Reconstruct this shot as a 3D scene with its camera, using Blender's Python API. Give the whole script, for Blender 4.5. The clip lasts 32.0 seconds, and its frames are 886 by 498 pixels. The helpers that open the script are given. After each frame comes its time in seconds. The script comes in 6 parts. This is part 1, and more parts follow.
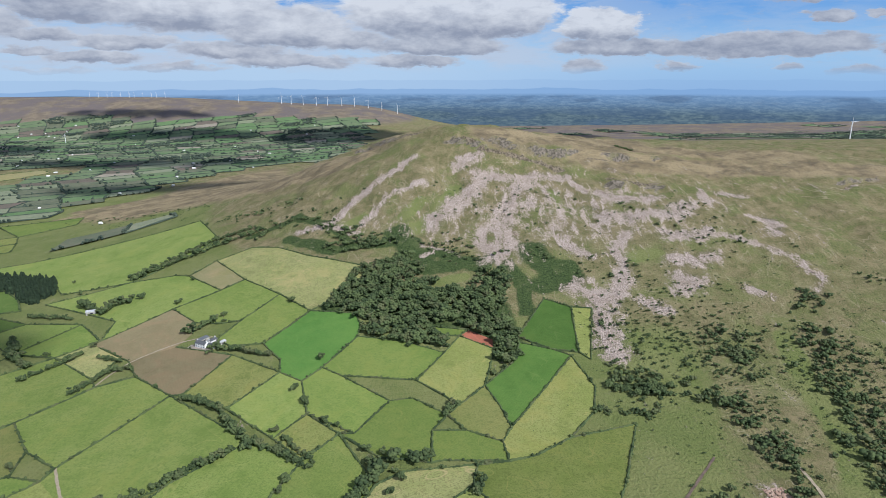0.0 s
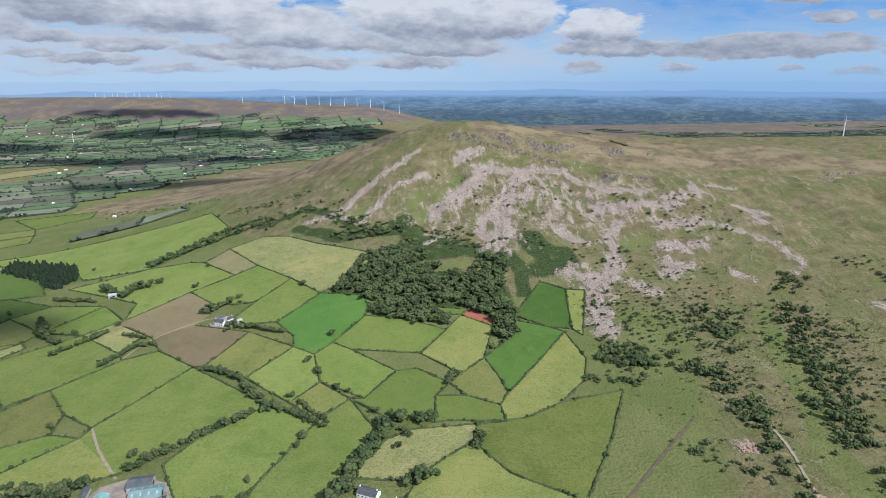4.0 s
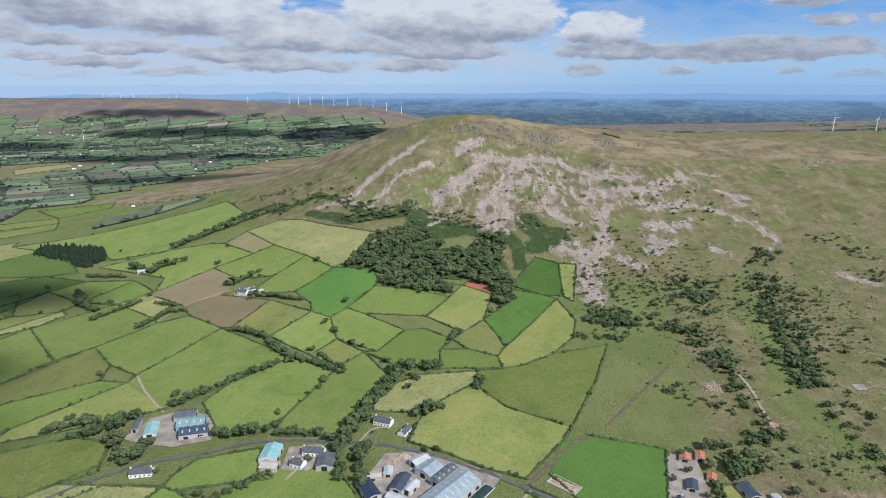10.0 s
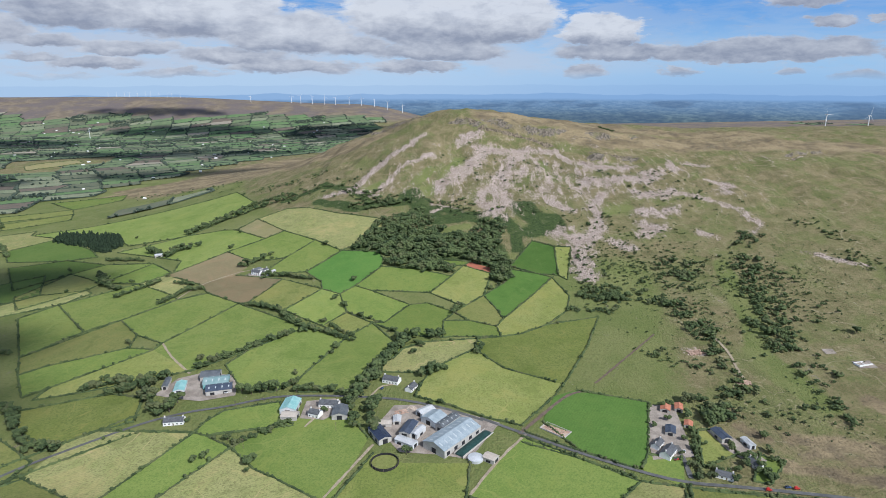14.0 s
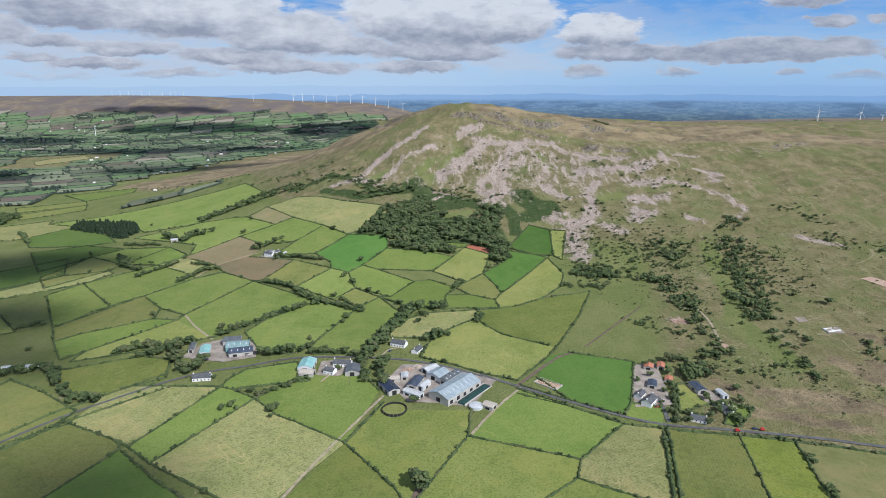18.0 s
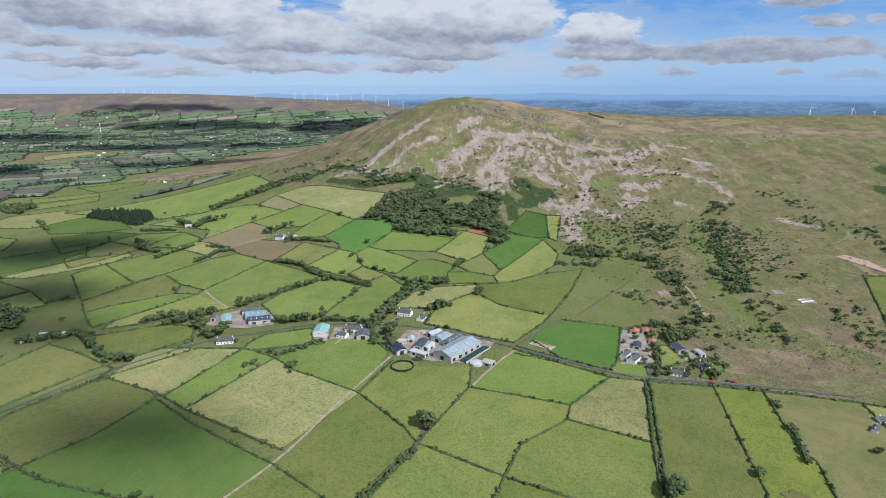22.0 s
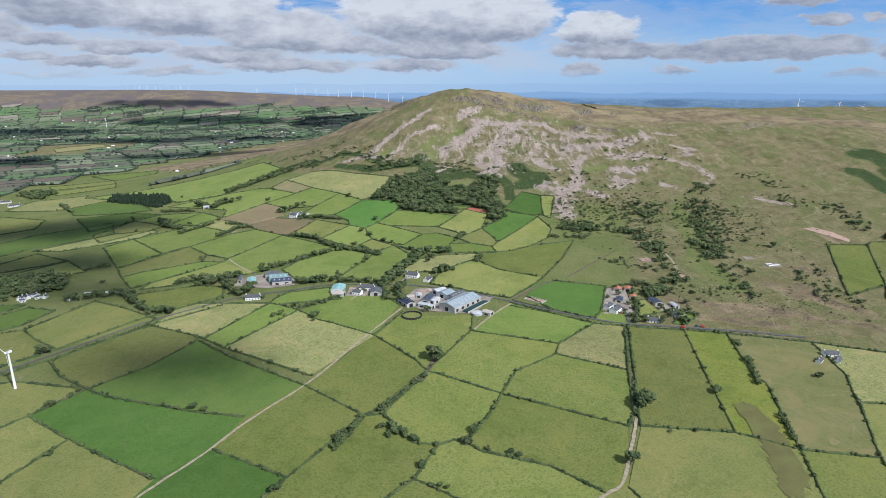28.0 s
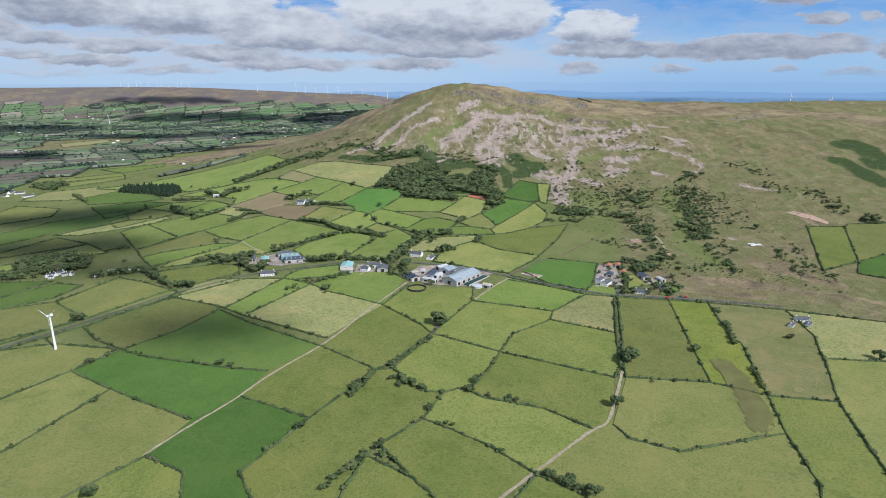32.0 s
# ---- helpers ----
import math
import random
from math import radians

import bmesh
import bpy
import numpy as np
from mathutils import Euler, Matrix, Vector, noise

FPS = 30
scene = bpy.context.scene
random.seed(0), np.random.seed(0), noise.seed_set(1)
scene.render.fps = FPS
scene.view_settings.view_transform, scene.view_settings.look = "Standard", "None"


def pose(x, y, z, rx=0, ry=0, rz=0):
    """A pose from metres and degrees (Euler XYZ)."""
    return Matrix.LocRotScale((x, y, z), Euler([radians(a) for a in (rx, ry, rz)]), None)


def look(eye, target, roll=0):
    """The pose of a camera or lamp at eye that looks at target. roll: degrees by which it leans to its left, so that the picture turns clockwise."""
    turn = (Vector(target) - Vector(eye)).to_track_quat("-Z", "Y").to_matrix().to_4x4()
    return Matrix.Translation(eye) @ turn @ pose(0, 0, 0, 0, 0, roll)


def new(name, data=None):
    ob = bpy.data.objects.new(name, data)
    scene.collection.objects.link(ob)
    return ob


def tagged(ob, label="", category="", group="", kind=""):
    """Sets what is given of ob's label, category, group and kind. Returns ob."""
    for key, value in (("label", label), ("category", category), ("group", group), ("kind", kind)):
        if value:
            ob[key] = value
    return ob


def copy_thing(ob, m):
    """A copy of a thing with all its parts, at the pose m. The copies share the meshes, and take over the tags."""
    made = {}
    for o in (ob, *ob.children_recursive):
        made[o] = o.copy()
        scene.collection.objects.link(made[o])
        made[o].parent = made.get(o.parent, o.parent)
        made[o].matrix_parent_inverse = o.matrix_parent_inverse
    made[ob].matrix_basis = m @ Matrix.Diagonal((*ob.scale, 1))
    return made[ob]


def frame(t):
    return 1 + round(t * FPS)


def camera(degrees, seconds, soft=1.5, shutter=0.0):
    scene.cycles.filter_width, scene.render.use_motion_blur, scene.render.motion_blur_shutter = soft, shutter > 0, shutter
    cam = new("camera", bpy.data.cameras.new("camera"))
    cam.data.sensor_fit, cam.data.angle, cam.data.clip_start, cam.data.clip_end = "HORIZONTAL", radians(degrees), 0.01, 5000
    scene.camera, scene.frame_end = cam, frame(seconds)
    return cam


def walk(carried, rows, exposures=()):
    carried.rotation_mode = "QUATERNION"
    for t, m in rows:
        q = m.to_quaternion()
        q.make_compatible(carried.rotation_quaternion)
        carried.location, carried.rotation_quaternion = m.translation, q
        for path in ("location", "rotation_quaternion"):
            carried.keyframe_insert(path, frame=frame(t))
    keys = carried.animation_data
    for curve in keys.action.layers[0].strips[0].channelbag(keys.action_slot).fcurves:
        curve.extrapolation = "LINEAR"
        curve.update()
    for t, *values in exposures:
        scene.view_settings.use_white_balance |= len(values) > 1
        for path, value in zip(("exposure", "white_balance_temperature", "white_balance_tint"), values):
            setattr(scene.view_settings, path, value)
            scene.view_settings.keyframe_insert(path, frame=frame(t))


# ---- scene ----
cam = camera(72.0, 32.0, soft=0.7)
# seconds, x, y, z, yaw, pitch, lean to the left
ROWS = [
    (0.0, 2.80, -2.38, 324.23, 0.094, -15.692, -0.061),
    (2.0, 2.08, -29.34, 321.20, 0.152, -15.656, -0.067),
    (4.0, 1.26, -56.21, 317.40, 0.199, -15.572, -0.073),
    (6.0, 0.32, -83.31, 312.93, 0.238, -15.490, -0.079),
    (8.0, -0.73, -110.88, 307.86, 0.265, -15.401, -0.085),
    (10.0, -1.91, -138.98, 302.32, 0.282, -15.313, -0.090),
    (12.0, -3.21, -167.64, 296.44, 0.289, -15.267, -0.095),
    (14.0, -4.64, -196.80, 290.37, 0.286, -15.233, -0.100),
    (16.0, -6.20, -226.33, 284.22, 0.273, -15.211, -0.105),
    (18.0, -7.90, -256.10, 278.11, 0.250, -15.201, -0.109),
    (20.0, -9.74, -285.89, 272.13, 0.216, -15.203, -0.113),
    (22.0, -11.73, -315.57, 266.36, 0.173, -15.227, -0.117),
    (24.0, -13.87, -344.93, 260.79, 0.119, -15.259, -0.121),
    (26.0, -16.15, -373.83, 255.42, 0.056, -15.300, -0.124),
    (28.0, -18.61, -402.21, 250.14, -0.017, -15.350, -0.127),
    (30.0, -21.23, -430.01, 244.81, -0.102, -15.402, -0.130),
    (32.0, -24.00, -457.28, 239.19, -0.196, -15.455, -0.133),
]


def aim(x, y, z, yaw, pitch, lean):
    a, b = radians(yaw), radians(pitch)
    return look((x, y, z), (x - math.sin(a) * math.cos(b), y + math.cos(a) * math.cos(b), z + math.sin(b)), lean)


walk(cam, [(t, aim(*row)) for t, *row in ROWS], [(0.0, 0.0, 5850.0, 10.0), (32.0, 0.0, 5850.0, 10.0)])

# ---- sky and sun ----
SUN_EL, SUN_AZ = radians(43), radians(136)      # azimuth clockwise from +y
sun_way = Vector((math.sin(SUN_AZ) * math.cos(SUN_EL), math.cos(SUN_AZ) * math.cos(SUN_EL), math.sin(SUN_EL)))
sun_data = bpy.data.lights.new("sun", "SUN")
sun_data.energy, sun_data.angle, sun_data.color = 4.9, radians(1.0), (1.0, 0.955, 0.88)
sun = new("sun", sun_data)
sun.matrix_basis = Matrix.Translation((0, 0, 900)) @ sun_way.to_track_quat("Z", "Y").to_matrix().to_4x4()


class Nodes:
    """A short hand for building node trees."""

    def __init__(self, tree):
        self.t = tree
        tree.nodes.clear()

    def n(self, kind, props=None, **ins):
        nd = self.t.nodes.new(kind)
        for k, v in (props or {}).items():
            setattr(nd, k, v)
        for k, v in ins.items():
            key = int(k[1:]) if k[0] == "i" and k[1:].isdigit() else k.replace("_", " ")
            self.put(nd.inputs[key], v)
        return nd

    def put(self, socket, v):
        if isinstance(v, bpy.types.NodeSocket):
            self.t.links.new(v, socket)
        elif isinstance(v, bpy.types.Node):
            self.t.links.new(v.outputs[0], socket)
        else:
            socket.default_value = v

    def math(self, op, a, b=0.0, c=0.0, clamp=False):
        return self.n("ShaderNodeMath", {"operation": op, "use_clamp": clamp}, i0=a, i1=b, i2=c).outputs[0]

    def mix(self, fac, a, b, blend="MIX"):
        nd = self.n("ShaderNodeMix", {"data_type": "RGBA", "blend_type": blend})
        self.put(nd.inputs[0], fac)
        for s, v in ((nd.inputs[6], a), (nd.inputs[7], b)):
            self.put(s, (*v, 1) if isinstance(v, tuple) and len(v) == 3 else v)
        return nd.outputs[2]

    def ramp(self, fac, lo, hi, a=0.0, b=1.0):
        return self.n("ShaderNodeMapRange", {"interpolation_type": "SMOOTHSTEP"}, Value=fac, From_Min=lo, From_Max=hi, To_Min=a, To_Max=b).outputs[0]

    def noise(self, vec, scale, detail=4.0, rough=0.55, dist=0.0):
        return self.n("ShaderNodeTexNoise", None, Vector=vec, Scale=scale, Detail=detail, Roughness=rough, Distortion=dist).outputs[0]


world = bpy.data.worlds.new("world")
scene.world = world
world.use_nodes = True
N = Nodes(world.node_tree)
sky = N.n("ShaderNodeTexSky", {"sky_type": "NISHITA", "sun_disc": False, "sun_elevation": SUN_EL, "sun_rotation": SUN_AZ, "altitude": 300.0, "air_density": 1.0, "dust_density": 0.6, "ozone_density": 1.6})
way = N.n("ShaderNodeTexCoord").outputs["Generated"]
sep = N.n("ShaderNodeSeparateXYZ", None, Vector=way)
az = N.math("ARCTAN2", sep.outputs[0], sep.outputs[1])          # radians, clockwise from +y
el = N.math("ARCSINE", sep.outputs[2])
# heaps and bands of cloud, their outlines curdled by noise
flat = N.n("ShaderNodeCombineXYZ", None, X=az, Y=N.math("MULTIPLY", el, 2.2), Z=0.0).outputs[0]
wisp = N.n("ShaderNodeCombineXYZ", None, X=az, Y=N.math("MULTIPLY", el, 4.5), Z=3.7).outputs[0]
puff = N.noise(flat, 26.0, 8.0, 0.62, 0.2)
curl = N.noise(wisp, 34.0, 7.0, 0.66, 0.3)
swirl = N.n("ShaderNodeSeparateColor", None, Color=N.n("ShaderNodeTexNoise", None, Vector=flat, Scale=17.0, Detail=6.0, Roughness=0.62).outputs[1]).outputs
az_w = N.math("ADD", az, N.math("MULTIPLY", N.math("SUBTRACT", swirl[0], 0.5), 0.085))
el_w = N.math("ADD", el, N.math("MULTIPLY", N.math("SUBTRACT", swirl[1], 0.5), 0.030))
d2 = N.noise(wisp, 11.0, 7.0, 0.64, 0.4)
bulk, weights, tops = None, None, None


def cloud(a0, e0, wa, we, weight, pale):
    """A flat-based heap of cloud, in degrees: sunlit above, grey below."""
    global bulk, weights, tops
    u = N.math("DIVIDE", N.math("SUBTRACT", az_w, radians(a0)), radians(wa * 1.02))
    v = N.math("DIVIDE", N.math("SUBTRACT", el_w, radians(e0)), radians(we * 1.15))
    low = N.math("MULTIPLY", N.math("MINIMUM", v, 0.0), 1.7)
    up = N.math("MAXIMUM", v, 0.0)
    r2 = N.math("ADD", N.math("MULTIPLY", u, u), N.math("ADD", N.math("MULTIPLY", up, up), N.math("MULTIPLY", low, low)))
    s = N.math("MULTIPLY", N.math("SUBTRACT", 1.0, r2, clamp=True), weight)
    w = N.math("MULTIPLY", s, s)
    t = N.math("MULTIPLY", w, N.ramp(v, -0.50, 0.12, 0.0, pale))
    bulk = s if bulk is None else N.math("MAXIMUM", bulk, s)
    weights = w if weights is None else N.math("ADD", weights, w)
    tops = t if tops is None else N.math("ADD", tops, t)


for heap in (
    (0.5, 5.72, 10.3, 4.18, 1.5, 1.0), (-2.6, 5.84, 4.9, 3.12, 1.0, 1.0), (5.6, 5.18, 4.3, 2.83, 1.0, 0.95), (13.5, 4.03, 4.0, 1.69, 1.25, 0.95), (-21.1, 5.43, 8.3, 2.99, 1.3, 0.85),
    (-29.9, 5.30, 4.7, 2.14, 1.1, 0.35), (-13.6, 3.82, 6.5, 2.25, 1.1, 0.75), (-36.7, 3.75, 4.4, 2.07, 1, 0.5), (-0.7, 2.58, 7.1, 1.24, 0.95, 0.4), (-7.9, 2.98, 3.6, 1.29, 0.8, 0.5),
    (15.4, 2.36, 7.1, 1.01, 0.95, 0.28), (26.6, 2.36, 9.4, 1.16, 1.1, 0.3), (37.9, 2.04, 3.9, 1.29, 1, 0.3), (12.5, 0.81, 2.2, 0.72, 0.75, 0.3), (20.3, 0.82, 1.9, 0.63, 0.7, 0.3),
    (30.8, 4.50, 1.5, 0.55, 0.8, 0.25), (33.5, 4.47, 1.1, 0.43, 0.8, 0.3), (29.0, 5.99, 3.4, 0.93, 0.9, 0.3), (31.6, 3.07, 1.1, 0.33, 0.6, 0.2), (33.1, 0.43, 2.8, 0.50, 0.7, 0.25),
    (28.7, 0.72, 1.0, 0.35, 0.55, 0.3), (-31.7, 3.03, 3.3, 0.67, 0.8, 0.45), (-26.3, 2.56, 4.5, 0.82, 0.85, 0.5), (-18.4, 2.14, 5.3, 0.88, 0.85, 0.5), (-29.0, 1.48, 4.1, 0.64, 0.8, 0.5),
    (-13.7, 1.36, 6.5, 0.78, 0.8, 0.45), (-2.7, 1.31, 5.1, 0.66, 0.75, 0.4), (-32.8, 1.86, 2.3, 0.50, 0.7, 0.4), (-23.0, 0.79, 5.0, 0.43, 0.6, 0.4), (-31.9, 0.50, 3.5, 0.40, 0.6, 0.4),
):
    cloud(*heap)
thick = N.math("ADD", bulk, N.math("MULTIPLY", N.math("ADD", N.math("SUBTRACT", puff, 0.5), N.math("MULTIPLY", N.math("SUBTRACT", curl, 0.5), 0.8)), 0.78))
cover = N.ramp(thick, 0.02, 0.46)
veil = N.math("MULTIPLY", N.ramp(d2, 0.36, 0.58), N.math("MULTIPLY", N.ramp(el, radians(0.2), radians(1.6)), N.ramp(az, radians(22), radians(0), 0.25, 1.0)))
lit = N.math("DIVIDE", tops, N.math("ADD", weights, 0.01))
lit = N.math("ADD", lit, N.math("MULTIPLY", N.math("SUBTRACT", puff, 0.50), 1.7), clamp=True)
lit = N.math("ADD", N.math("MULTIPLY", lit, 0.88), N.math("MULTIPLY", N.ramp(thick, 0.55, 0.18), 0.22), clamp=True)
white = N.mix(lit, (0.295, 0.318, 0.385), (0.75, 0.75, 0.755))
low_air = N.mix(N.ramp(el, radians(-1.4), radians(1.6)), (0.300, 0.465, 0.690), (0.345, 0.535, 0.735))
low_air = N.mix(N.ramp(el, radians(1.6), radians(6.5)), low_air, (0.150, 0.350, 0.68))
low_air = N.mix(N.math("MULTIPLY", N.ramp(az, radians(26), radians(-10), 0.1, 0.85), N.ramp(el, radians(7.0), radians(1.5))), low_air, (0.50, 0.63, 0.76))
blue = N.n("ShaderNodeVectorMath", {"operation": "SCALE"}, Vector=sky.outputs[0], Scale=0.10).outputs[0]
air = N.mix(N.ramp(el, radians(7.0), radians(16)), low_air, blue)
air = N.mix(N.math("MULTIPLY", veil, 0.80), air, (0.53, 0.575, 0.65))
air = N.mix(N.math("MULTIPLY", cover, N.ramp(el, radians(-0.1), radians(1.2), 0.0, 0.96)), air, white)
# broken cloud overhead, out of sight
over = N.n("ShaderNodeVectorMath", {"operation": "SCALE"}, Vector=way, Scale=1.0).outputs[0]
roof = N.math("MULTIPLY", N.ramp(N.noise(over, 3.0, 5.0, 0.6), 0.50, 0.62), N.ramp(el, radians(9), radians(20)))
air = N.mix(N.math("MULTIPLY", roof, 0.7), air, (0.62, 0.64, 0.68))
# hills and far lowlands below the horizon, haze painted in as bluer, paler colour with distance
line = N.n("ShaderNodeCombineXYZ", None, X=az, Y=0.0, Z=0.0).outputs[0]
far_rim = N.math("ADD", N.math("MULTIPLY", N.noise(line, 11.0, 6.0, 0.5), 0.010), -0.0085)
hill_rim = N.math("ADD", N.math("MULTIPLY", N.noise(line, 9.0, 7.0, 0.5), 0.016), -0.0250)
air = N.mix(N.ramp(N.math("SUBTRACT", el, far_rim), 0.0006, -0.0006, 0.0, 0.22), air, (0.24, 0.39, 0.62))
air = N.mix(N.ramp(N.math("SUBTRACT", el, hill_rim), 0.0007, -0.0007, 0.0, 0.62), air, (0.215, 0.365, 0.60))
land_v = N.n("ShaderNodeCombineXYZ", None, X=az, Y=N.math("MULTIPLY", el, 5.0), Z=1.3).outputs[0]
patch = N.noise(land_v, 95.0, 6.0, 0.75)
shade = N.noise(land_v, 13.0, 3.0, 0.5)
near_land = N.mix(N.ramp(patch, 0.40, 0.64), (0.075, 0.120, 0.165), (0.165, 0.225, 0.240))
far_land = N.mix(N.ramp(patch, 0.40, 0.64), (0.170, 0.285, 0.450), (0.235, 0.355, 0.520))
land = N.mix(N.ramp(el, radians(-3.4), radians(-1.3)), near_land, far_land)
# broad shade painted onto the land as darker blue patches
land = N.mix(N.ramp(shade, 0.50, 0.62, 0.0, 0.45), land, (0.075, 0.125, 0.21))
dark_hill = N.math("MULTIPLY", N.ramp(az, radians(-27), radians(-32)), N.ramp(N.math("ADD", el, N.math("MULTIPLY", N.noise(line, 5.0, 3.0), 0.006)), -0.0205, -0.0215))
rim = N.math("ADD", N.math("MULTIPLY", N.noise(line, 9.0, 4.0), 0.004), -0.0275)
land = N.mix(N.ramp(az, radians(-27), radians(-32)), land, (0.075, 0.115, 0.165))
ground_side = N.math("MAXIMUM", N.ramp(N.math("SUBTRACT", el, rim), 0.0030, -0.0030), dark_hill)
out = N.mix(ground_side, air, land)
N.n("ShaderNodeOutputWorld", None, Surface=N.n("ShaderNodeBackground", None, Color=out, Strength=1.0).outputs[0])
scene.view_settings.exposure = 0.0

# ---- materials ----


def material(name, rough=0.9, spec=0.25):
    """A new node material: its Nodes, its shader and a vector in metres."""
    m = bpy.data.materials.new(name)
    m.use_nodes = True
    g = Nodes(m.node_tree)
    bsdf = g.n("ShaderNodeBsdfPrincipled")
    bsdf.inputs["Roughness"].default_value = rough
    bsdf.inputs["Specular IOR Level"].default_value = spec
    g.n("ShaderNodeOutputMaterial", None, Surface=bsdf.outputs[0])
    place = g.n("ShaderNodeNewGeometry").outputs["Position"]
    return m, g, bsdf, place


def relief(g, bsdf, height, strength, distance):
    g.put(bsdf.inputs["Normal"], g.n("ShaderNodeBump", None, Strength=strength, Distance=distance, Height=height).outputs[0])


def mottled(name, a, b, scale=0.3, fine=2.0, rough=0.9, bump=0.3, metal=0.0, spec=0.25, dist=0.3):
    """Two tones blended by noise at two scales."""
    m, g, bsdf, p = material(name, rough, spec)
    f = g.math("ADD", g.math("MULTIPLY", g.noise(p, scale), 0.6), g.math("MULTIPLY", g.noise(p, fine), 0.4))
    g.put(bsdf.inputs["Base Color"], g.mix(g.ramp(f, 0.36, 0.64), a, b))
    bsdf.inputs["Metallic"].default_value = metal
    relief(g, bsdf, g.noise(p, fine * 2), bump, dist)
    return m


def ground_material():
    m, g, bsdf, p = material("open_ground", 0.95, 0.1)
    big, mid, fine = g.noise(p, 0.006, 5), g.noise(p, 0.045, 6, 0.6), g.noise(p, 0.35, 5, 0.65)
    cov = g.n("ShaderNodeAttribute", {"attribute_name": "cover"}).outputs["Color"]
    c = g.n("ShaderNodeSeparateColor", None, Color=cov).outputs
    normal = g.n("ShaderNodeSeparateXYZ", None, Vector=g.n("ShaderNodeNewGeometry").outputs["True Normal"]).outputs[2]
    patchy = g.noise(p, 0.018, 6, 0.65)
    fall = g.n("ShaderNodeVectorMath", {"operation": "MULTIPLY"}, i0=p, i1=(1.0, 0.28, 0.5)).outputs[0]
    streak, grain = g.noise(fall, 0.09, 6, 0.68, 0.6), g.noise(p, 1.3, 3, 0.7)
    flecks = g.noise(p, 0.85, 4, 0.75)
    rough_grass = g.mix(g.ramp(mid, 0.35, 0.65), (0.162, 0.147, 0.067), (0.268, 0.216, 0.120))
    rough_grass = g.mix(g.ramp(patchy, 0.46, 0.60, 0.0, 0.8), rough_grass, (0.150, 0.172, 0.058))
    rough_grass = g.mix(g.math("MULTIPLY", g.ramp(streak, 0.50, 0.66), 0.6), rough_grass, (0.315, 0.258, 0.145))
    rough_grass = g.mix(g.math("MULTIPLY", g.ramp(fine, 0.51, 0.60), 0.5), rough_grass, (0.089, 0.094, 0.039))
    winding = g.math("ABSOLUTE", g.math("SUBTRACT", g.noise(p, 0.011, 3, 0.6, 0.8), 0.5))
    rough_grass = g.mix(g.ramp(winding, 0.0060, 0.002, 0.0, 0.6), rough_grass, (0.357, 0.300, 0.194))
    rills = g.math("ABSOLUTE", g.math("SUBTRACT", g.noise(fall, 0.03, 4, 0.6, 0.5), 0.5))
    rough_grass = g.mix(g.ramp(rills, 0.012, 0.003, 0.0, 0.5), rough_grass, (0.095, 0.100, 0.044))
    rough_grass = g.mix(g.math("MULTIPLY", g.ramp(grain, 0.51, 0.59), 0.36), rough_grass, (0.074, 0.076, 0.035))
    rough_grass = g.mix(g.math("MULTIPLY", g.ramp(flecks, 0.54, 0.66), 0.45), rough_grass, (0.378, 0.310, 0.194))
    moor = g.mix(g.ramp(mid, 0.38, 0.62), (0.234, 0.182, 0.107), (0.156, 0.124, 0.080))
    moor = g.mix(g.ramp(patchy, 0.42, 0.58), moor, (0.312, 0.246, 0.145))
    moor = g.mix(g.math("MULTIPLY", g.ramp(fine, 0.5, 0.64), 0.5), moor, (0.088, 0.072, 0.044))
    north = g.n("ShaderNodeSeparateXYZ", None, Vector=p).outputs[1]
    # cloud shade on the far moor painted in as grey-purple patches
    moor_shade = g.math("MULTIPLY", g.ramp(north, 2300.0, 2900.0), g.ramp(big, 0.42, 0.58, 0.45, 0.95))
    moor = g.mix(moor_shade, moor, (0.148, 0.124, 0.120))
    moor = g.mix(g.math("MULTIPLY", g.ramp(streak, 0.56, 0.66), 0.4), moor, (0.135, 0.135, 0.058))
    stones = g.n("ShaderNodeTexVoronoi", None, Vector=p, Scale=0.95).outputs
    speck = g.n("ShaderNodeSeparateColor", None, Color=stones["Color"]).outputs[0]
    scree = g.mix(speck, (0.275, 0.218, 0.182), (0.720, 0.590, 0.515))
    scree = g.mix(g.math("MULTIPLY", g.ramp(patchy, 0.4, 0.65), 0.7), scree, (0.470, 0.375, 0.318))
    scree = g.mix(g.math("MULTIPLY", g.ramp(mid, 0.54, 0.68), 0.4), scree, (0.263, 0.209, 0.145))
    # gaps between stones darkened in the colour, for the stones' shadows
    scree = g.mix(g.math("MULTIPLY", g.ramp(stones["Distance"], 0.55, 0.95), 0.6), scree, (0.147, 0.115, 0.084))
    scree = g.mix(g.math("MULTIPLY", g.ramp(fine, 0.56, 0.64), 0.5), scree, (0.126, 0.116, 0.055))
    bracken = g.mix(g.ramp(fine, 0.35, 0.62), (0.030, 0.052, 0.020), (0.078, 0.108, 0.036))
    bracken = g.mix(g.ramp(mid, 0.52, 0.68), bracken, (0.090, 0.115, 0.042))
    bracken = g.mix(g.math("MULTIPLY", g.ramp(grain, 0.50, 0.60), 0.5), bracken, (0.028, 0.044, 0.018))
    grazing = g.mix(g.ramp(patchy, 0.38, 0.62), (0.146, 0.174, 0.055), (0.192, 0.204, 0.076))
    grazing = g.mix(g.math("MULTIPLY", g.ramp(fine, 0.50, 0.62), 0.45), grazing, (0.095, 0.125, 0.040))
    grazing = g.mix(g.math("MULTIPLY", g.ramp(flecks, 0.54, 0.66), 0.35), grazing, (0.275, 0.270, 0.130))
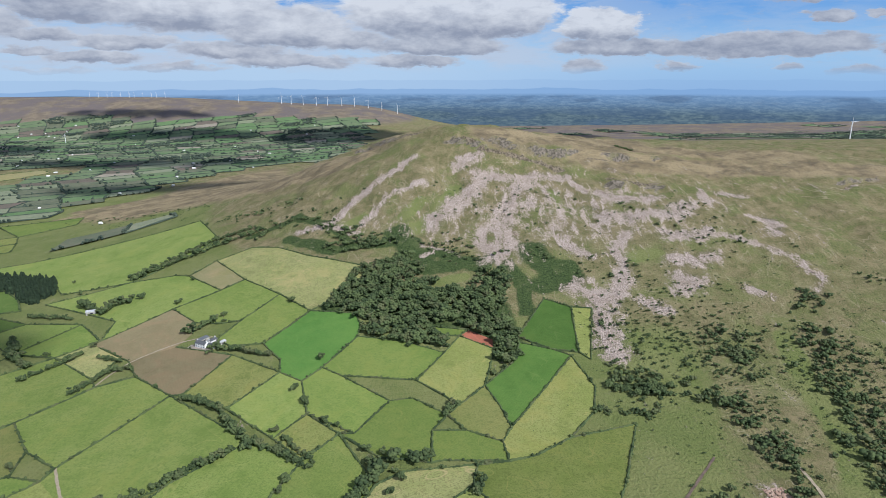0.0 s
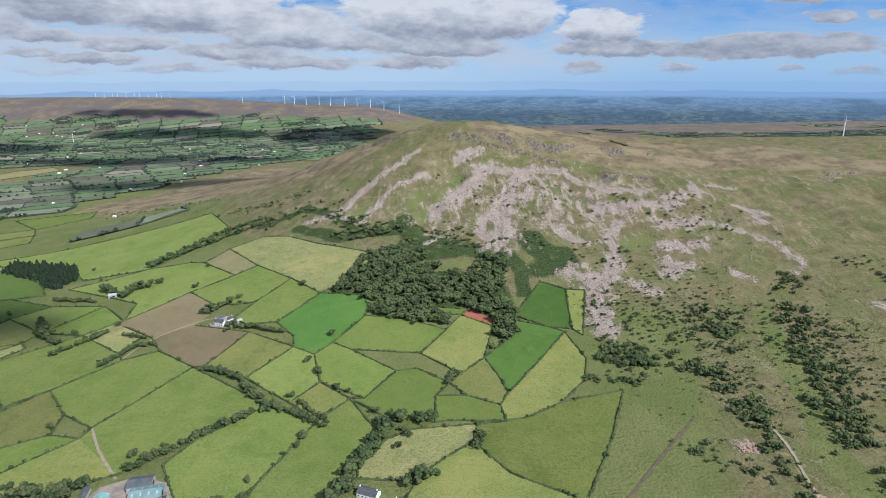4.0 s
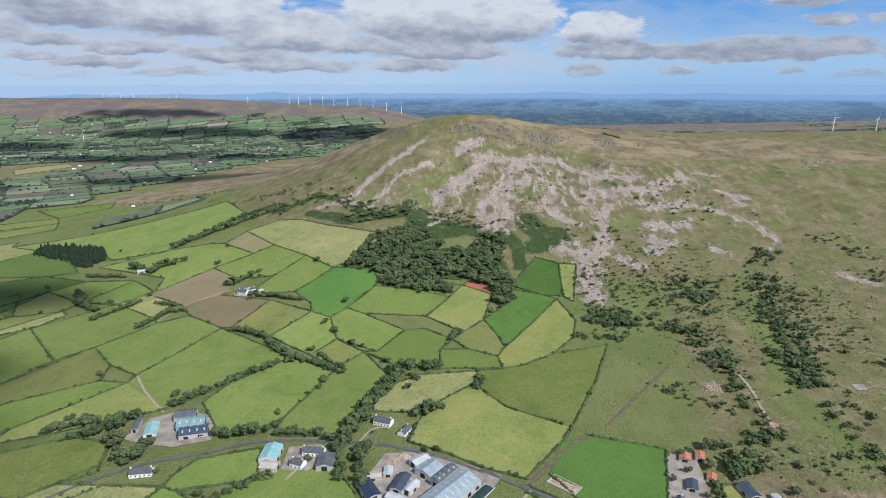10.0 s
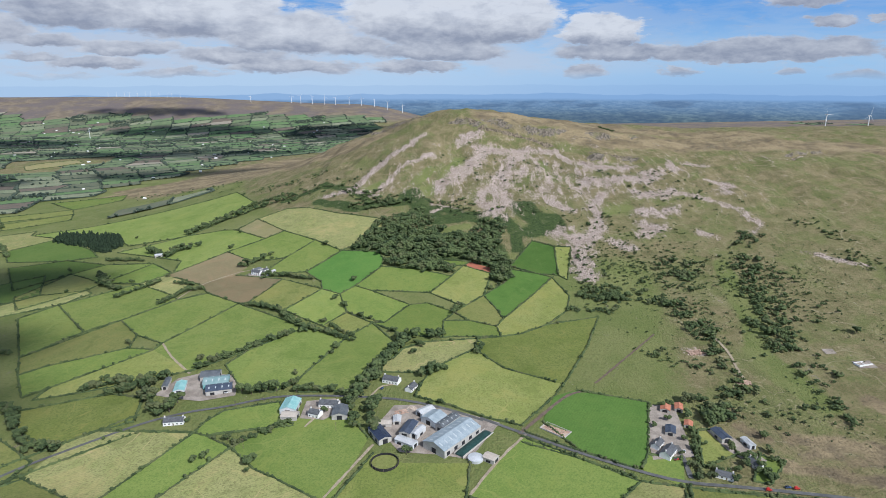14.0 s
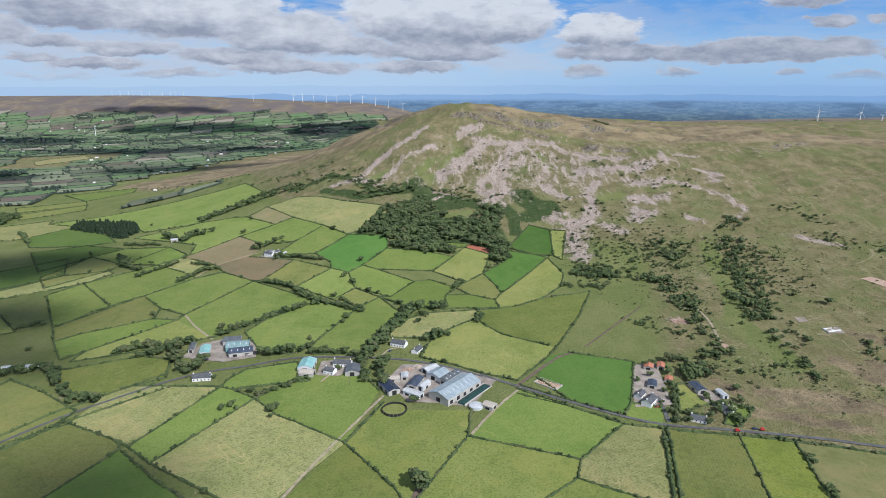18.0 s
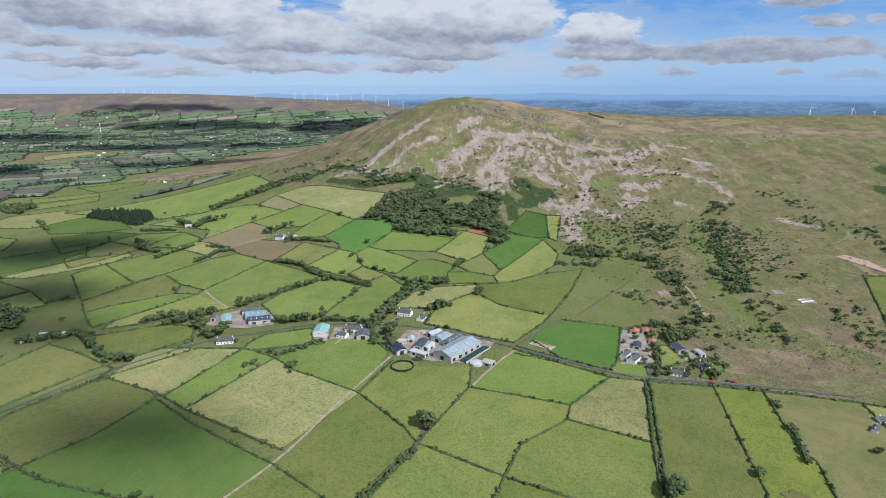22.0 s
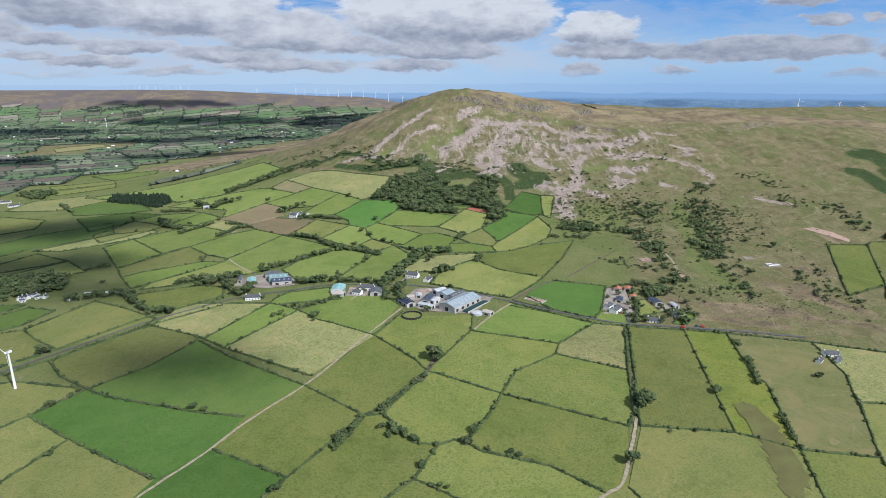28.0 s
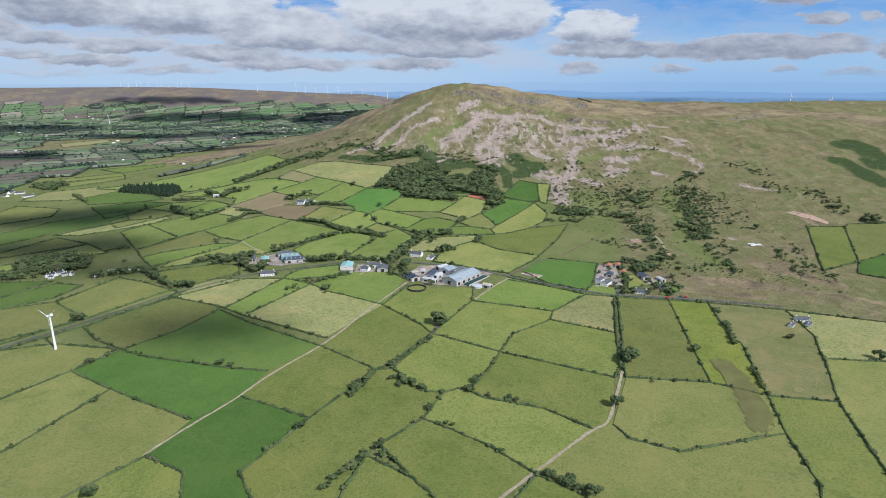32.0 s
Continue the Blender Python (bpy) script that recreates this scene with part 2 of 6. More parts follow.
    ragged = g.math("SUBTRACT", g.math("ADD", g.math("MULTIPLY", streak, 0.95), g.math("ADD", g.math("MULTIPLY", fine, 0.75), g.math("MULTIPLY", mid, 0.5))), 1.10)

    def edged(v, soft=0.12, wild=1.0):
        return g.ramp(g.math("ADD", v, g.math("MULTIPLY", ragged, wild)), 0.5 - soft, 0.5 + soft)

    low = g.n("ShaderNodeAttribute", {"attribute_name": "cover"}).outputs["Alpha"]
    col = g.mix(edged(low, 0.3, 0.8), rough_grass, grazing)
    col = g.mix(edged(c[1], 0.25), col, moor)
    col = g.mix(edged(c[2], 0.18), col, bracken)
    worn = g.mix(g.ramp(grain, 0.46, 0.58), (0.300, 0.252, 0.185), (0.165, 0.150, 0.085))
    col = g.mix(g.math("MULTIPLY", edged(g.math("ADD", c[0], 0.10), 0.2, 1.5), 0.6), col, worn)
    col = g.mix(edged(c[0], 0.11, 2.1), col, scree)
    rock = g.mix(g.ramp(g.noise(p, 0.22, 5, 0.75), 0.38, 0.62), (0.085, 0.074, 0.056), (0.250, 0.212, 0.172))
    rock = g.mix(g.math("MULTIPLY", g.ramp(mid, 0.48, 0.60), 0.7), rock, rough_grass)
    steep = g.ramp(g.math("ADD", normal, g.math("MULTIPLY", fine, 0.14)), 0.86, 0.74)
    col = g.mix(steep, col, rock)
    face = g.n("ShaderNodeAttribute", {"attribute_name": "crag"}).outputs["Fac"]
    bare = g.mix(g.ramp(g.noise(fall, 0.30, 5, 0.75), 0.40, 0.62), (0.085, 0.069, 0.047), (0.275, 0.223, 0.163))
    col = g.mix(edged(face, 0.10, 1.8), col, bare)
    g.put(bsdf.inputs["Base Color"], col)
    relief(g, bsdf, g.math("ADD", fine, g.math("MULTIPLY", stones["Distance"], g.math("MULTIPLY", c[0], 0.8))), 1.0, 2.6)
    return m


M_ground = ground_material()


def foliage(name, dark, light, dry):
    """Leaves: tone shifts from clump to clump and from crown to crown."""
    m, g, bsdf, p = material(name, 0.85, 0.2)
    isle = g.n("ShaderNodeNewGeometry").outputs["Random Per Island"]
    crown = g.n("ShaderNodeTexVoronoi", None, Vector=p, Scale=0.11).outputs["Color"]
    crown = g.n("ShaderNodeSeparateColor", None, Color=crown).outputs
    f = g.math("ADD", g.math("MULTIPLY", isle, 0.35), g.math("ADD", g.math("MULTIPLY", crown[0], 0.40), g.math("MULTIPLY", g.noise(p, 1.1, 4, 0.7), 0.4)))
    col = g.mix(g.ramp(f, 0.25, 0.90), dark, light)
    col = g.mix(g.ramp(crown[1], 0.70, 1.0, 0.0, 0.6), col, dry)
    g.put(bsdf.inputs["Base Color"], col)
    relief(g, bsdf, g.noise(p, 2.2, 3), 0.8, 0.6)
    return m


M_leaf = foliage("foliage", (0.040, 0.062, 0.026), (0.104, 0.136, 0.052), (0.122, 0.126, 0.060))


def pasture(name, a, b, dark, stripes=0.0, turn=0.0, tufts=0.3):
    """Grazed or mown grass: two tones, tufts, cutting lines, and a shift of tone from field to field."""
    m, g, bsdf, p = material(name, 0.95, 0.1)
    big, mid, fine = g.noise(p, 0.011, 4), g.noise(p, 0.07, 5, 0.6), g.noise(p, 0.55, 4, 0.7)
    col = g.mix(g.ramp(g.math("ADD", g.math("MULTIPLY", big, 0.55), g.math("MULTIPLY", mid, 0.45)), 0.38, 0.62), a, b)
    col = g.mix(g.math("MULTIPLY", g.ramp(fine, 0.49, 0.60), min(0.8, tufts * 1.6)), col, dark)
    col = g.mix(g.math("MULTIPLY", g.ramp(g.noise(p, 0.20, 5, 0.75), 0.53, 0.64), min(0.7, tufts * 1.4)), col, dark)
    col = g.mix(g.math("MULTIPLY", g.ramp(mid, 0.60, 0.78), 0.35), col, dark)
    col = g.mix(g.math("MULTIPLY", g.ramp(g.noise(p, 0.8, 4, 0.75), 0.53, 0.65), 0.3), col, tuple(min(1.0, c * 1.55) for c in b))
    worn = g.noise(p, 0.022, 5, 0.7, 0.6)
    col = g.mix(g.ramp(worn, 0.48, 0.66, 0.0, 0.45), col, (a[0] * 1.42, a[1] * 1.16, a[2] * 1.25))
    col = g.mix(g.ramp(worn, 0.46, 0.32, 0.0, 0.45), col, (dark[0] * 0.95, dark[1] * 1.0, dark[2] * 0.9))
    trod = g.math("ABSOLUTE", g.math("SUBTRACT", g.noise(p, 0.016, 2, 0.5, 0.7), 0.5))
    col = g.mix(g.ramp(trod, 0.0042, 0.0012, 0.0, 0.4), col, (a[0] * 1.7, a[1] * 1.3, a[2] * 1.7))
    if stripes:
        turned = g.n("ShaderNodeVectorRotate", {"rotation_type": "Z_AXIS"}, Vector=p, Angle=radians(turn)).outputs[0]
        wave = g.n("ShaderNodeTexWave", {"bands_direction": "X"}, Vector=turned, Scale=0.13, Distortion=2.0, Detail=2.0, Detail_Scale=0.4).outputs[1]
        col = g.mix(g.math("MULTIPLY", wave, stripes), col, dark)
    shift = g.ramp(g.n("ShaderNodeObjectInfo").outputs["Random"], 0.0, 1.0, 0.88, 1.14)
    col = g.n("ShaderNodeVectorMath", {"operation": "SCALE"}, Vector=col, Scale=shift).outputs[0]
    g.put(bsdf.inputs["Base Color"], col)
    relief(g, bsdf, g.math("ADD", fine, mid), 0.8, 0.5)
    return m


PASTURE = {
    "vivid": pasture("silage_grass", (0.074, 0.140, 0.030), (0.094, 0.164, 0.037), (0.056, 0.106, 0.023), 0.2, 30, 0.3),
    "lush": pasture("lush_grass", (0.146, 0.200, 0.047), (0.182, 0.226, 0.060), (0.094, 0.146, 0.034), 0.12, 35, 0.35),
    # grazed grass lightened for the stronger sun on the western fields
    "fresh": pasture("sunlit_grass", (0.172, 0.226, 0.056), (0.216, 0.254, 0.075), (0.112, 0.158, 0.038), 0.1, 20, 0.4),
    "emerald": pasture("young_grass", (0.100, 0.215, 0.046), (0.128, 0.240, 0.055), (0.080, 0.165, 0.036), 0.15, 30, 0.25),
    "mid": pasture("grazed_grass", (0.152, 0.186, 0.046), (0.190, 0.210, 0.063), (0.098, 0.122, 0.032), 0.0, 0, 0.45),
    "pale": pasture("thin_grass", (0.189, 0.214, 0.060), (0.230, 0.240, 0.081), (0.116, 0.138, 0.039), 0.0, 0, 0.40),
    "yellow": pasture("yellow_grass", (0.184, 0.225, 0.043), (0.223, 0.244, 0.060), (0.116, 0.143, 0.033), 0.0, 0, 0.45),
    "straw": pasture("seeding_grass", (0.290, 0.284, 0.120), (0.238, 0.256, 0.090), (0.132, 0.137, 0.055), 0.18, 60, 0.45),
    "tan": pasture("hay_stubble", (0.283, 0.257, 0.132), (0.259, 0.242, 0.101), (0.203, 0.185, 0.088), 0.2, 40, 0.2),
    "olive": pasture("tired_grass", (0.165, 0.185, 0.056), (0.199, 0.203, 0.070), (0.104, 0.121, 0.037), 0.10, 50, 0.35),
    # darker grass, used too where cloud shade is put into a field's tone
    "deep": pasture("deep_grass", (0.088, 0.142, 0.034), (0.114, 0.164, 0.043), (0.069, 0.103, 0.023), 0.20, 60, 0.2),
    "stripe": pasture("combed_grass", (0.122, 0.137, 0.038), (0.150, 0.160, 0.050), (0.074, 0.089, 0.027), 0.24, 8, 0.4),
    "stripe2": pasture("worn_grass", (0.204, 0.199, 0.088), (0.166, 0.174, 0.061), (0.118, 0.124, 0.047), 0.26, -20, 0.35),
    "soil": pasture("ploughed_soil", (0.200, 0.165, 0.090), (0.232, 0.198, 0.110), (0.158, 0.128, 0.070), 0.35, 55, 0.3),
    "redsoil": pasture("red_soil", (0.330, 0.120, 0.075), (0.270, 0.110, 0.070), (0.200, 0.085, 0.055), 0.2, 30, 0.3),
}
M_bark = mottled("bark", (0.075, 0.060, 0.045), (0.13, 0.105, 0.08), 1.5, 6.0, 0.95, 0.5)
M_track = mottled("stony_track", (0.250, 0.205, 0.140), (0.400, 0.335, 0.240), 0.3, 2.5, 0.95, 0.4)
M_road = mottled("asphalt", (0.085, 0.085, 0.083), (0.135, 0.133, 0.128), 0.2, 3.0, 0.9, 0.2)
M_rushes = mottled("brown_rushes", (0.146, 0.150, 0.050), (0.116, 0.106, 0.040), 0.06, 0.9, 0.95, 0.6)
M_mud = mottled("mud", (0.105, 0.078, 0.062), (0.17, 0.125, 0.095), 0.2, 1.5, 0.95, 0.5)
M_yard = mottled("concrete_yard", (0.205, 0.172, 0.142), (0.36, 0.31, 0.265), 0.12, 1.5, 0.9, 0.3)
M_rock = mottled("whinstone", (0.281, 0.216, 0.176), (0.468, 0.372, 0.312), 0.25, 1.7, 0.92, 0.6)
M_redrock = mottled("red_spoil", (0.36, 0.23, 0.17), (0.48, 0.35, 0.27), 0.25, 1.7, 0.95, 0.6)

# ---- ground ----
# spot heights: x, y, z
LOWLAND = [
    (-26, 133, 1), (351, 139, -2), (16, 184, 3), (175, 199, 4), (-159, 230, 3), (58, 253, 8),
    (88, 263, 8), (-519, 309, -7), (-150, 317, 5), (-58, 356, 8), (-234, 360, 4), (424, 384, 17),
    (442, 405, 22), (552, 485, 35), (180, 563, 19), (314, 611, 33), (61, 652, 31), (-286, 682, 19),]
HILLSIDE = [
    (174, 730, 44), (502, 749, 75), (247, 765, 55), (-202, 777, 38), (30, 868, 76), (202, 889, 92),
    (826, 891, 136), (-612, 913, -1), (109, 926, 96), (-620, 927, -1), (534, 955, 124), (388, 966, 119),
    (-684, 967, -8), (-311, 967, 56), (393, 982, 128), (33, 989, 109), (-217, 997, 82), (676, 1014, 148),
    (696, 1016, 145), (713, 1021, 148), (67, 1072, 141), (223, 1133, 168), (-432, 1151, 55), (365, 1257, 192),
    ]
MARGIN = [
    (1530, 2321, 98), (-500, -500, -12), (0, -500, -12), (600, -500, -12), (1500, 0, 0),
    (-1500, -500, -20), (-1500, 500, -22), (1500, 900, 150), (1400, 1540, 168), (700, 1540, 170), (1000, 2150, 106), (900, 1300, 172), 
    (2600, 1500, 130), (2600, 500, 70), (500, 2200, 98), (-300, 1900, 42), (-700, 1500, 10), (-1500, 2300, -15),
    (-2300, 3600, -5), (-1200, 3300, -15), (-400, 2700, 20), (1500, 3300, 22), (3000, 3000, 30), (300, 3300, 20),
    (-2500, 1500, -20), (-3500, 3000, 0), (-3500, 0, -20), (3500, 0, 40), (0, 4800, -20), (3000, 4800, 20),
    (-3000, 4800, 0), (-250, 1250, 118), (100, 1450, 196), (250, 1600, 176),]
RIDGE = [
    (-225, 1770, 96), (-150, 1560, 156), (-210, 1500, 150), (-83, 1398, 203), (-20, 1290, 227), (40, 1208, 234), (134, 1251, 215), (264, 1319, 194), (365, 1261, 186), (470, 1480, 176)]
SPOTS = np.array(LOWLAND + HILLSIDE + MARGIN + RIDGE, float)
SLACK = np.array([0.05] * (len(SPOTS) - len(RIDGE)) + [0.004] * len(RIDGE))
KNOTS = SPOTS[:, :2] / 1000


def thin_plate(knots, values, slack):
    n = len(knots)
    d2 = ((knots[:, None] - knots[None]) ** 2).sum(-1)
    a = np.zeros((n + 3, n + 3))
    a[:n, :n] = 0.5 * d2 * np.log(d2 + 1e-9) + np.diag(slack)
    a[:n, n:] = np.c_[np.ones(n), knots]
    a[n:, :n] = a[:n, n:].T
    return np.linalg.solve(a, np.r_[values, 0, 0, 0])


BEND = thin_plate(KNOTS, SPOTS[:, 2], SLACK)


def smooth(v, a, b):
    u = np.clip((v - a) / (b - a), 0, 1)
    return u * u * (3 - 2 * u)


def lattice(x, y, seed):
    """Smooth value noise, -1 to 1."""
    def rnd(i, j):
        v = np.sin(i * 127.1 + j * 311.7 + seed * 74.7) * 43758.5453
        return v - np.floor(v)
    i, j = np.floor(x), np.floor(y)
    u, v = x - i, y - j
    u, v = u * u * (3 - 2 * u), v * v * (3 - 2 * v)
    a = rnd(i, j) * (1 - u) + rnd(i + 1, j) * u
    b = rnd(i, j + 1) * (1 - u) + rnd(i + 1, j + 1) * u
    return (a * (1 - v) + b * v) * 2 - 1


def fractal(x, y, size, seed, octaves=4):
    out, amp = 0.0, 1.0
    for k in range(octaves):
        out = out + amp * lattice(x / size * 2 ** k, y / size * 2 ** k, seed + k)
        amp *= 0.5
    return out / 1.9


def along(x, y, pts):
    """Distance from a polyline and the share of the way along it."""
    best, share = np.full(np.shape(x), 1e9), np.zeros(np.shape(x))
    total = sum(math.dist(a, b) for a, b in zip(pts, pts[1:]))
    run = 0.0
    for (ax, ay), (bx, by) in zip(pts, pts[1:]):
        l = math.dist((ax, ay), (bx, by))
        u = np.clip(((x - ax) * (bx - ax) + (y - ay) * (by - ay)) / (l * l), 0, 1)
        d = np.hypot(x - ax - u * (bx - ax), y - ay - u * (by - ay))
        near = d < best
        best, share = np.where(near, d, best), np.where(near, (run + u * l) / total, share)
        run += l
    return best, share


def base_height(x, y):
    """The bare lie of the land."""
    x, y = np.asarray(x, float), np.asarray(y, float)
    n = len(KNOTS)
    z = BEND[n] + BEND[n + 1] * x / 1000 + BEND[n + 2] * y / 1000
    if x.size < 4000:
        d2 = (x[..., None] / 1000 - KNOTS[:, 0]) ** 2 + (y[..., None] / 1000 - KNOTS[:, 1]) ** 2
        z = z + (0.5 * d2 * np.log(d2 + 1e-9)) @ BEND[:n]
    else:
        for (a, b), k in zip(KNOTS, BEND):
            d2 = (x / 1000 - a) ** 2 + (y / 1000 - b) ** 2
            z = z + k * 0.5 * d2 * np.log(d2 + 1e-9)
    # long moor ridge across the valley
    crest = 134 + 58 * smooth(-x, 500, 2300) + 8 * fractal(x, y, 900, 40)
    front = smooth(y + 0.06 * x, 3050, 4250) * smooth(-x, -250, 700)
    return z * (1 - front) + crest * front


def height(x, y):
    """The ground with the hill's gullies and hummocks."""
    x, y = np.asarray(x, float), np.asarray(y, float)
    z = base_height(x, y)
    hill = smooth(z, 62, 110) * smooth(y, 550, 800) * (1 - smooth(y, 1500, 1900))
    return z + hill * (11.5 * fractal(x + 0.3 * y, y * 0.4, 85, 3, 5) + 4.0 * fractal(x, y * 0.7, 26, 9, 4))


def fast_mesh(name, verts, faces, mats=(), slot=None, shade=True):
    """A mesh from arrays of corners and of triangles or quads."""
    verts, faces = np.asarray(verts, np.float32), np.asarray(faces, np.int32)
    n, k = faces.shape
    me = bpy.data.meshes.new(name)
    me.vertices.add(len(verts))
    me.vertices.foreach_set("co", verts.ravel())
    me.loops.add(n * k)
    me.loops.foreach_set("vertex_index", faces.ravel())
    me.polygons.add(n)
    me.polygons.foreach_set("loop_start", np.arange(0, n * k, k, dtype=np.int32))
    me.polygons.foreach_set("loop_total", np.full(n, k, np.int32))
    me.polygons.foreach_set("use_smooth", np.full(n, shade))
    for m in mats:
        me.materials.append(m)
    if slot is not None:
        me.polygons.foreach_set("material_index", np.asarray(slot, np.int32))
    me.update(calc_edges=True)
    return me


def steps(*spans):
    out = []
    for a, b, s in spans:
        out += list(np.arange(a, b, s))
    return np.array(out + [spans[-1][1]], float)


# what covers the open ground: kind, half width, line
COVER = [
    ("scree", 8, [(-240, 983), (-182, 994), (-149, 1050), (-111, 1082), (-71, 1124), (-55, 1137)]),
    ("scree", 6, [(-138, 953), (-114, 999), (-86, 1029), (-41, 1057), (-26, 1052)]),
    ("scree", 8, [(-179, 972), (-149, 954)]),
    ("scree", 15, [(-16, 950), (14, 982), (45, 1033), (67, 1081)]),
    ("scree", 11, [(31, 1109), (69, 1128)]),
    ("scree", 13, [(-10, 969), (19, 1017)]),
    ("scree", 11, [(57, 1092), (118, 1070), (161, 1081), (212, 1076)]),
    ("scree", 19, [(148, 1061), (121, 1013), (106, 968), (95, 916), (102, 867), (81, 842)]),
    ("scree", 11, [(71, 929), (58, 901), (76, 865)]),
    ("scree", 6, [(177, 1047), (175, 986)]),
    ("scree", 3.5, [(-27, 889), (0, 884), (20, 869), (28, 855)]),
    ("scree", 3, [(-29, 864), (-15, 873)]),
    ("scree", 14, [(263, 1019), (297, 997), (335, 994), (361, 1010)]),
    ("scree", 6, [(228, 1057), (250, 1005), (254, 970)]),
    ("scree", 17, [(261, 958), (290, 933), (339, 943), (375, 941), (399, 978)]),
    ("scree", 10, [(283, 903), (252, 851), (257, 817), (242, 773), (223, 734)]),
    ("scree", 14, [(336, 888), (366, 874), (394, 885)]),
    ("scree", 6, [(394, 885), (434, 860), (456, 833), (481, 798), (484, 761), (494, 748), (470, 717)]),
    ("scree", 14, [(328, 821), (357, 809), (379, 821)]),
    ("scree", 13, [(324, 780), (336, 764), (315, 749)]),
    ("scree", 9, [(441, 1034), (435, 987)]),
    ("scree", 8, [(468, 1023), (498, 1007)]),
    ("scree", 9, [(484, 931), (504, 901), (489, 865)]),
    ("scree", 8, [(180, 879), (218, 840)]),
    ("scree", 10, [(189, 781), (171, 765), (200, 733)]),
    ("scree", 9, [(211, 750), (216, 725)]),
    ("scree", 7, [(266, 721), (279, 705)]),
    ("scree", 7, [(391, 737), (411, 716)]),
    ("scree", 4, [(628, 1039), (629, 986)]),
    ("scree", 4, [(664, 1000), (701, 1024)]),
    ("bracken", 26, [(131, 869), (145, 830), (174, 794), (140, 778)]),
    ("bracken", 14, [(-253, 962), (-168, 902), (-87, 906), (-41, 906)]),
    ("bracken", 14, [(46, 826), (73, 847)]),
    ("moor", 9, [(258, 215), (298, 204), (340, 191)]),
    ("moor", 10, [(285, 251), (342, 237), (378, 212)]),
    ("moor", 12, [(382, 307), (407, 264)]),
    ("moor", 9, [(434, 363), (460, 326)]),
    ("moor", 8, [(249, 268), (261, 246)]),
    ("grazing", 17, [(20, 1048), (-10, 976), (-38, 942), (-79, 930)]),
    ("grazing", 13, [(-40, 1011), (-63, 970)]),
    ("grazing", 13, [(-132, 987), (-168, 966)]),
    ("grazing", 10, [(185, 1028), (196, 975)]),
    ("grazing", 14, [(273, 831), (309, 840)]),
    ("grazing", 12, [(-4, 791), (29, 804)]),
    ("scree", 12, [(262, 727), (270, 720)]),
    ("scree", 15, [(201, 744), (188, 644), (197, 620)]),
    ("scree", 10, [(263, 728), (275, 710)]),
    ("scree", 6, [(509, 645), (568, 583)]),
    ("scree", 6, [(251, 408), (265, 403)]),
    ("moor", 38, [(-949, 1580), (-784, 1724), (-634, 2037), (-281, 1350), (-165, 1238)]),
    ("moor", 30, [(-994, 1441), (-915, 1521), (-741, 1496), (-573, 1512)]),
    ("moor", 60, [(106, 1213), (251, 1271), (485, 1268), (687, 1207)]),
    ("moor", 6, [(279, 233), (340, 220), (408, 200), (457, 161)]),
    ("moor", 10, [(413, 296), (423, 237), (451, 218)]),
    ("moor", 9, [(541, 478), (541, 439)]),
    ("moor", 25, [(-160, 1292), (-77, 1310)]),
    ("moor", 60, [(291, 1163), (577, 1141), (896, 1069), (989, 981)]),
    ("moor", 28, [(-186, 1223), (-298, 1274), (-391, 1324)]),
    ("moor", 14, [(230, 30), (230, 0), (227, -35)]),
    ("bracken", 22, [(-75, 931), (-19, 831), (37, 842)]),
    # two darker green patches on the right slope, in the bracken tone
    ("bracken", 28, [(795, 788), (808, 737), (787, 658)]),
    ("bracken", 22, [(735, 705), (738, 640), (737, 580)]),
    # darker ground beneath the wood, in the bracken tone
    ("bracken", 26, [(-137, 752), (-81, 801), (-59, 725), (7, 702), (58, 735), (73, 633)]),
    ("bracken", 16, [(-12, 876), (13, 862)]),
    ("bracken", 8, [(183, 561), (221, 551)]),
    ("bracken", 20, [(150, 800), (175, 816)]),
    ("grazing", 16, [(386, 631), (361, 522), (347, 451), (326, 390)]),
    ("grazing", 40, [(183, 461), (195, 405), (157, 366)]),
    ("grazing", 20, [(325, 372), (335, 302)]),
]
COVER += [("bracken", 13, [(95, 830), (112, 770), (104, 715)]), ("bracken", 12, [(-330, 1010), (-253, 1042), (-190, 985), (-150, 923)]), ("bracken", 90, [(700, 2700), (1300, 2760), (1900, 2900)])]
GX = steps((-4600, -1500, 100), (-1500, -760, 20), (-760, 960, 5), (960, 1700, 20), (1700, 4600, 100))
GY = steps((-900, -400, 50), (-400, 560, 10), (560, 1460, 5), (1460, 2400, 20), (2400, 4500, 50))
gx, gy = np.meshgrid(GX, GY)
gz = height(gx, gy)
shares = {"scree": np.zeros(gx.shape), "moor": np.zeros(gx.shape), "bracken": np.zeros(gx.shape), "grazing": np.zeros(gx.shape)}
wob_x, wob_y = gx + 9 * fractal(gx, gy, 45, 21, 3), gy + 9 * fractal(gx, gy, 45, 33, 3)
for kind, half, line in COVER:
    d, _ = along(wob_x, wob_y, line)
    if kind == "scree":
        shares[kind] = np.maximum(shares[kind], (0.80 if half > 7 else 0.66) * (1 - smooth(d, -half * 0.3, half * 2.7)))
    else:
        shares[kind] = np.maximum(shares[kind], 1 - smooth(d, half * 0.3, half * 1.5))
gb = base_height(gx, gy)
HEATH = [(-961, 1501), (-934, 1555), (-839, 1667), (-808, 1946), (-723, 2133), (-591, 2242), (-287, 1382), (-199, 1232), (-289, 1269), (-461, 1348), (-653, 1426), (-770, 1387)]


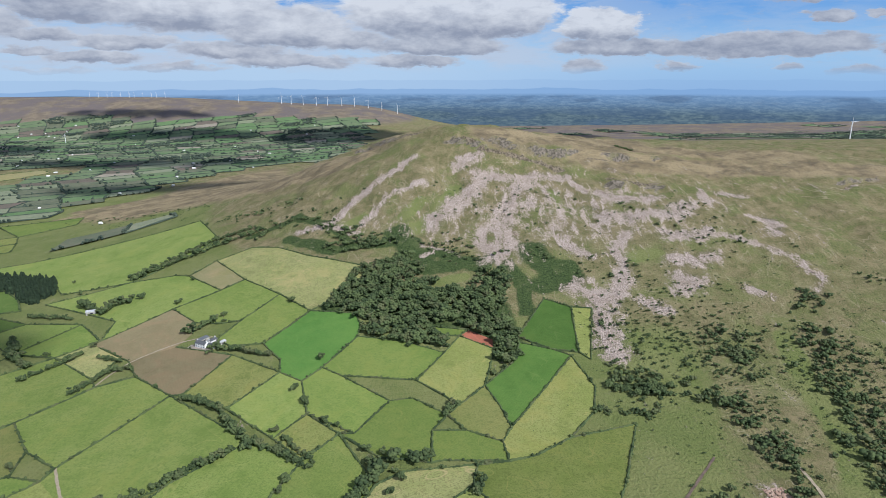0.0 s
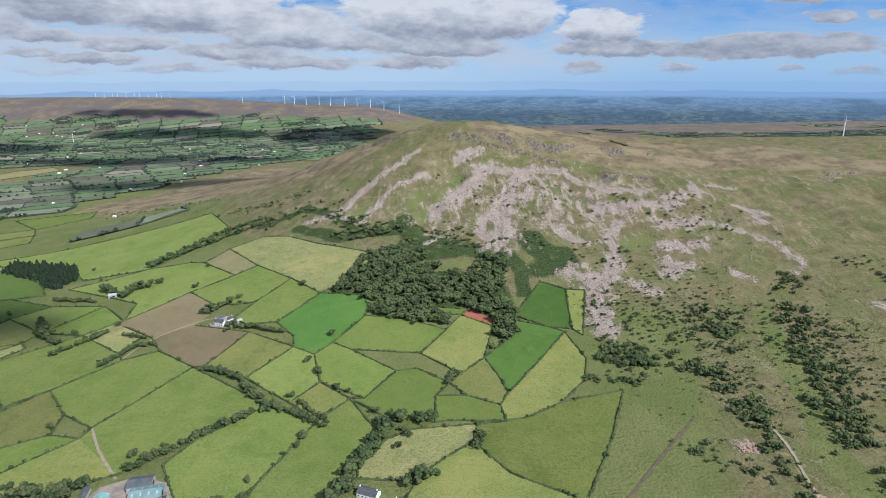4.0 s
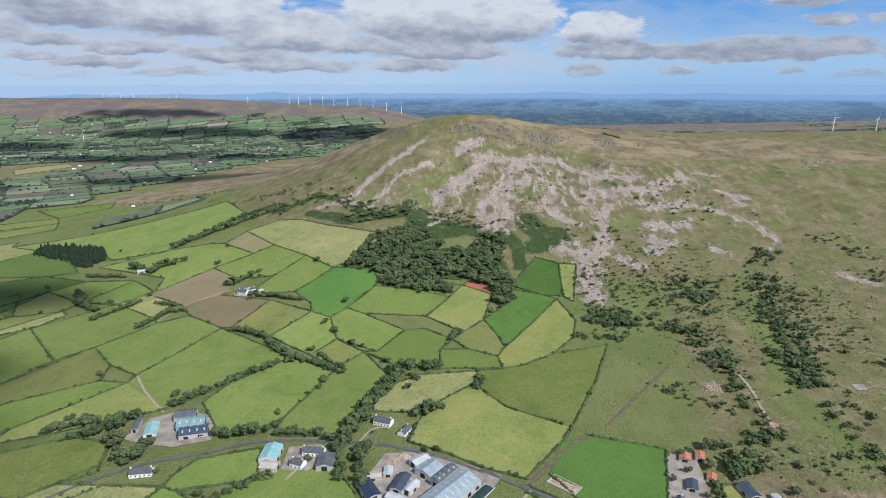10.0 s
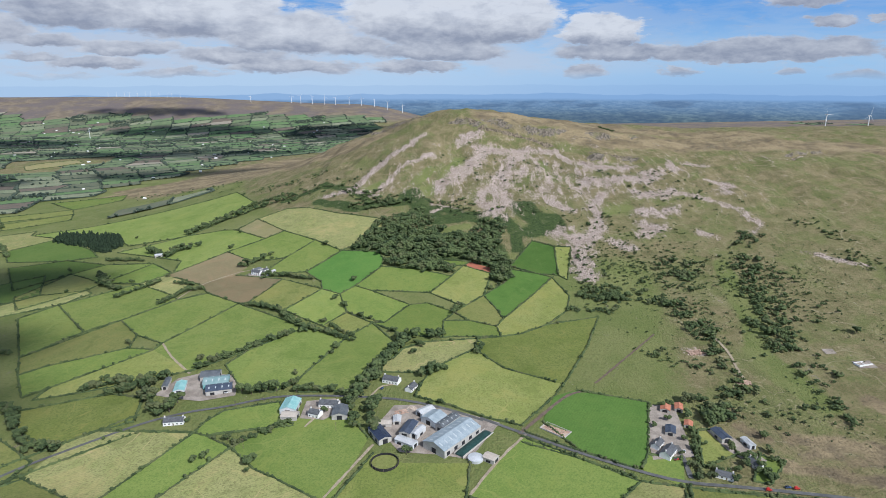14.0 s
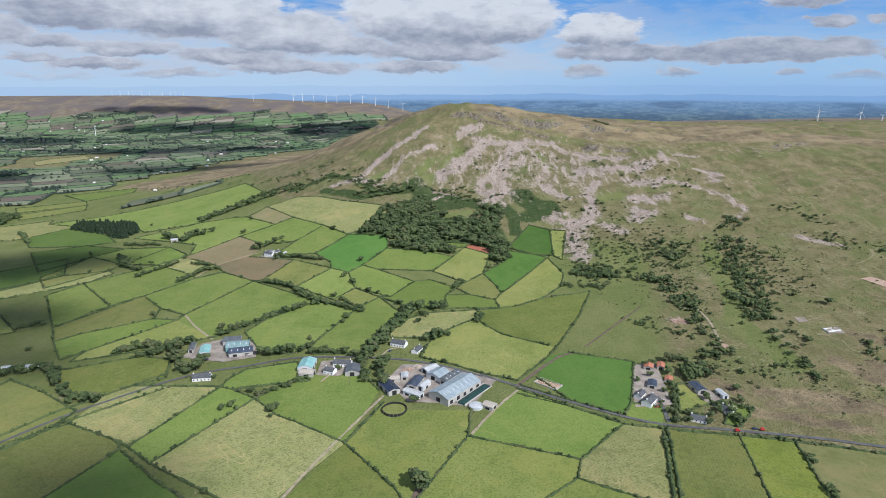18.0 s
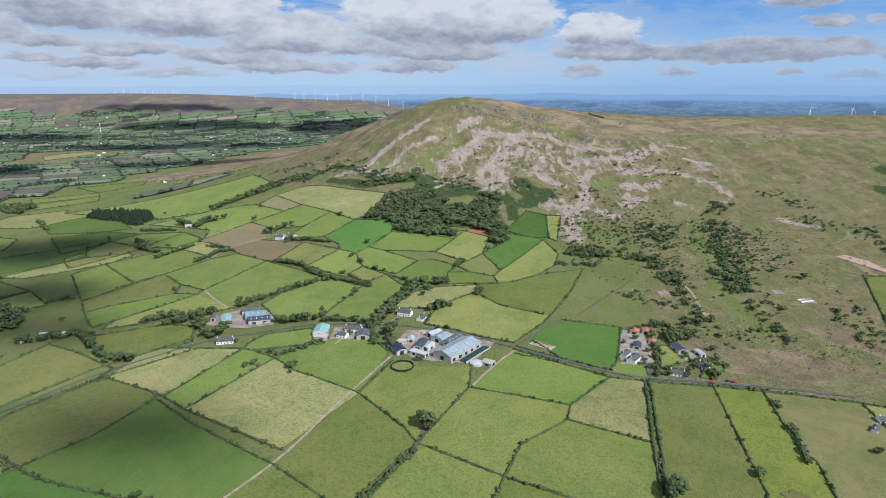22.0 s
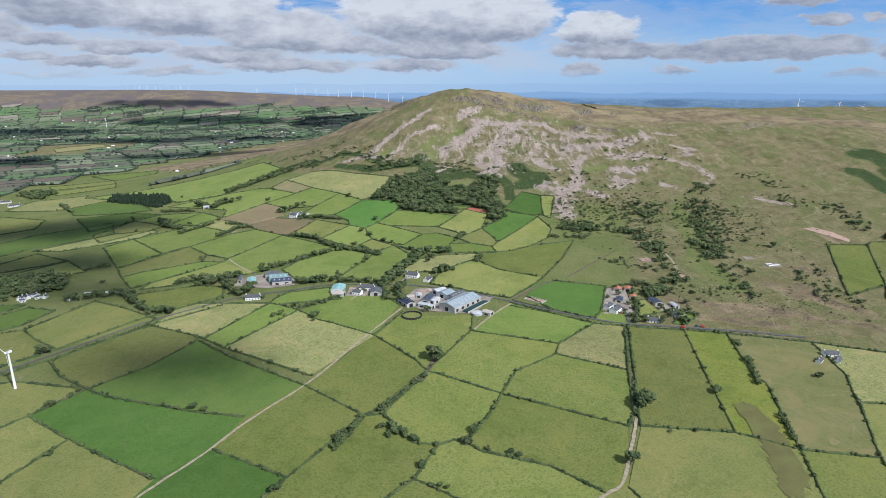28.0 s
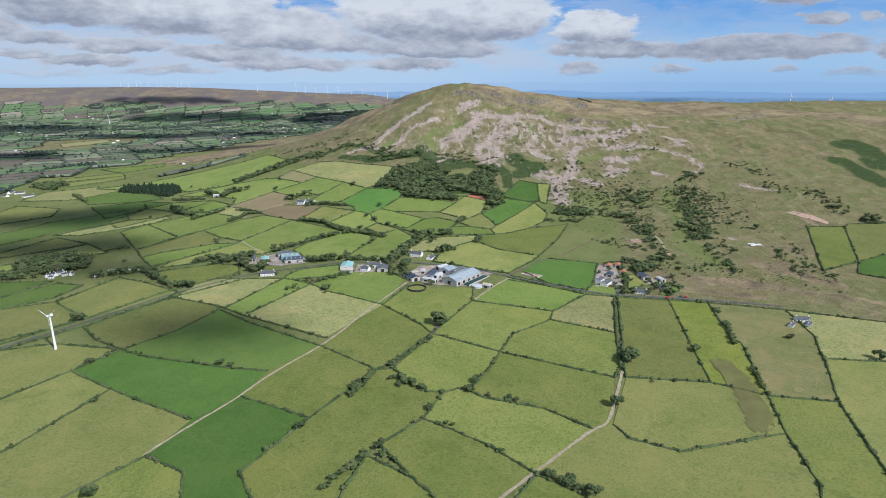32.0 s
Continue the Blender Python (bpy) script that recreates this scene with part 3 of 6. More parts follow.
def inside(x, y, poly):
    """Which points lie in a polygon."""
    x, y = np.asarray(x, float), np.asarray(y, float)
    hit = np.zeros(x.shape, bool)
    for (ax, ay), (bx, by) in zip(poly, poly[1:] + poly[:1]):
        cross = (ay > y) != (by > y)
        hit ^= cross & (x < (bx - ax) * (y - ay) / (by - ay if by != ay else 1e-9) + ax)
    return hit


rim_d, _ = along(wob_x, wob_y, HEATH + HEATH[:1])
shares["moor"] = np.maximum(shares["moor"], np.where(inside(wob_x, wob_y, HEATH), 0.55 + 0.45 * smooth(rim_d, 0, 40), 0.55 * (1 - smooth(rim_d, 0, 50))))
# thin stony turf between the stone runs
thin = np.exp(-((gx - 180) / 330) ** 2 - ((gy - 960) / 150) ** 2) * smooth(gb, 60, 95)
shares["scree"] = np.maximum(shares["scree"], 0.42 * thin * (0.9 + 0.35 * fractal(gx + 0.2 * gy, gy * 0.45, 60, 17, 4)))
shares["moor"] = np.maximum(shares["moor"], smooth(gb, 172, 192) * smooth(gx, 140, 300))
shares["moor"] = np.maximum(shares["moor"], smooth(gy, 2500, 3000) * smooth(gb, 35, 75) * smooth(-gx, -200, 100))
shares["moor"] = np.maximum(shares["moor"], smooth(gy, 1500, 2000) * smooth(gx, -50, 200))
lowland = (1 - smooth(gb, 26, 52)) * (1 - smooth(gx - 0.25 * gy, 90, 190))
lowland = np.maximum(lowland, (1 - smooth(gb, 40, 62)) * (1 - smooth(gx, 20, 90)))
lowland = lowland * (1 - smooth(gy, 1500, 2200))
lowland = np.maximum(lowland, shares["grazing"])
# green flushes on the lower slopes
lowland = np.maximum(lowland, 0.33 * (1 - smooth(gb, 75, 125)) * (1 - smooth(gy, 1100, 1400)) * smooth(gx, 0, 120))
# rock bands that break the slope under the summit
for drop, line in ((6, [(-160, 1330), (-110, 1290)]), (9, [(100, 1178), (150, 1164), (215, 1160), (262, 1185)]), (7, [(300, 1050), (365, 1045)]), (3, [(20, 1175), (60, 1160)]), (6, [(330, 1180), (400, 1185)]), (5, [(690, 1040), (740, 1050)])):
    d, u = along(wob_x, wob_y, line)
    side = gy - np.interp(gx, [p[0] for p in line], [p[1] for p in line]) + 4 * fractal(gx, gy, 20, 55, 3) + 3 * fractal(gx, gy, 8, 56, 2)
    broken = np.clip(0.75 + 1.1 * fractal(gx, gy, 38, 91, 3), 0, 1.3)
    gz = gz + broken * drop * (smooth(side, -5, 5) - 0.5) * 2 * np.exp(-(d / 26) ** 2) * 1.1
idx = np.arange(gx.size).reshape(gx.shape)
quads = np.stack([idx[:-1, :-1], idx[:-1, 1:], idx[1:, 1:], idx[1:, :-1]], -1).reshape(-1, 4)
ground_mesh = fast_mesh("ground", np.stack([gx, gy, gz], -1).reshape(-1, 3), quads, [M_ground])
layer = ground_mesh.attributes.new("cover", "FLOAT_COLOR", "POINT")
layer.data.foreach_set("color", np.stack([shares["scree"], shares["moor"], shares["bracken"], lowland], -1).astype(np.float32).ravel())
crag_share = np.zeros(gx.shape)
for half, line in ((7, [(70, 1147), (135, 1138), (177, 1124), (211, 1101)]), (4, [(280, 1154), (360, 1160)]), (5, [(291, 1066), (374, 1060)]), (5, [(-98, 1254), (-42, 1250)]), (4, [(41, 1181), (62, 1166)])):
    d, _ = along(wob_x, wob_y, line)
    crag_share = np.maximum(crag_share, 0.9 * (1 - smooth(d, 0, half * 2.4)))
crag_layer = ground_mesh.attributes.new("crag", "FLOAT", "POINT")
crag_layer.data.foreach_set("value", crag_share.astype(np.float32).ravel())
ground = tagged(new("ground", ground_mesh), "open ground of rough grass, pinkish scree, bracken and moor", "ground", kind="structure")


def ground_z(x, y):
    return float(height(x, y))


# ---- fields, roads and hedges ----
from mathutils.geometry import delaunay_2d_cdt

FIELDS = []
ICO_V = []
_bm = bmesh.new()
bmesh.ops.create_icosphere(_bm, subdivisions=1, radius=1.0)
ICO_V = np.array([v.co[:] for v in _bm.verts])
ICO_F = np.array([[v.index for v in f.verts] for f in _bm.faces])
_bm.free()


def clumps(centres, sizes, rng, flat=0.8):
    """Ragged leafy lumps, one for each centre."""
    n = len(centres)
    jag = rng.uniform(0.72, 1.25, (n, len(ICO_V), 1))
    v = ICO_V[None] * jag * np.asarray(sizes)[:, None, None] * np.array([1, 1, flat]) + np.asarray(centres)[:, None]
    f = ICO_F[None] + (np.arange(n) * len(ICO_V))[:, None, None]
    return v.reshape(-1, 3), f.reshape(-1, 3)


def draped(poly, lift, cell=11.0):
    """A sheet over the ground within a polygon: corners and triangles."""
    rim = []
    for (ax, ay), (bx, by) in zip(poly, poly[1:] + poly[:1]):
        n = max(1, int(math.dist((ax, ay), (bx, by)) / cell))
        rim += [(ax + (bx - ax) * k / n, ay + (by - ay) * k / n) for k in range(n)]
    xs, ys = [p[0] for p in poly], [p[1] for p in poly]
    mx, my = np.meshgrid(np.arange(min(xs) + cell / 2, max(xs), cell), np.arange(min(ys) + cell / 2, max(ys), cell))
    mx, my = mx.ravel(), my.ravel()
    keep = inside(mx, my, poly)
    d, _ = along(mx, my, rim + rim[:1])
    keep &= d > cell * 0.4
    pts = [Vector(p) for p in rim] + [Vector(p) for p in zip(mx[keep], my[keep])]
    edges = [(k, (k + 1) % len(rim)) for k in range(len(rim))]
    v, _, f, _, _, _ = delaunay_2d_cdt(pts, edges, [], 1, 0.01)
    v = np.array([tuple(p) for p in v])
    z = height(v[:, 0], v[:, 1]) + lift
    return np.c_[v, z], np.array([t for t in f if len(t) == 3])


TONES = {"emerald": "bright emerald young grass", "fresh": "green pasture lightened as if in stronger sun", "vivid": "bright green silage grass", "lush": "lush green pasture", "mid": "grazed green pasture", "pale": "thin pale green pasture", "yellow": "yellow green pasture",
         "straw": "pale seeding grass", "tan": "mown hay stubble", "olive": "tired olive pasture", "deep": "deep green grass, toned partly for cloud shade", "stripe": "combed grass in dark lines",
         "stripe2": "worn grass with curved wheel lines", "soil": "bare brown ploughed soil", "redsoil": "bare red soil"}


def field(tone, *corners):
    FIELDS.append(list(corners))
    v, f = draped(list(corners), 0.26 + 0.03 * (len(FIELDS) % 8))
    ob = new("field", fast_mesh("field", v, f, [PASTURE[tone]]))
    return tagged(ob, "field of " + TONES[tone] + " between hedges", "field", "fields", "structure")


def spaced(pts, step):
    """Points along a line at even steps."""
    pts = [np.array(p, float) for p in pts]
    seg = [float(np.hypot(*(b - a))) for a, b in zip(pts, pts[1:])]
    run = np.r_[0, np.cumsum(seg)]
    n = max(2, int(run[-1] / step) + 1)
    s = np.linspace(0, run[-1], n)
    return np.c_[np.interp(s, run, [p[0] for p in pts]), np.interp(s, run, [p[1] for p in pts])]


def rounded(pts, turns=2):
    """A line with its corners cut."""
    for _ in range(turns):
        out = [pts[0]]
        for a, b in zip(pts, pts[1:]):
            out += [(a[0] * 0.75 + b[0] * 0.25, a[1] * 0.75 + b[1] * 0.25), (a[0] * 0.25 + b[0] * 0.75, a[1] * 0.25 + b[1] * 0.75)]
        pts = out + [pts[-1]]
    return pts


def ribbon(pts, half, lift, wob=0.0, seed=0):
    """A strip over the ground, three corners across."""
    c = spaced(pts, 5.0)
    t = np.gradient(c, axis=0)
    t /= np.linalg.norm(t, axis=1)[:, None] + 1e-9
    side = np.c_[-t[:, 1], t[:, 0]]
    r = np.random.default_rng(seed)
    w = half * (1 + wob * r.uniform(-1, 1, (len(c), 2)))
    v = np.stack([c + side * w[:, :1], c, c - side * w[:, 1:]], 1).reshape(-1, 2)
    z = height(v[:, 0], v[:, 1]) + lift
    k = np.arange(len(c) - 1)[:, None] * 3
    f = np.concatenate([k + np.array([0, 1, 4, 3]), k + np.array([1, 2, 5, 4])])
    return np.c_[v, z], f


WAYS = {"road": (M_road, "narrow grey asphalt country road between hedges", "road"), "lane": (M_track, "stony farm lane between hedges", "lane"),
        "track": (M_track, "pale stony farm track", "track"), "drive": (M_road, "dark asphalt drive to a house", "drive"), "mud": (M_mud, "churned dark mud track", "track")}


WAY_LINES = []


def way(kind, width, *pts):
    mat, label, cat = WAYS[kind]
    WAY_LINES.append(list(pts))
    v, f = ribbon(rounded(list(pts)), width / 2, 0.55, 0.3 if kind != "road" else 0.04, len(pts))
    return tagged(new(cat, fast_mesh(cat, v, f, [mat])), label, cat, "ways", "structure")


def hedge(*pts, tall=2.15, wide=2.0):
    """A clipped, gappy hedgerow: a lumpy bank of leaves with shoots standing out of it."""
    c = spaced(pts, 1.6)
    n = len(c)
    r = np.random.default_rng(int(abs(pts[0][0] * 7 + pts[0][1] * 13 + n)))
    c = c + r.normal(0, 0.25, c.shape)
    t = np.gradient(c, axis=0)
    t /= np.linalg.norm(t, axis=1)[:, None] + 1e-9
    side = np.c_[-t[:, 1], t[:, 0]]
    swell = 0.62 + 0.55 * np.abs(fractal(c[:, 0], c[:, 1], 22, 5, 3)) + r.uniform(-0.18, 0.25, n)
    h = tall * swell
    gap = fractal(c[:, 0], c[:, 1], 34, 77, 2) > 0.62
    h[gap] *= 0.3
    ring = []
    for u, k in ((-1.0, 0.0), (-0.95, 0.5), (-0.45, 0.95), (0.1, 1.0), (0.6, 0.85), (1.0, 0.45), (1.0, 0.0)):
        j = r.uniform(0.75, 1.25, n)
        ring.append(np.c_[c + side * (u * wide * 0.62 * swell * j)[:, None], height(c[:, 0], c[:, 1]) - 0.2 + h * k * r.uniform(0.8, 1.2, n)])
    v = np.stack(ring, 1).reshape(-1, 3)
    k = (np.arange(n - 1)[:, None, None] * 7 + np.arange(6)[None, :, None])
    f = (k + np.array([0, 1, 8, 7])).reshape(-1, 4)
    m = max(2, int(n / 5))
    at = r.integers(0, n, m)
    bv, bf = clumps(np.c_[c[at] + r.normal(0, 0.5, (m, 2)), height(c[at, 0], c[at, 1]) + tall * r.uniform(0.3, 1.0, m)], tall * r.uniform(0.35, 0.8, m), r)
    tallest = np.flatnonzero(r.uniform(0, 1, n) < 0.05)
    if len(tallest):
        at = np.repeat(tallest, 5)
        grown = np.repeat(r.uniform(1.0, 2.1, len(tallest)), 5)
        ev, ef = clumps(np.c_[c[at] + r.normal(0, 0.75, (len(at), 2)), height(c[at, 0], c[at, 1]) + grown * r.uniform(0.5, 1.5, len(at))], grown * r.uniform(0.45, 0.85, len(at)), r)
        bv, bf = np.concatenate([bv, ev]), np.concatenate([bf, ef + len(bv)])
    f = np.concatenate([f[:, [0, 1, 2]], f[:, [0, 2, 3]], bf + len(v)])
    ob = new("hedge", fast_mesh("hedge", np.concatenate([v, bv]), f, [M_leaf]))
    return tagged(ob, "dark green hawthorn hedge with gaps between fields" if tall < 2.3 else "tall thick dark green hedge along a lane", "hedge", "hedges")


# fields: tone and corners
# the deep tone holds the cloud shade lying on this field
field("deep", (-324, 71), (-291, 110), (-266, 167), (-219, 127), (-137, 71), (-174, 23), (-218, 32), (-299, 57))
field("vivid", (-348, 29), (-324, 71), (-299, 57), (-218, 32), (-174, 23), (-184, -19), (-211, -52), (-267, -21), (-296, -4))
field("olive", (-390, -38), (-348, 29), (-296, -4), (-323, -84), (-338, -106))
field("olive", (-323, -84), (-296, -4), (-267, -21), (-211, -52), (-224, -96), (-246, -125), (-259, -142), (-267, -166), (-283, -179), (-338, -106))
field("mid", (-246, -125), (-224, -96), (-192, -114), (-182, -143), (-172, -166), (-267, -166), (-259, -142))
field("vivid", (-224, -96), (-211, -52), (-184, -19), (-123, -51), (-155, -115), (-138, -143), (-127, -166), (-172, -166), (-182, -143), (-192, -114))
field("mid", (-184, -19), (-174, 23), (-137, 71), (-81, 24), (-123, -51))
field("mid", (-155, -115), (-123, -51), (-81, 24), (-66, 26), (-40, -12), (-22, -15), (-38, -53), (-67, -85), (-75, -97), (-85, -133), (-91, -166), (-127, -166), (-138, -143))
field("mid", (-137, 71), (-88, 171), (-44, 117), (-33, 96), (-71, 34), (-81, 24))
field("mid", (-88, 171), (-63, 231), (-38, 218), (14, 217), (10, 179), (-33, 96), (-44, 117))
field("mid", (-33, 96), (10, 179), (95, 149), (88, 127), (46, 93), (30, 56))
field("mid", (-33, 96), (30, 56), (16, 21), (-2, -12), (-11, -9), (-22, -15), (-40, -12), (-66, 26))
field("lush", (10, 179), (58, 252), (140, 196), (95, 149))
field("straw", (95, 149), (140, 196), (171, 190), (148, 96), (88, 127))
field("mid", (88, 127), (148, 96), (137, 38), (122, 9), (30, 56), (46, 93))
field("mid", (30, 56), (122, 9), (102, -61), (86, -67), (54, -39), (9, -23), (-2, -12), (16, 21))
field("mid", (-38, -53), (-22, -15), (-11, -9), (-2, -12), (9, -23), (54, -39), (86, -67), (37, -118), (10, -88), (-22, -63))
field("mid", (-67, -85), (-38, -53), (-22, -63), (10, -88), (37, -118), (9, -142), (-18, -166), (-29, -138), (-44, -120))
field("mid", (-75, -97), (-44, -120), (-29, -138), (-18, -166), (-91, -166), (-85, -133))
field("olive", (37, -118), (86, -67), (102, -61), (109, -79), (140, -94), (223, -72), (214, -129), (193, -164), (70, -165), (64, -138))
field("mid", (4, -166), (37, -118), (64, -138), (70, -165))
field("olive", (102, -61), (132, 9), (200, 1), (237, -20), (223, -72), (140, -94), (109, -79))
field("stripe", (171, 190), (230, 183), (200, 1), (132, 9), (137, 38), (148, 96))
field("yellow", (230, 183), (271, 176), (256, 85), (261, 75), (237, -20), (200, 1))
field("stripe2", (271, 176), (346, 154), (339, 89), (324, 55), (321, 44), (288, -29), (237, -20), (261, 75), (256, 85))
field("mid", (237, -20), (288, -29), (264, -118), (243, -164), (193, -164), (214, -129), (223, -72))
field("straw", (346, 154), (461, 107), (405, 33), (321, 44), (324, 55), (339, 89))
field("olive", (321, 44), (405, 33), (246, -177), (243, -164), (264, -118), (288, -29))
field("lush", (-261, 170), (-233, 148), (-181, 241), (-208, 259), (-220, 264))
field("straw", (-329, 206), (-324, 253), (-306, 270), (-220, 264), (-261, 170), (-273, 178))
field("straw", (-233, 148), (-181, 241), (-154, 213), (-135, 202), (-88, 171), (-136, 89))
field("lush", (-181, 241), (-158, 269), (-148, 283), (-91, 287), (-69, 252), (-88, 171), (-135, 202), (-154, 213))
field("olive", (-468, 206), (-438, 290), (-393, 266), (-336, 227), (-342, 196), (-403, 155), (-440, 180))
field("olive", (-544, 163), (-521, 184), (-468, 206), (-440, 180), (-403, 155), (-469, 66))
field("deep", (-641, 291), (-519, 285), (-549, 224), (-572, 201))
field("deep", (-563, 189), (-549, 224), (-509, 275), (-469, 262), (-480, 218), (-521, 184))
field("mid", (-410, 304), (-329, 334), (-293, 325), (-282, 284), (-306, 270), (-324, 253), (-344, 250), (-395, 286))
field("olive", (-363, 96), (-391, 127), (-342, 196), (-329, 206), (-273, 178), (-266, 167), (-291, 110), (-324, 71))
field("olive", (-455, 48), (-443, 74), (-397, 87), (-324, 71), (-348, 29), (-390, -38))
field("fresh", (-540, 593), (-461, 661), (-384, 602), (-370, 584), (-416, 523), (-446, 491))
field("fresh", (-416, 523), (-370, 584), (-335, 602), (-278, 559), (-330, 448), (-372, 474))
field("fresh", (-330, 448), (-278, 559), (-172, 477), (-222, 423), (-269, 377), (-332, 431))
field("olive", (-480, 424), (-439, 489), (-416, 523), (-372, 474), (-364, 439), (-434, 400), (-452, 381))
field("lush", (-452, 381), (-434, 400), (-364, 439), (-332, 431), (-399, 351), (-415, 332))
field("pale", (-401, 327), (-399, 351), (-332, 431), (-269, 377), (-304, 363), (-361, 339))
field("lush", (-217, 280), (-206, 298), (-158, 312), (-148, 283), (-137, 272), (-158, 269), (-208, 259), (-220, 264))
field("fresh", (-236, 388), (-222, 423), (-172, 477), (-118, 449), (-155, 344), (-171, 330), (-204, 338))
field("fresh", (-155, 344), (-118, 449), (-93, 486), (-52, 417), (-60, 397), (-72, 384), (-69, 366), (-86, 347), (-98, 328), (-146, 329))
field("straw", (-69, 366), (-72, 384), (-60, 397), (-52, 417), (-30, 433), (31, 441), (26, 415), (-18, 372), (-30, 364), (-48, 364))
field("pale", (-34, 318), (-28, 344), (-18, 372), (26, 415), (55, 371), (109, 338), (96, 316), (60, 268), (28, 282), (-2, 302))
field("pale", (-152, 481), (-129, 518), (-79, 486), (-93, 486), (-118, 449))
field("fresh", (-211, 531), (-175, 596), (-147, 577), (-129, 518), (-152, 481), (-179, 503))
field("pale", (-266, 560), (-240, 638), (-175, 596), (-211, 531))
field("soil", (-361, 639), (-317, 665), (-240, 638), (-266, 560), (-278, 559), (-335, 602))
field("soil", (-432, 691), (-425, 697), (-367, 776), (-317, 727), (-309, 696), (-317, 665), (-361, 639), (-374, 648))
field("emerald", (-211, 661), (-170, 735), (-110, 723), (-99, 692), (-100, 667), (-130, 603), (-147, 577), (-175, 596), (-181, 622))
field("fresh", (-272, 678), (-257, 722), (-223, 788), (-170, 735), (-211, 661), (-248, 658))
field("fresh", (-367, 776), (-316, 820), (-289, 846), (-223, 788), (-257, 722), (-282, 719), (-317, 727))
field("straw", (-362, 934), (-311, 962), (-265, 943), (-205, 896), (-104, 841), (-118, 795), (-170, 735), (-223, 788), (-289, 846))
field("tan", (-389, 889), (-362, 934), (-289, 846), (-316, 820))
field("fresh", (-590, 848), (-484, 899), (-415, 900), (-389, 889), (-316, 820), (-367, 776), (-425, 697), (-436, 755))
field("fresh", (-884, 1053), (-770, 1091), (-631, 1151), (-488, 1196), (-397, 1042), (-416, 993), (-484, 899), (-588, 885), (-645, 955), (-793, 1005))
field("lush", (-130, 603), (-100, 667), (-44, 653), (3, 627), (-26, 574), (-107, 586))
field("lush", (-147, 577), (-130, 603), (-107, 586), (-51, 538), (-79, 486), (-93, 486), (-129, 518))
field("lush", (-79, 486), (-51, 538), (-28, 542), (6, 513), (-8, 489), (-8, 444), (-32, 449), (-52, 451), (-93, 486))
field("pale", (-26, 574), (3, 627), (21, 662), (60, 633), (45, 563), (18, 530))
field("redsoil", (21, 662), (32, 675), (60, 654), (60, 633))
field("olive", (6, 513), (18, 530), (45, 563), (57, 528), (65, 493), (55, 472), (23, 489))
field("vivid", (45, 563), (78, 606), (90, 646), (125, 631), (144, 618), (65, 493), (57, 528))
field("pale", (55, 472), (65, 493), (144, 618), (157, 559), (146, 516), (116, 477), (81, 452), (58, 445))
field("lush", (-8, 444), (-8, 489), (23, 489), (55, 472), (58, 445), (4, 447))
field("vivid", (89, 658), (132, 743), (164, 722), (154, 624), (125, 631))
field("pale", (164, 722), (189, 717), (164, 609), (154, 624))
field("mid", (26, 415), (31, 441), (58, 445), (81, 452), (116, 477), (180, 496), (148, 416), (109, 338), (55, 371))
field("lush", (-11, 684), (32, 675), (21, 662), (-1, 665))
field("fresh", (-609, 739), (-571, 776), (-482, 756), (-526, 679))
field("lush", (-526, 679), (-482, 756), (-425, 697), (-432, 691), (-461, 661))
field("vivid", (79, 274), (96, 316), (119, 327), (181, 306), (156, 229), (145, 210), (101, 236))
field("mid", (523, 427), (571, 415), (511, 289), (452, 265))
field("vivid", (511, 289), (588, 320), (537, 210), (487, 252))
field("olive", (582, 425), (654, 416), (599, 335), (588, 320), (511, 289), (571, 415))
field("pale", (208, 262), (229, 265), (228, 230), (194, 214))
field("lush", (156, 229), (182, 223), (171, 190), (145, 210))
field("lush", (245, 229), (261, 221), (236, 194), (225, 198))
# cloud shade on this western field is put into its deep tone
field("deep", (-850, 927), (-793, 1005), (-660, 888), (-617, 831), (-668, 826), (-789, 845))
field("deep", (-759, 805), (-668, 826), (-571, 776), (-609, 739), (-659, 672))
field("olive", (-633, 637), (-609, 739), (-526, 679), (-533, 650), (-592, 582))
field("fresh", (-567, 549), (-540, 593), (-446, 491), (-480, 424))
field("straw", (-461, 661), (-432, 691), (-374, 648), (-384, 602))
field("pale", (-994, 1120), (-880, 1190), (-915, 1259), (-1044, 1187))
field("lush", (-954, 1323), (-870, 1408), (-902, 1495), (-1083, 1441))
field("pale", (-1107, 1272), (-954, 1323), (-915, 1259), (-1062, 1210))
field("straw", (-994, 930), (-1007, 1046), (-895, 1090), (-884, 1053), (-793, 1005), (-850, 927), (-872, 914))
field("pale", (-936, 704), (-959, 869), (-830, 814), (-797, 731), (-865, 667))
field("deep", (-818, 546), (-759, 671), (-653, 741), (-598, 641), (-694, 566), (-755, 462))
field("straw", (-685, 552), (-598, 641), (-572, 643), (-533, 650), (-516, 634), (-540, 593), (-630, 540))
field("olive", (-714, 407), (-663, 531), (-581, 476), (-681, 409), (-684, 368))
field("pale", (-632, 411), (-581, 476), (-520, 416), (-548, 399))
field("fresh", (-671, 350), (-616, 388), (-578, 360), (-628, 334))

field("tan", (-1632, 2149), (-1619, 2217), (-1529, 2320), (-1464, 2260), (-1496, 2155), (-1560, 2049))


# roads, lanes and tracks
way("track", 2.3, (-226.2, -95.5), (-210.6, -63.0), (-185.9, -21.2), (-170.7, 18.4), (-131.4, 79.9), (-106.7, 147.5), (-82.5, 201.5), (-64.2, 242.5))
way("lane", 2.4, (1.9, -150.1), (36.8, -115.7), (63.8, -88.9), (86.6, -65.9), (97.9, -61.3), (108.8, -37.1), (131.8, 19.6))
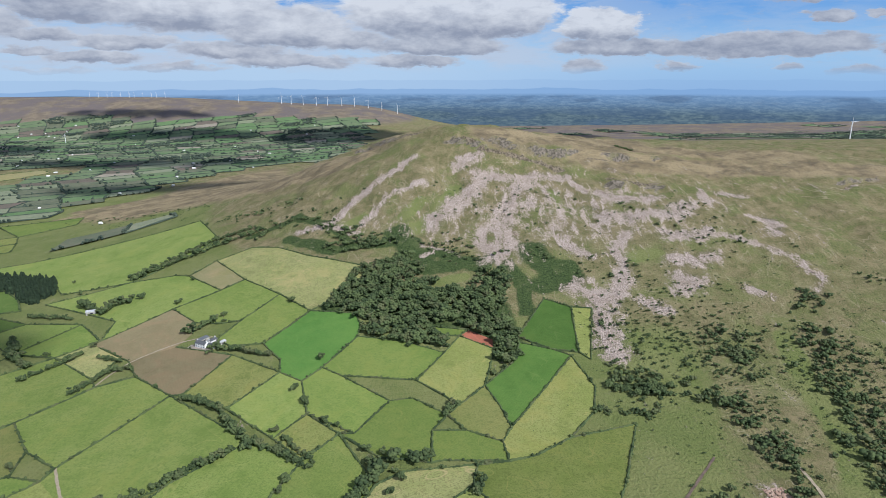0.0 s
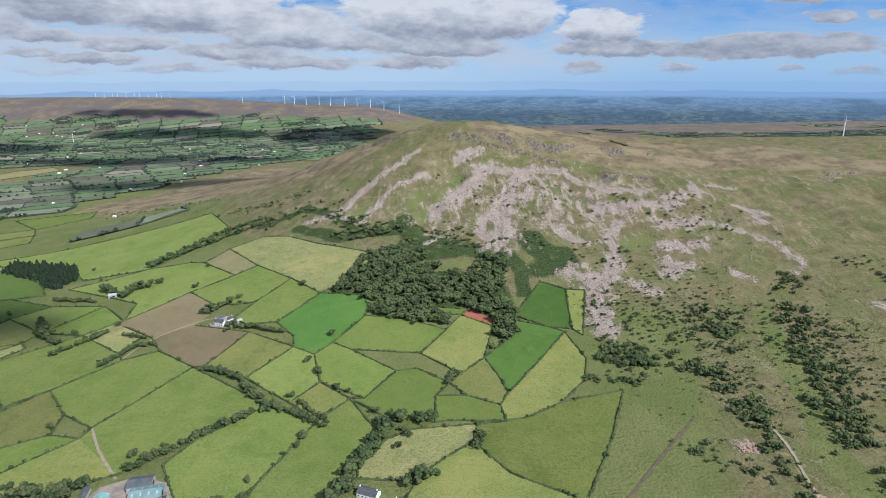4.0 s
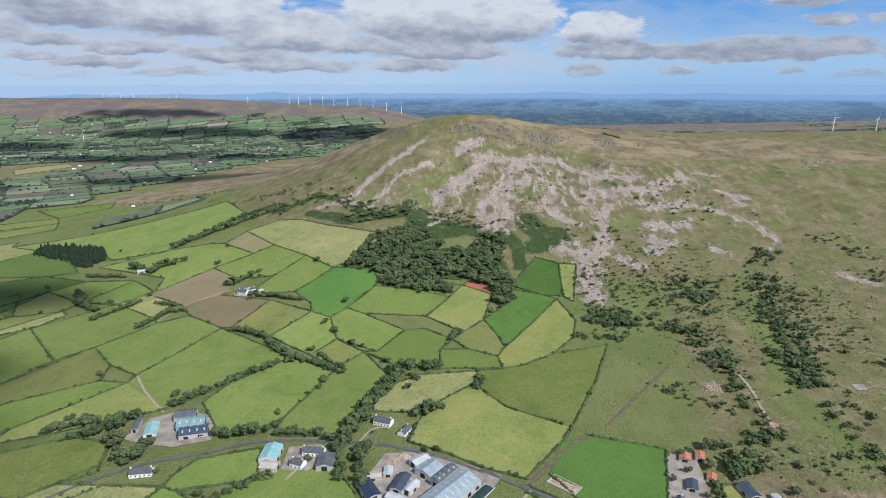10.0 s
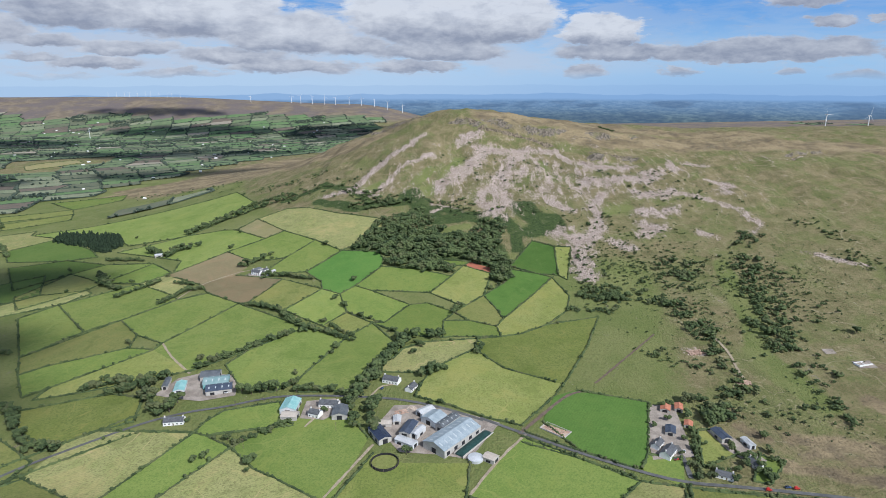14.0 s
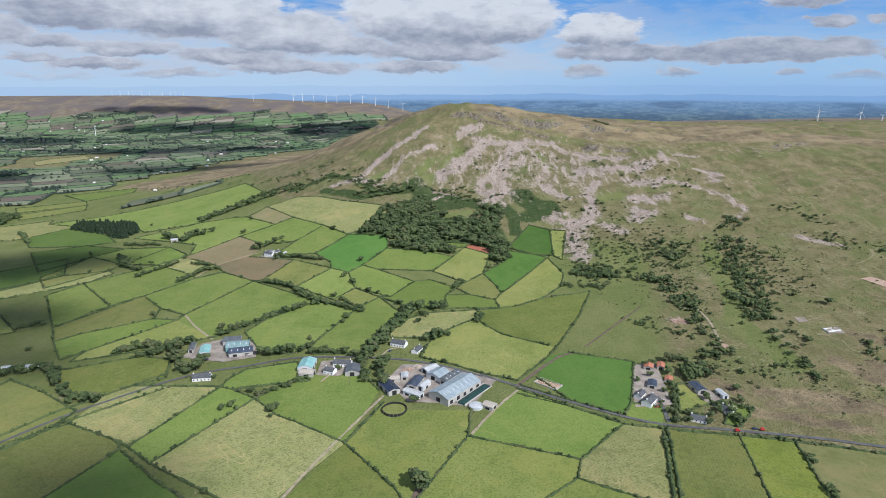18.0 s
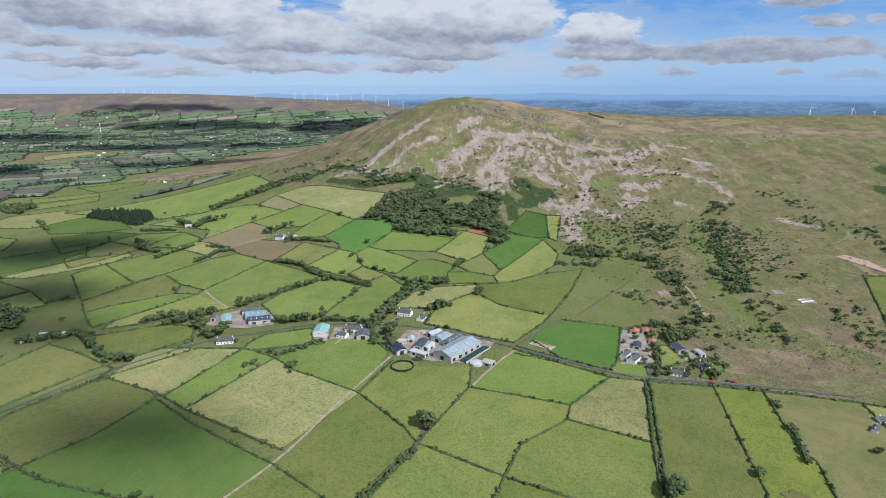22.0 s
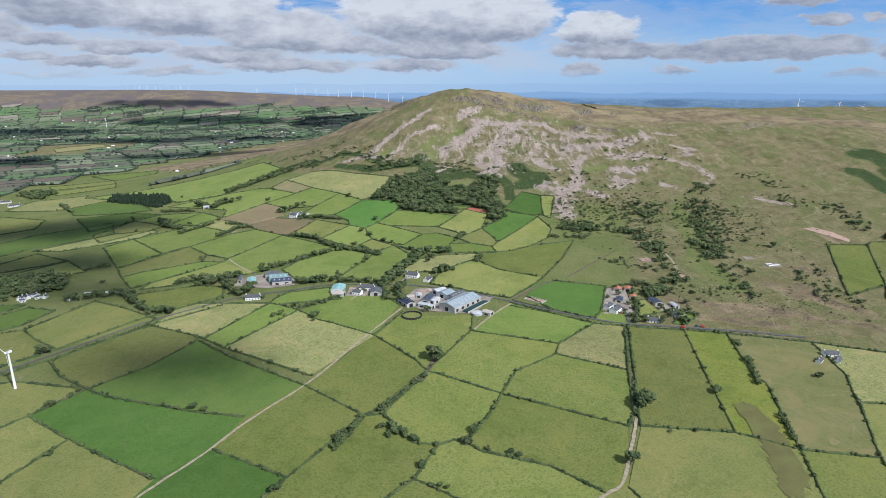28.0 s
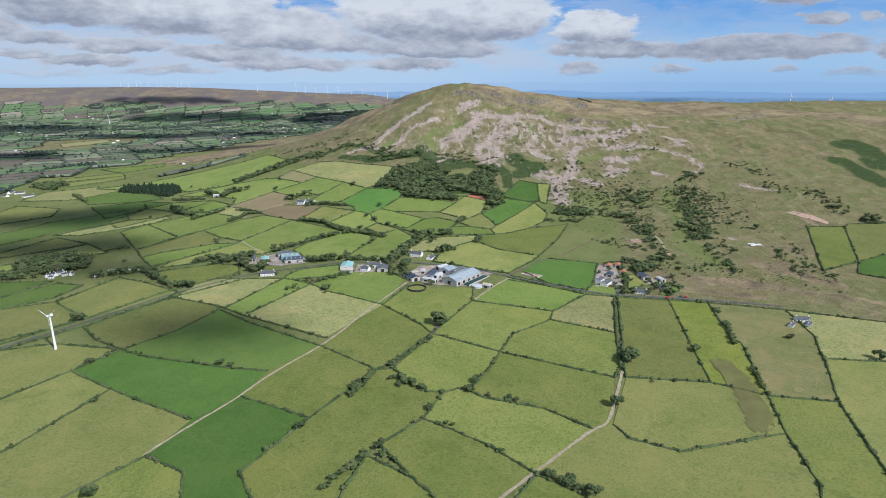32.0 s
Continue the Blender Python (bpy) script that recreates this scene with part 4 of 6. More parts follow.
way("road", 3.5, (-462.6, 57.3), (-447.2, 80.1), (-401.7, 133.6), (-348.2, 213.0), (-319.0, 240.1), (-273.4, 281.0), (-238.2, 298.0), (-208.8, 304.2), (-184.7, 314.6), (-158.8, 322.3), (-111.0, 320.9), (-72.6, 316.8), (-44.0, 311.6), (-6.8, 297.0), (28.0, 275.9))
way("road", 3.5, (25.1, 280.0), (58.8, 256.9), (99.6, 231.2), (144.2, 206.5), (174.7, 194.7), (211.9, 191.2), (247.7, 186.0), (291.3, 179.2), (346.2, 165.2))
way("track", 2.3, (-279.6, 685.2), (-313.9, 679.9), (-352.0, 645.5), (-364.4, 620.7), (-371.7, 587.6))
way("track", 2.3, (-266.9, 371.6), (-285.9, 392.1), (-305.8, 414.1), (-331.0, 450.0))
way("track", 2.4, (12.5, 180.2), (35.5, 220.2), (62.3, 254.9))
way("track", 2.3, (-75.2, 319.2), (-68.0, 337.7), (-56.0, 339.9))
way("track", 2.3, (-126.3, 269.5), (-120.8, 282.5))
way("drive", 3.5, (183.4, 241.1), (181.6, 216.9), (179.5, 199.9))
way("mud", 2.2, (231.7, 447.2), (177.9, 385.2), (139.8, 340.1))
way("track", 2.5, (293.9, 443.7), (296.5, 401.4), (288.7, 364.3), (287.4, 347.2))
way("mud", 3, (57, 255), (79, 283), (112, 323), (133, 325))
way("mud", 5, (-38.3, 76.2), (-33.3, 93.9), (-26.4, 116.8))

# hedges that part the fields
OPEN_SIDES = {(-63, 231), (-38, 218), (14, 217)}      # no hedge between these corners


def hedgerows():
    """A hedge along every side of a field that no way runs along, drawn out through the corners where it goes straightest on."""
    sides = {}
    for poly in FIELDS:
        for a, b in zip(poly, poly[1:] + poly[:1]):
            if a in OPEN_SIDES and b in OPEN_SIDES:
                continue
            mx, my = (a[0] + b[0]) / 2, (a[1] + b[1]) / 2
            if all(float(along(np.array([mx]), np.array([my]), line)[0][0]) > 4.5 for line in WAY_LINES):
                sides[frozenset((a, b))] = True
    ends = {}
    for s in sorted(sides, key=sorted):
        for p in s:
            ends.setdefault(p, []).append(s)
    while sides:
        first = min(sides, key=sorted)
        del sides[first]
        run = sorted(first)
        for _ in range(2):
            while sum(math.dist(a, b) for a, b in zip(run, run[1:])) < 240:
                best = None
                for s in ends[run[-1]]:
                    if s in sides:
                        (q,) = s - {run[-1]}
                        u, v = Vector(run[-1]) - Vector(run[-2]), Vector(q) - Vector(run[-1])
                        bend = u.angle(v)
                        if bend < 0.9 and (best is None or bend < best[0]):
                            best = (bend, s, q)
                if best is None:
                    break
                del sides[best[1]]
                run.append(best[2])
            run.reverse()
        hedge(*run)


hedgerows()
hedge((134, 23), (150, 85), (175, 192), tall=3.2, wide=2.6)
hedge((131, 23), (145, 85), (168, 178), tall=3.0, wide=2.4)
hedge((-443, 74), (-397, 126), (-343, 201), (-269, 267), tall=2.2, wide=2.0)
hedge((-465, 90), (-407, 143), (-354, 225), (-282, 295), tall=2.2, wide=2.0)
hedge((62, 259), (100, 234), (143, 210), tall=2, wide=1.8)
hedge((57, 244), (98, 224), (138, 201), tall=2, wide=1.8)
hedge((182, 187), (245, 179), (341, 158), tall=1.8, wide=1.6)


# ---- trees, woods and scrub ----
def crown_points(rng, size, n, fir=False):
    """Where the leaf clumps of one tree sit, for a tree of that height."""
    if fir:
        u = rng.uniform(0.08, 1, n)
        a = rng.uniform(0, 2 * math.pi, n)
        rad = size * 0.2 * (1.05 - u) * rng.uniform(0.6, 1, n)
        return np.c_[np.cos(a) * rad, np.sin(a) * rad, u * size], size * (0.07 + 0.07 * (1 - u))
    lobes = np.c_[rng.normal(0, 0.18, (7, 2)) * size, rng.uniform(0.42, 0.80, 7) * size]
    which = rng.integers(0, 7, n)
    d = rng.normal(0, 1, (n, 3))
    d /= np.linalg.norm(d, axis=1)[:, None]
    pts = lobes[which] + d * size * np.array([0.21, 0.21, 0.17]) * rng.uniform(0.55, 1.05, (n, 1))
    pts[:, 2] = np.maximum(pts[:, 2], size * 0.16)
    return pts, size * rng.uniform(0.07, 0.125, n) * min(2.2, (150 / n) ** 0.33)


def limb(a, b, ra, rb, sides=6):
    a, b = np.array(a), np.array(b)
    ang = np.arange(sides) * 2 * math.pi / sides
    w = (b - a) / np.linalg.norm(b - a)
    u = np.cross(w, (0.3, 1, 0.1))
    u /= np.linalg.norm(u)
    x = np.cross(w, u)
    ring = np.cos(ang)[:, None] * u + np.sin(ang)[:, None] * x
    v = np.r_[a + ring * ra, b + ring * rb]
    f = [(k, (k + 1) % sides, sides + (k + 1) % sides, sides + k) for k in range(sides)]
    return v, np.array(f)


def joined(pieces):
    vs, fs, n = [], [], 0
    for v, f in pieces:
        vs.append(v)
        fs.append(np.asarray(f) + n)
        n += len(v)
    return np.concatenate(vs), np.concatenate(fs)


def part(name, mesh, parent, label=""):
    ob = new(name, mesh)
    ob.parent = parent
    if label:
        tagged(ob, label)
    return ob


TREES = []
for variant in range(6):
    rng = np.random.default_rng(100 + variant)
    root = tagged(new("tree"), "broad leafy dark green hedgerow tree", "tree", "hedgerow trees")
    pts, sizes = crown_points(rng, 1.0, 150)
    v, f = clumps(pts, sizes, rng)
    lobes = [limb((0, 0, -0.05), (0.01, 0.0, 0.45), 0.04, 0.022)]
    for k in range(4):
        a = k * 1.6 + variant
        lobes.append(limb((0, 0, 0.22 + 0.05 * k), (0.2 * math.cos(a), 0.2 * math.sin(a), 0.5 + 0.05 * k), 0.018, 0.006, 5))
    part("trunk", fast_mesh("trunk", *joined(lobes), [M_bark]), root)
    part("crown", fast_mesh("crown", v, f, [M_leaf]), root)
    TREES.append(root)
tree_rng = np.random.default_rng(5)
used_trees = set()


def tree(size, *places):
    for x, y in places:
        k = int(tree_rng.integers(0, 6))
        s = size * float(tree_rng.uniform(0.9, 1.2))
        m = pose(x, y, ground_z(x, y) - 0.1, 0, 0, float(tree_rng.uniform(0, 360))) @ Matrix.Diagonal((s * 1.08, s * 1.08, s, 1))
        if k in used_trees:
            ob = copy_thing(TREES[k], Matrix())
        else:
            ob = TREES[k]
            used_trees.add(k)
        ob.matrix_basis = m


def stand(name, label, places, sizes, rng, n, fir=False, flat=0.8, wide=1.15):
    """Many plants as one mass."""
    if len(places) == 0:
        return None
    cs, ss = [], []
    floor = height(np.array([p[0] for p in places]), np.array([p[1] for p in places]))
    for (x, y), s, z0 in zip(places, sizes, floor):
        p, r = crown_points(rng, s, n, fir)
        cs.append(p * np.array([wide, wide, flat / 0.8]) + (x, y, z0 - 0.06 * s))
        ss.append(r * 1.1)
        cs.append(np.array([(x, y, z0 + 0.42 * s)]))
        ss.append(np.array([0.30 * s]))
    v, f = clumps(np.concatenate(cs), np.concatenate(ss), rng)
    return tagged(new(name, fast_mesh(name, v, f, [M_fir if fir else M_leaf])), label, name, kind="stuff")


def tree_row(size, *pts):
    """A hedgerow grown up into trees: single trees close by, one mass farther off."""
    size = size * 1.2
    c = spaced(pts, size * 0.7)
    c = c + tree_rng.normal(0, size * 0.16, c.shape)
    far = np.mean([p[1] for p in pts]) > 345 or size < 5
    if far:
        stand("tree_row", "row of dark hedgerow trees grown together", c, size * tree_rng.uniform(0.65, 1.3, len(c)), tree_rng, 44)
        return
    for x, y in c:
        tree(size * float(tree_rng.uniform(0.65, 1.25)), (float(x), float(y)))


M_fir = mottled("fir_needles", (0.014, 0.026, 0.014), (0.032, 0.052, 0.026), 0.15, 1.5, 0.9, 0.6)


def wood(kind, gap, size, poly):
    rng = np.random.default_rng(len(poly) * 31 + int(size * 7))
    xs, ys = [p[0] for p in poly], [p[1] for p in poly]
    mx, my = np.meshgrid(np.arange(min(xs), max(xs), gap), np.arange(min(ys), max(ys), gap))
    mx, my = mx.ravel() + rng.normal(0, gap * 0.3, mx.size), my.ravel() + rng.normal(0, gap * 0.3, my.size)
    wx, wy = mx + gap * 1.6 * fractal(mx, my, 40, 61, 3), my + gap * 1.6 * fractal(mx, my, 40, 62, 3)
    k = inside(wx, wy, poly)
    d, _ = along(mx, my, poly + poly[:1])
    k &= (d > gap * 1.6) | (rng.uniform(0, 1, len(mx)) < 0.72)
    if kind == "broad":
        k &= fractal(mx, my, 33, 88, 3) < 0.62
    places = np.c_[mx, my][k]
    sizes = size * np.clip(rng.lognormal(-0.05, 0.3, len(places)), 0.45, 1.6)
    stand("wood" if kind == "broad" else "plantation", "dense dark broadleaf wood at the hill foot" if kind == "broad" else "block of dark spruce plantation", places, sizes, rng, 60, kind == "fir", wide=1.3)


def scrub(half, count, size, *pts):
    rng = np.random.default_rng(int(count + half * 3 + abs(pts[0][0])))
    c = spaced(list(pts) if len(pts) > 1 else [pts[0], (pts[0][0] + 1, pts[0][1])], 1.0)
    places = c[rng.integers(0, len(c), count)] + rng.normal(0, half * 0.55, (count, 2))
    sizes = size * np.clip(rng.lognormal(-0.1, 0.38, count), 0.35, 2.0)
    keep = fractal(places[:, 0], places[:, 1], 30, 19, 3) < 0.35
    places, sizes = places[keep], sizes[keep]
    stand("scrub", "scattered dark gorse and hawthorn bushes on the slope", places, sizes, rng, 16 if size > 2 else 5, wide=1.6)


# trees, woods and scrub
wood("broad", 7.5, 9, [(-155, 739), (-143, 768), (-125, 808), (-94, 857), (-53, 878), (-18, 794), (33, 759), (54, 816), (89, 814), (98, 768), (73, 717), (90, 682), (88, 616), (74, 598), (48, 559), (64, 609), (62, 658), (24, 684), (-5, 691), (-15, 681), (18, 634), (-42, 637), (-100, 680), (-111, 712)])
wood("fir", 5, 11, [(-785, 974), (-796, 1021), (-641, 964), (-599, 891), (-609, 851), (-667, 896)])
wood("broad", 8, 10, [(-592, 305), (-616, 388), (-579, 395), (-548, 399), (-506, 351), (-508, 330), (-545, 314)])
wood("broad", 10, 10, [(-1102, 1125), (-1094, 1197), (-1017, 1159), (-991, 1066)])
wood("broad", 6, 6, [(175, 571), (202, 581), (231, 572), (230, 536), (198, 538), (171, 551)])
wood("broad", 6, 8, [(221, 293), (239, 299), (249, 293), (234, 272), (218, 271)])
tree_row(6, (-259, 551), (-220, 532), (-181, 482), (-138, 455), (-112, 440))
tree_row(6.5, (-260, 381), (-247, 400), (-223, 425), (-187, 460), (-171, 469))
tree_row(9, (-92, 318), (-81, 342), (-77, 373), (-70, 398), (-53, 427), (-42, 452))
tree_row(8, (-88, 326), (-77, 351), (-71, 383), (-57, 413))
tree_row(8, (-28, 360), (-5, 369))
tree_row(8, (-22, 444), (-6, 452))
tree_row(6, (-280, 661), (-237, 646), (-196, 632))
tree_row(9, (-316, 701), (-292, 724))
tree_row(9, (-199, 328), (-179, 327), (-162, 335), (-155, 344))
tree_row(6.5, (-147, 330), (-113, 329))
tree_row(7.5, (-361, 339), (-336, 355), (-302, 358), (-287, 362))
tree_row(9, (-288, 324), (-266, 293), (-256, 299), (-258, 322))
tree_row(9, (-71, 308), (-70, 281), (-69, 263))
tree_row(10, (-515, 821), (-470, 783), (-457, 813))
tree_row(5, (-581, 802), (-508, 777))
tree_row(5, (-384, 586), (-371, 618), (-348, 618))
tree_row(6, (33, 420), (27, 404))
tree_row(6, (5, 512), (16, 529))
tree_row(8, (-488, 906), (-437, 960), (-386, 999), (-317, 1029))
tree_row(7, (-486, 925), (-405, 1026), (-333, 1051))
tree_row(8, (-146, 891), (-88, 902))
tree_row(5, (-401, 650), (-369, 639))
tree_row(6, (-531, 679), (-481, 640))
tree_row(4, (-143, 480), (-107, 445))
tree_row(7, (-97, 322), (-83, 269))
tree_row(7, (-473, 296), (-414, 309), (-358, 252), (-325, 239))
tree_row(7, (-329, 334), (-298, 346))
tree_row(7, (-523, 423), (-499, 437))
tree_row(9, (-552, 718), (-504, 656))
tree_row(5, (-61, 8), (-39, -12))
tree_row(5, (-95, -21), (-83, 16))
tree_row(3.5, (269, 157), (270, 148))
tree_row(4, (266, 121), (253, 73))
tree_row(3, (247, 25), (238, -9))
tree_row(3, (-68, 31), (-34, 86))
tree_row(8, (-597, 291), (-559, 301))
tree_row(4, (-99, -132), (-75, -98))
tree_row(6, (-465, 611), (-431, 663))
tree_row(5, (-390, 572), (-366, 624))
tree_row(6, (-895, 977), (-815, 883))
tree_row(4.5, (43, -120), (59, -131), (70, -137))
tree_row(6, (212, 305), (235, 310))
tree(15, (-26, 118))
tree(13, (-408, 142))
tree(14, (144, 36))
tree(9, (211, 58))
tree(11, (110, -37))
tree(6, (-2, -14))
tree(7, (5, 0))
tree(5, (14, -23))
tree(5, (29, -27))
tree(5, (35, -29))
tree(6, (-65, 6))
tree(5, (-58, -5))
tree(7, (-67, -89))
tree(6, (-63, -98))
tree(6, (-33, -40))
tree(7, (56, -126))
tree(8, (70, -139))
tree(3, (151, 1))
tree(4, (172, 2))
tree(6, (-127, -65))
tree(8, (-93, -10))
tree(5, (-99, -18))
tree(5, (-298, -25))
tree(6, (-339, 43))
tree(4, (-331, 58))
tree(4, (-329, 67))
tree(6, (-219, 36))
tree(5, (-208, 31))
tree(5, (-178, 113))
tree(10, (-240, -136))
tree(5, (-81, 19))
tree(6, (312, 85))
tree(10, (369, 42))
tree(7, (-158, 221))
tree(4, (272, 154))
tree(5, (263, 114))
tree(4, (-21, -60))
tree(4, (-16, -63))
tree(8, (448, 430))
tree(5, (-465, 359))
tree(4, (-294, 257))
tree(6, (-350, 241))
tree(5, (-599, 936))
tree(6, (227, 406))
tree(6, (190, 299))
tree(6, (189, 278))
tree(7, (207, 282))
tree(6, (202, 260))
tree(6, (221, 268))
tree(7, (228, 216))
tree(7, (235, 225))
tree(6, (219, 209))
tree(6, (255, 232))
tree(6, (259, 250))
tree(5, (210, 204))
tree(5, (191, 248))
tree(4, (183, 229))
tree(5, (173, 267))
tree(4, (257, 218))
tree(4, (206, 242))
tree(7, (-65, 461))
tree(6, (-61, 444))
tree(5, (-78, 348))
tree(5, (-79, 294))
tree(5, (-157, 209))
tree(6, (-127, 409))
tree(6, (-40, 406))
tree(7, (-32, 421))
tree(6, (-38, 432))
tree(6, (-197, 227))
tree(6, (-205, 223))
tree(6, (-187, 252))
tree(9, (-199, 762))
tree(7, (-365, 794))
tree(7, (-375, 871))
tree(6, (-270, 642))
tree(6, (-152, 560))
tree(8, (-134, 534))
tree(6, (-154, 490))
tree(6, (-96, 496))
tree(7, (-125, 421))
tree(5, (-110, 438))
tree(6, (-278, 722))
tree(6, (-553, 875))
tree(6, (-156, 364))
tree(8, (-450, 831))
tree(9, (-434, 825))
tree(7, (-619, 755))
tree(7, (-561, 645))
tree(5, (-11, 305))
tree(5, (-18, 303))
scrub(25, 280, 4.0, (413, 638), (406, 586), (385, 519), (372, 471), (359, 407), (358, 370), (357, 337))
scrub(17, 44, 6, (430, 675), (385, 507), (359, 398))
scrub(14, 40, 3.5, (460, 721), (452, 688))
scrub(14, 120, 4.5, (262, 533), (286, 511), (286, 479), (288, 444), (285, 412))
scrub(10, 40, 4, (285, 412), (275, 347), (283, 316))
scrub(6, 45, 3.5, (147, 520), (202, 508))
scrub(8, 16, 5, (311, 612), (320, 599))
scrub(45, 210, 2.8, (187, 677), (273, 652), (338, 627))
scrub(40, 90, 2.2, (209, 743), (287, 699), (392, 666))
scrub(30, 110, 3, (183, 590), (288, 588), (360, 593))
scrub(14, 40, 3, (211, 405), (236, 384), (259, 365))
scrub(20, 60, 3, (546, 739), (577, 696), (590, 659))
scrub(30, 110, 3, (439, 610), (428, 527), (427, 454))
scrub(18, 90, 3.5, (608, 587), (614, 514), (602, 464))
scrub(12, 30, 5, (618, 435), (631, 420))
scrub(22, 50, 2.5, (553, 632), (577, 581))
scrub(20, 34, 2.4, (-215, 1008), (-163, 1058), (-136, 1080))
scrub(30, 40, 2.4, (36, 1066), (105, 959), (137, 925))
scrub(12, 45, 5, (-179, 914), (-127, 917), (-74, 915))
scrub(45, 45, 2.2, (378, 1017), (407, 919), (396, 792))
scrub(25, 60, 2.4, (226, 785), (305, 749), (407, 734))
scrub(25, 70, 3, (-434, 1155), (-367, 1133), (-266, 1111))
scrub(40, 90, 2.5, (-880, 1455), (-703, 1399), (-537, 1345))
scrub(10, 40, 3, (459, 356), (443, 273), (449, 235))
scrub(8, 30, 3, (437, 359), (420, 256))
scrub(20, 60, 3, (282, 642), (305, 544), (304, 454))
scrub(20, 40, 3.5, (181, 553), (207, 524), (265, 561))
scrub(6, 14, 3.5, (350, 301), (342, 261))
scrub(75, 520, 1.5, (202, 709), (268, 637), (348, 565))
scrub(70, 420, 1.7, (246, 470), (325, 514), (442, 552))
scrub(80, 420, 1.6, (469, 668), (460, 549), (448, 452))
scrub(90, 300, 1.4, (303, 749), (426, 745), (612, 782))
scrub(40, 220, 1.6, (330, 324), (351, 241), (439, 254))
scrub(50, 160, 1.8, (-748, 1339), (-612, 1285), (-509, 1263))
# bushes dotted over the stone runs
scrub(60, 90, 2.6, (-10, 1040), (120, 1020), (230, 960))
scrub(45, 80, 2.8, (110, 880), (200, 820), (300, 800))
scrub(55, 80, 2.8, (300, 960), (400, 900), (460, 820))
scrub(24, 90, 4.5, (-320, 1020), (-250, 1035), (-170, 950), (-100, 915))
scrub(30, 70, 3.5, (-60, 900), (20, 880), (60, 850))
scrub(26, 60, 4.0, (330, 640), (310, 600), (300, 560))
# trees standing in the hedges of the upper fields
tree(7, (-135, 620), (-151, 564), (-137, 539), (-109, 502), (-126, 422), (-204, 765), (-368, 790), (-284, 737), (-445, 814), (-425, 682), (-438, 647), (-473, 665), (-370, 449), (-209, 441), (-152, 491), (-49, 455))
# trees about the farms
tree(11, (-25, 114))
tree(7.5, (-159, 218), (-36, 229))
tree(7.65, (242, 295))
tree(6.8, (226, 273))
tree(5.95, (195, 234))
tree(5.95, (184, 214))
tree(5.1, (195, 201))
tree(5.95, (234, 208))
tree(5.95, (234, 225))
tree(5.95, (197, 301))
tree(5.1, (252, 221))
tree(6.8, (256, 313))
tree(5.95, (255, 289))
tree(7.65, (-349, 363))
tree(6.8, (-328, 352))
tree(7.65, (-311, 339))
tree(6.8, (-285, 318))
tree(6.8, (-272, 300))
tree(6.8, (-268, 401))
tree(5.95, (-245, 414))
tree(5.1, (-233, 281))
tree(6.8, (-330, 333))
tree(6.8, (-309, 355))
tree_row(4, (205, 264), (194, 230), (186, 200))
tree_row(4.5, (198, 212), (206, 204), (214, 198))
tree_row(5, (232, 226), (238, 212), (238, 199))
tree_row(4, (-180, 246), (-159, 261), (-141, 277))
tree(6, (-158, 224), (-114, 292), (224, 236))
scrub(12, 40, 3.5, (280, 317), (262, 322), (232, 303))
scrub(30, 60, 2.6, (255, 290), (290, 280), (330, 300))


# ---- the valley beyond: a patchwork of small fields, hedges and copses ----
# valley leaves greyed and blued, distance haze mixed into the colour
M_farleaf = mottled("hazed_foliage", (0.038, 0.056, 0.044), (0.078, 0.100, 0.070), 0.02, 0.15, 0.9, 0.5, dist=2.0)
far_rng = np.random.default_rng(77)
# valley grass tones with the same haze painted in
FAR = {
    "meadow": pasture("hazed_meadow", (0.113, 0.162, 0.081), (0.146, 0.184, 0.098), (0.076, 0.103, 0.058), 0.0, 0, 0.3),
    "green": pasture("hazed_green", (0.103, 0.173, 0.072), (0.130, 0.194, 0.086), (0.070, 0.113, 0.055), 0.0, 0, 0.3),
    "pale": pasture("hazed_pale", (0.178, 0.205, 0.124), (0.211, 0.227, 0.150), (0.119, 0.135, 0.085), 0.0, 0, 0.3),
    "dull": pasture("hazed_rushes", (0.113, 0.130, 0.081), (0.140, 0.151, 0.098), (0.076, 0.086, 0.058), 0.0, 0, 0.4),
    "stubble": pasture("hazed_stubble", (0.270, 0.243, 0.189), (0.238, 0.221, 0.169), (0.178, 0.162, 0.124), 0.0, 0, 0.2),
    "heath": pasture("hazed_heath", (0.119, 0.103, 0.081), (0.151, 0.127, 0.098), (0.081, 0.071, 0.058), 0.0, 0, 0.4)}
TONE_NAMES = list(FAR)
TONE_ODDS = np.array([0.32, 0.24, 0.14, 0.18, 0.035, 0.085])


def over_ground(p, lift):
    return np.c_[p, base_height(p[:, 0], p[:, 1]) + lift]


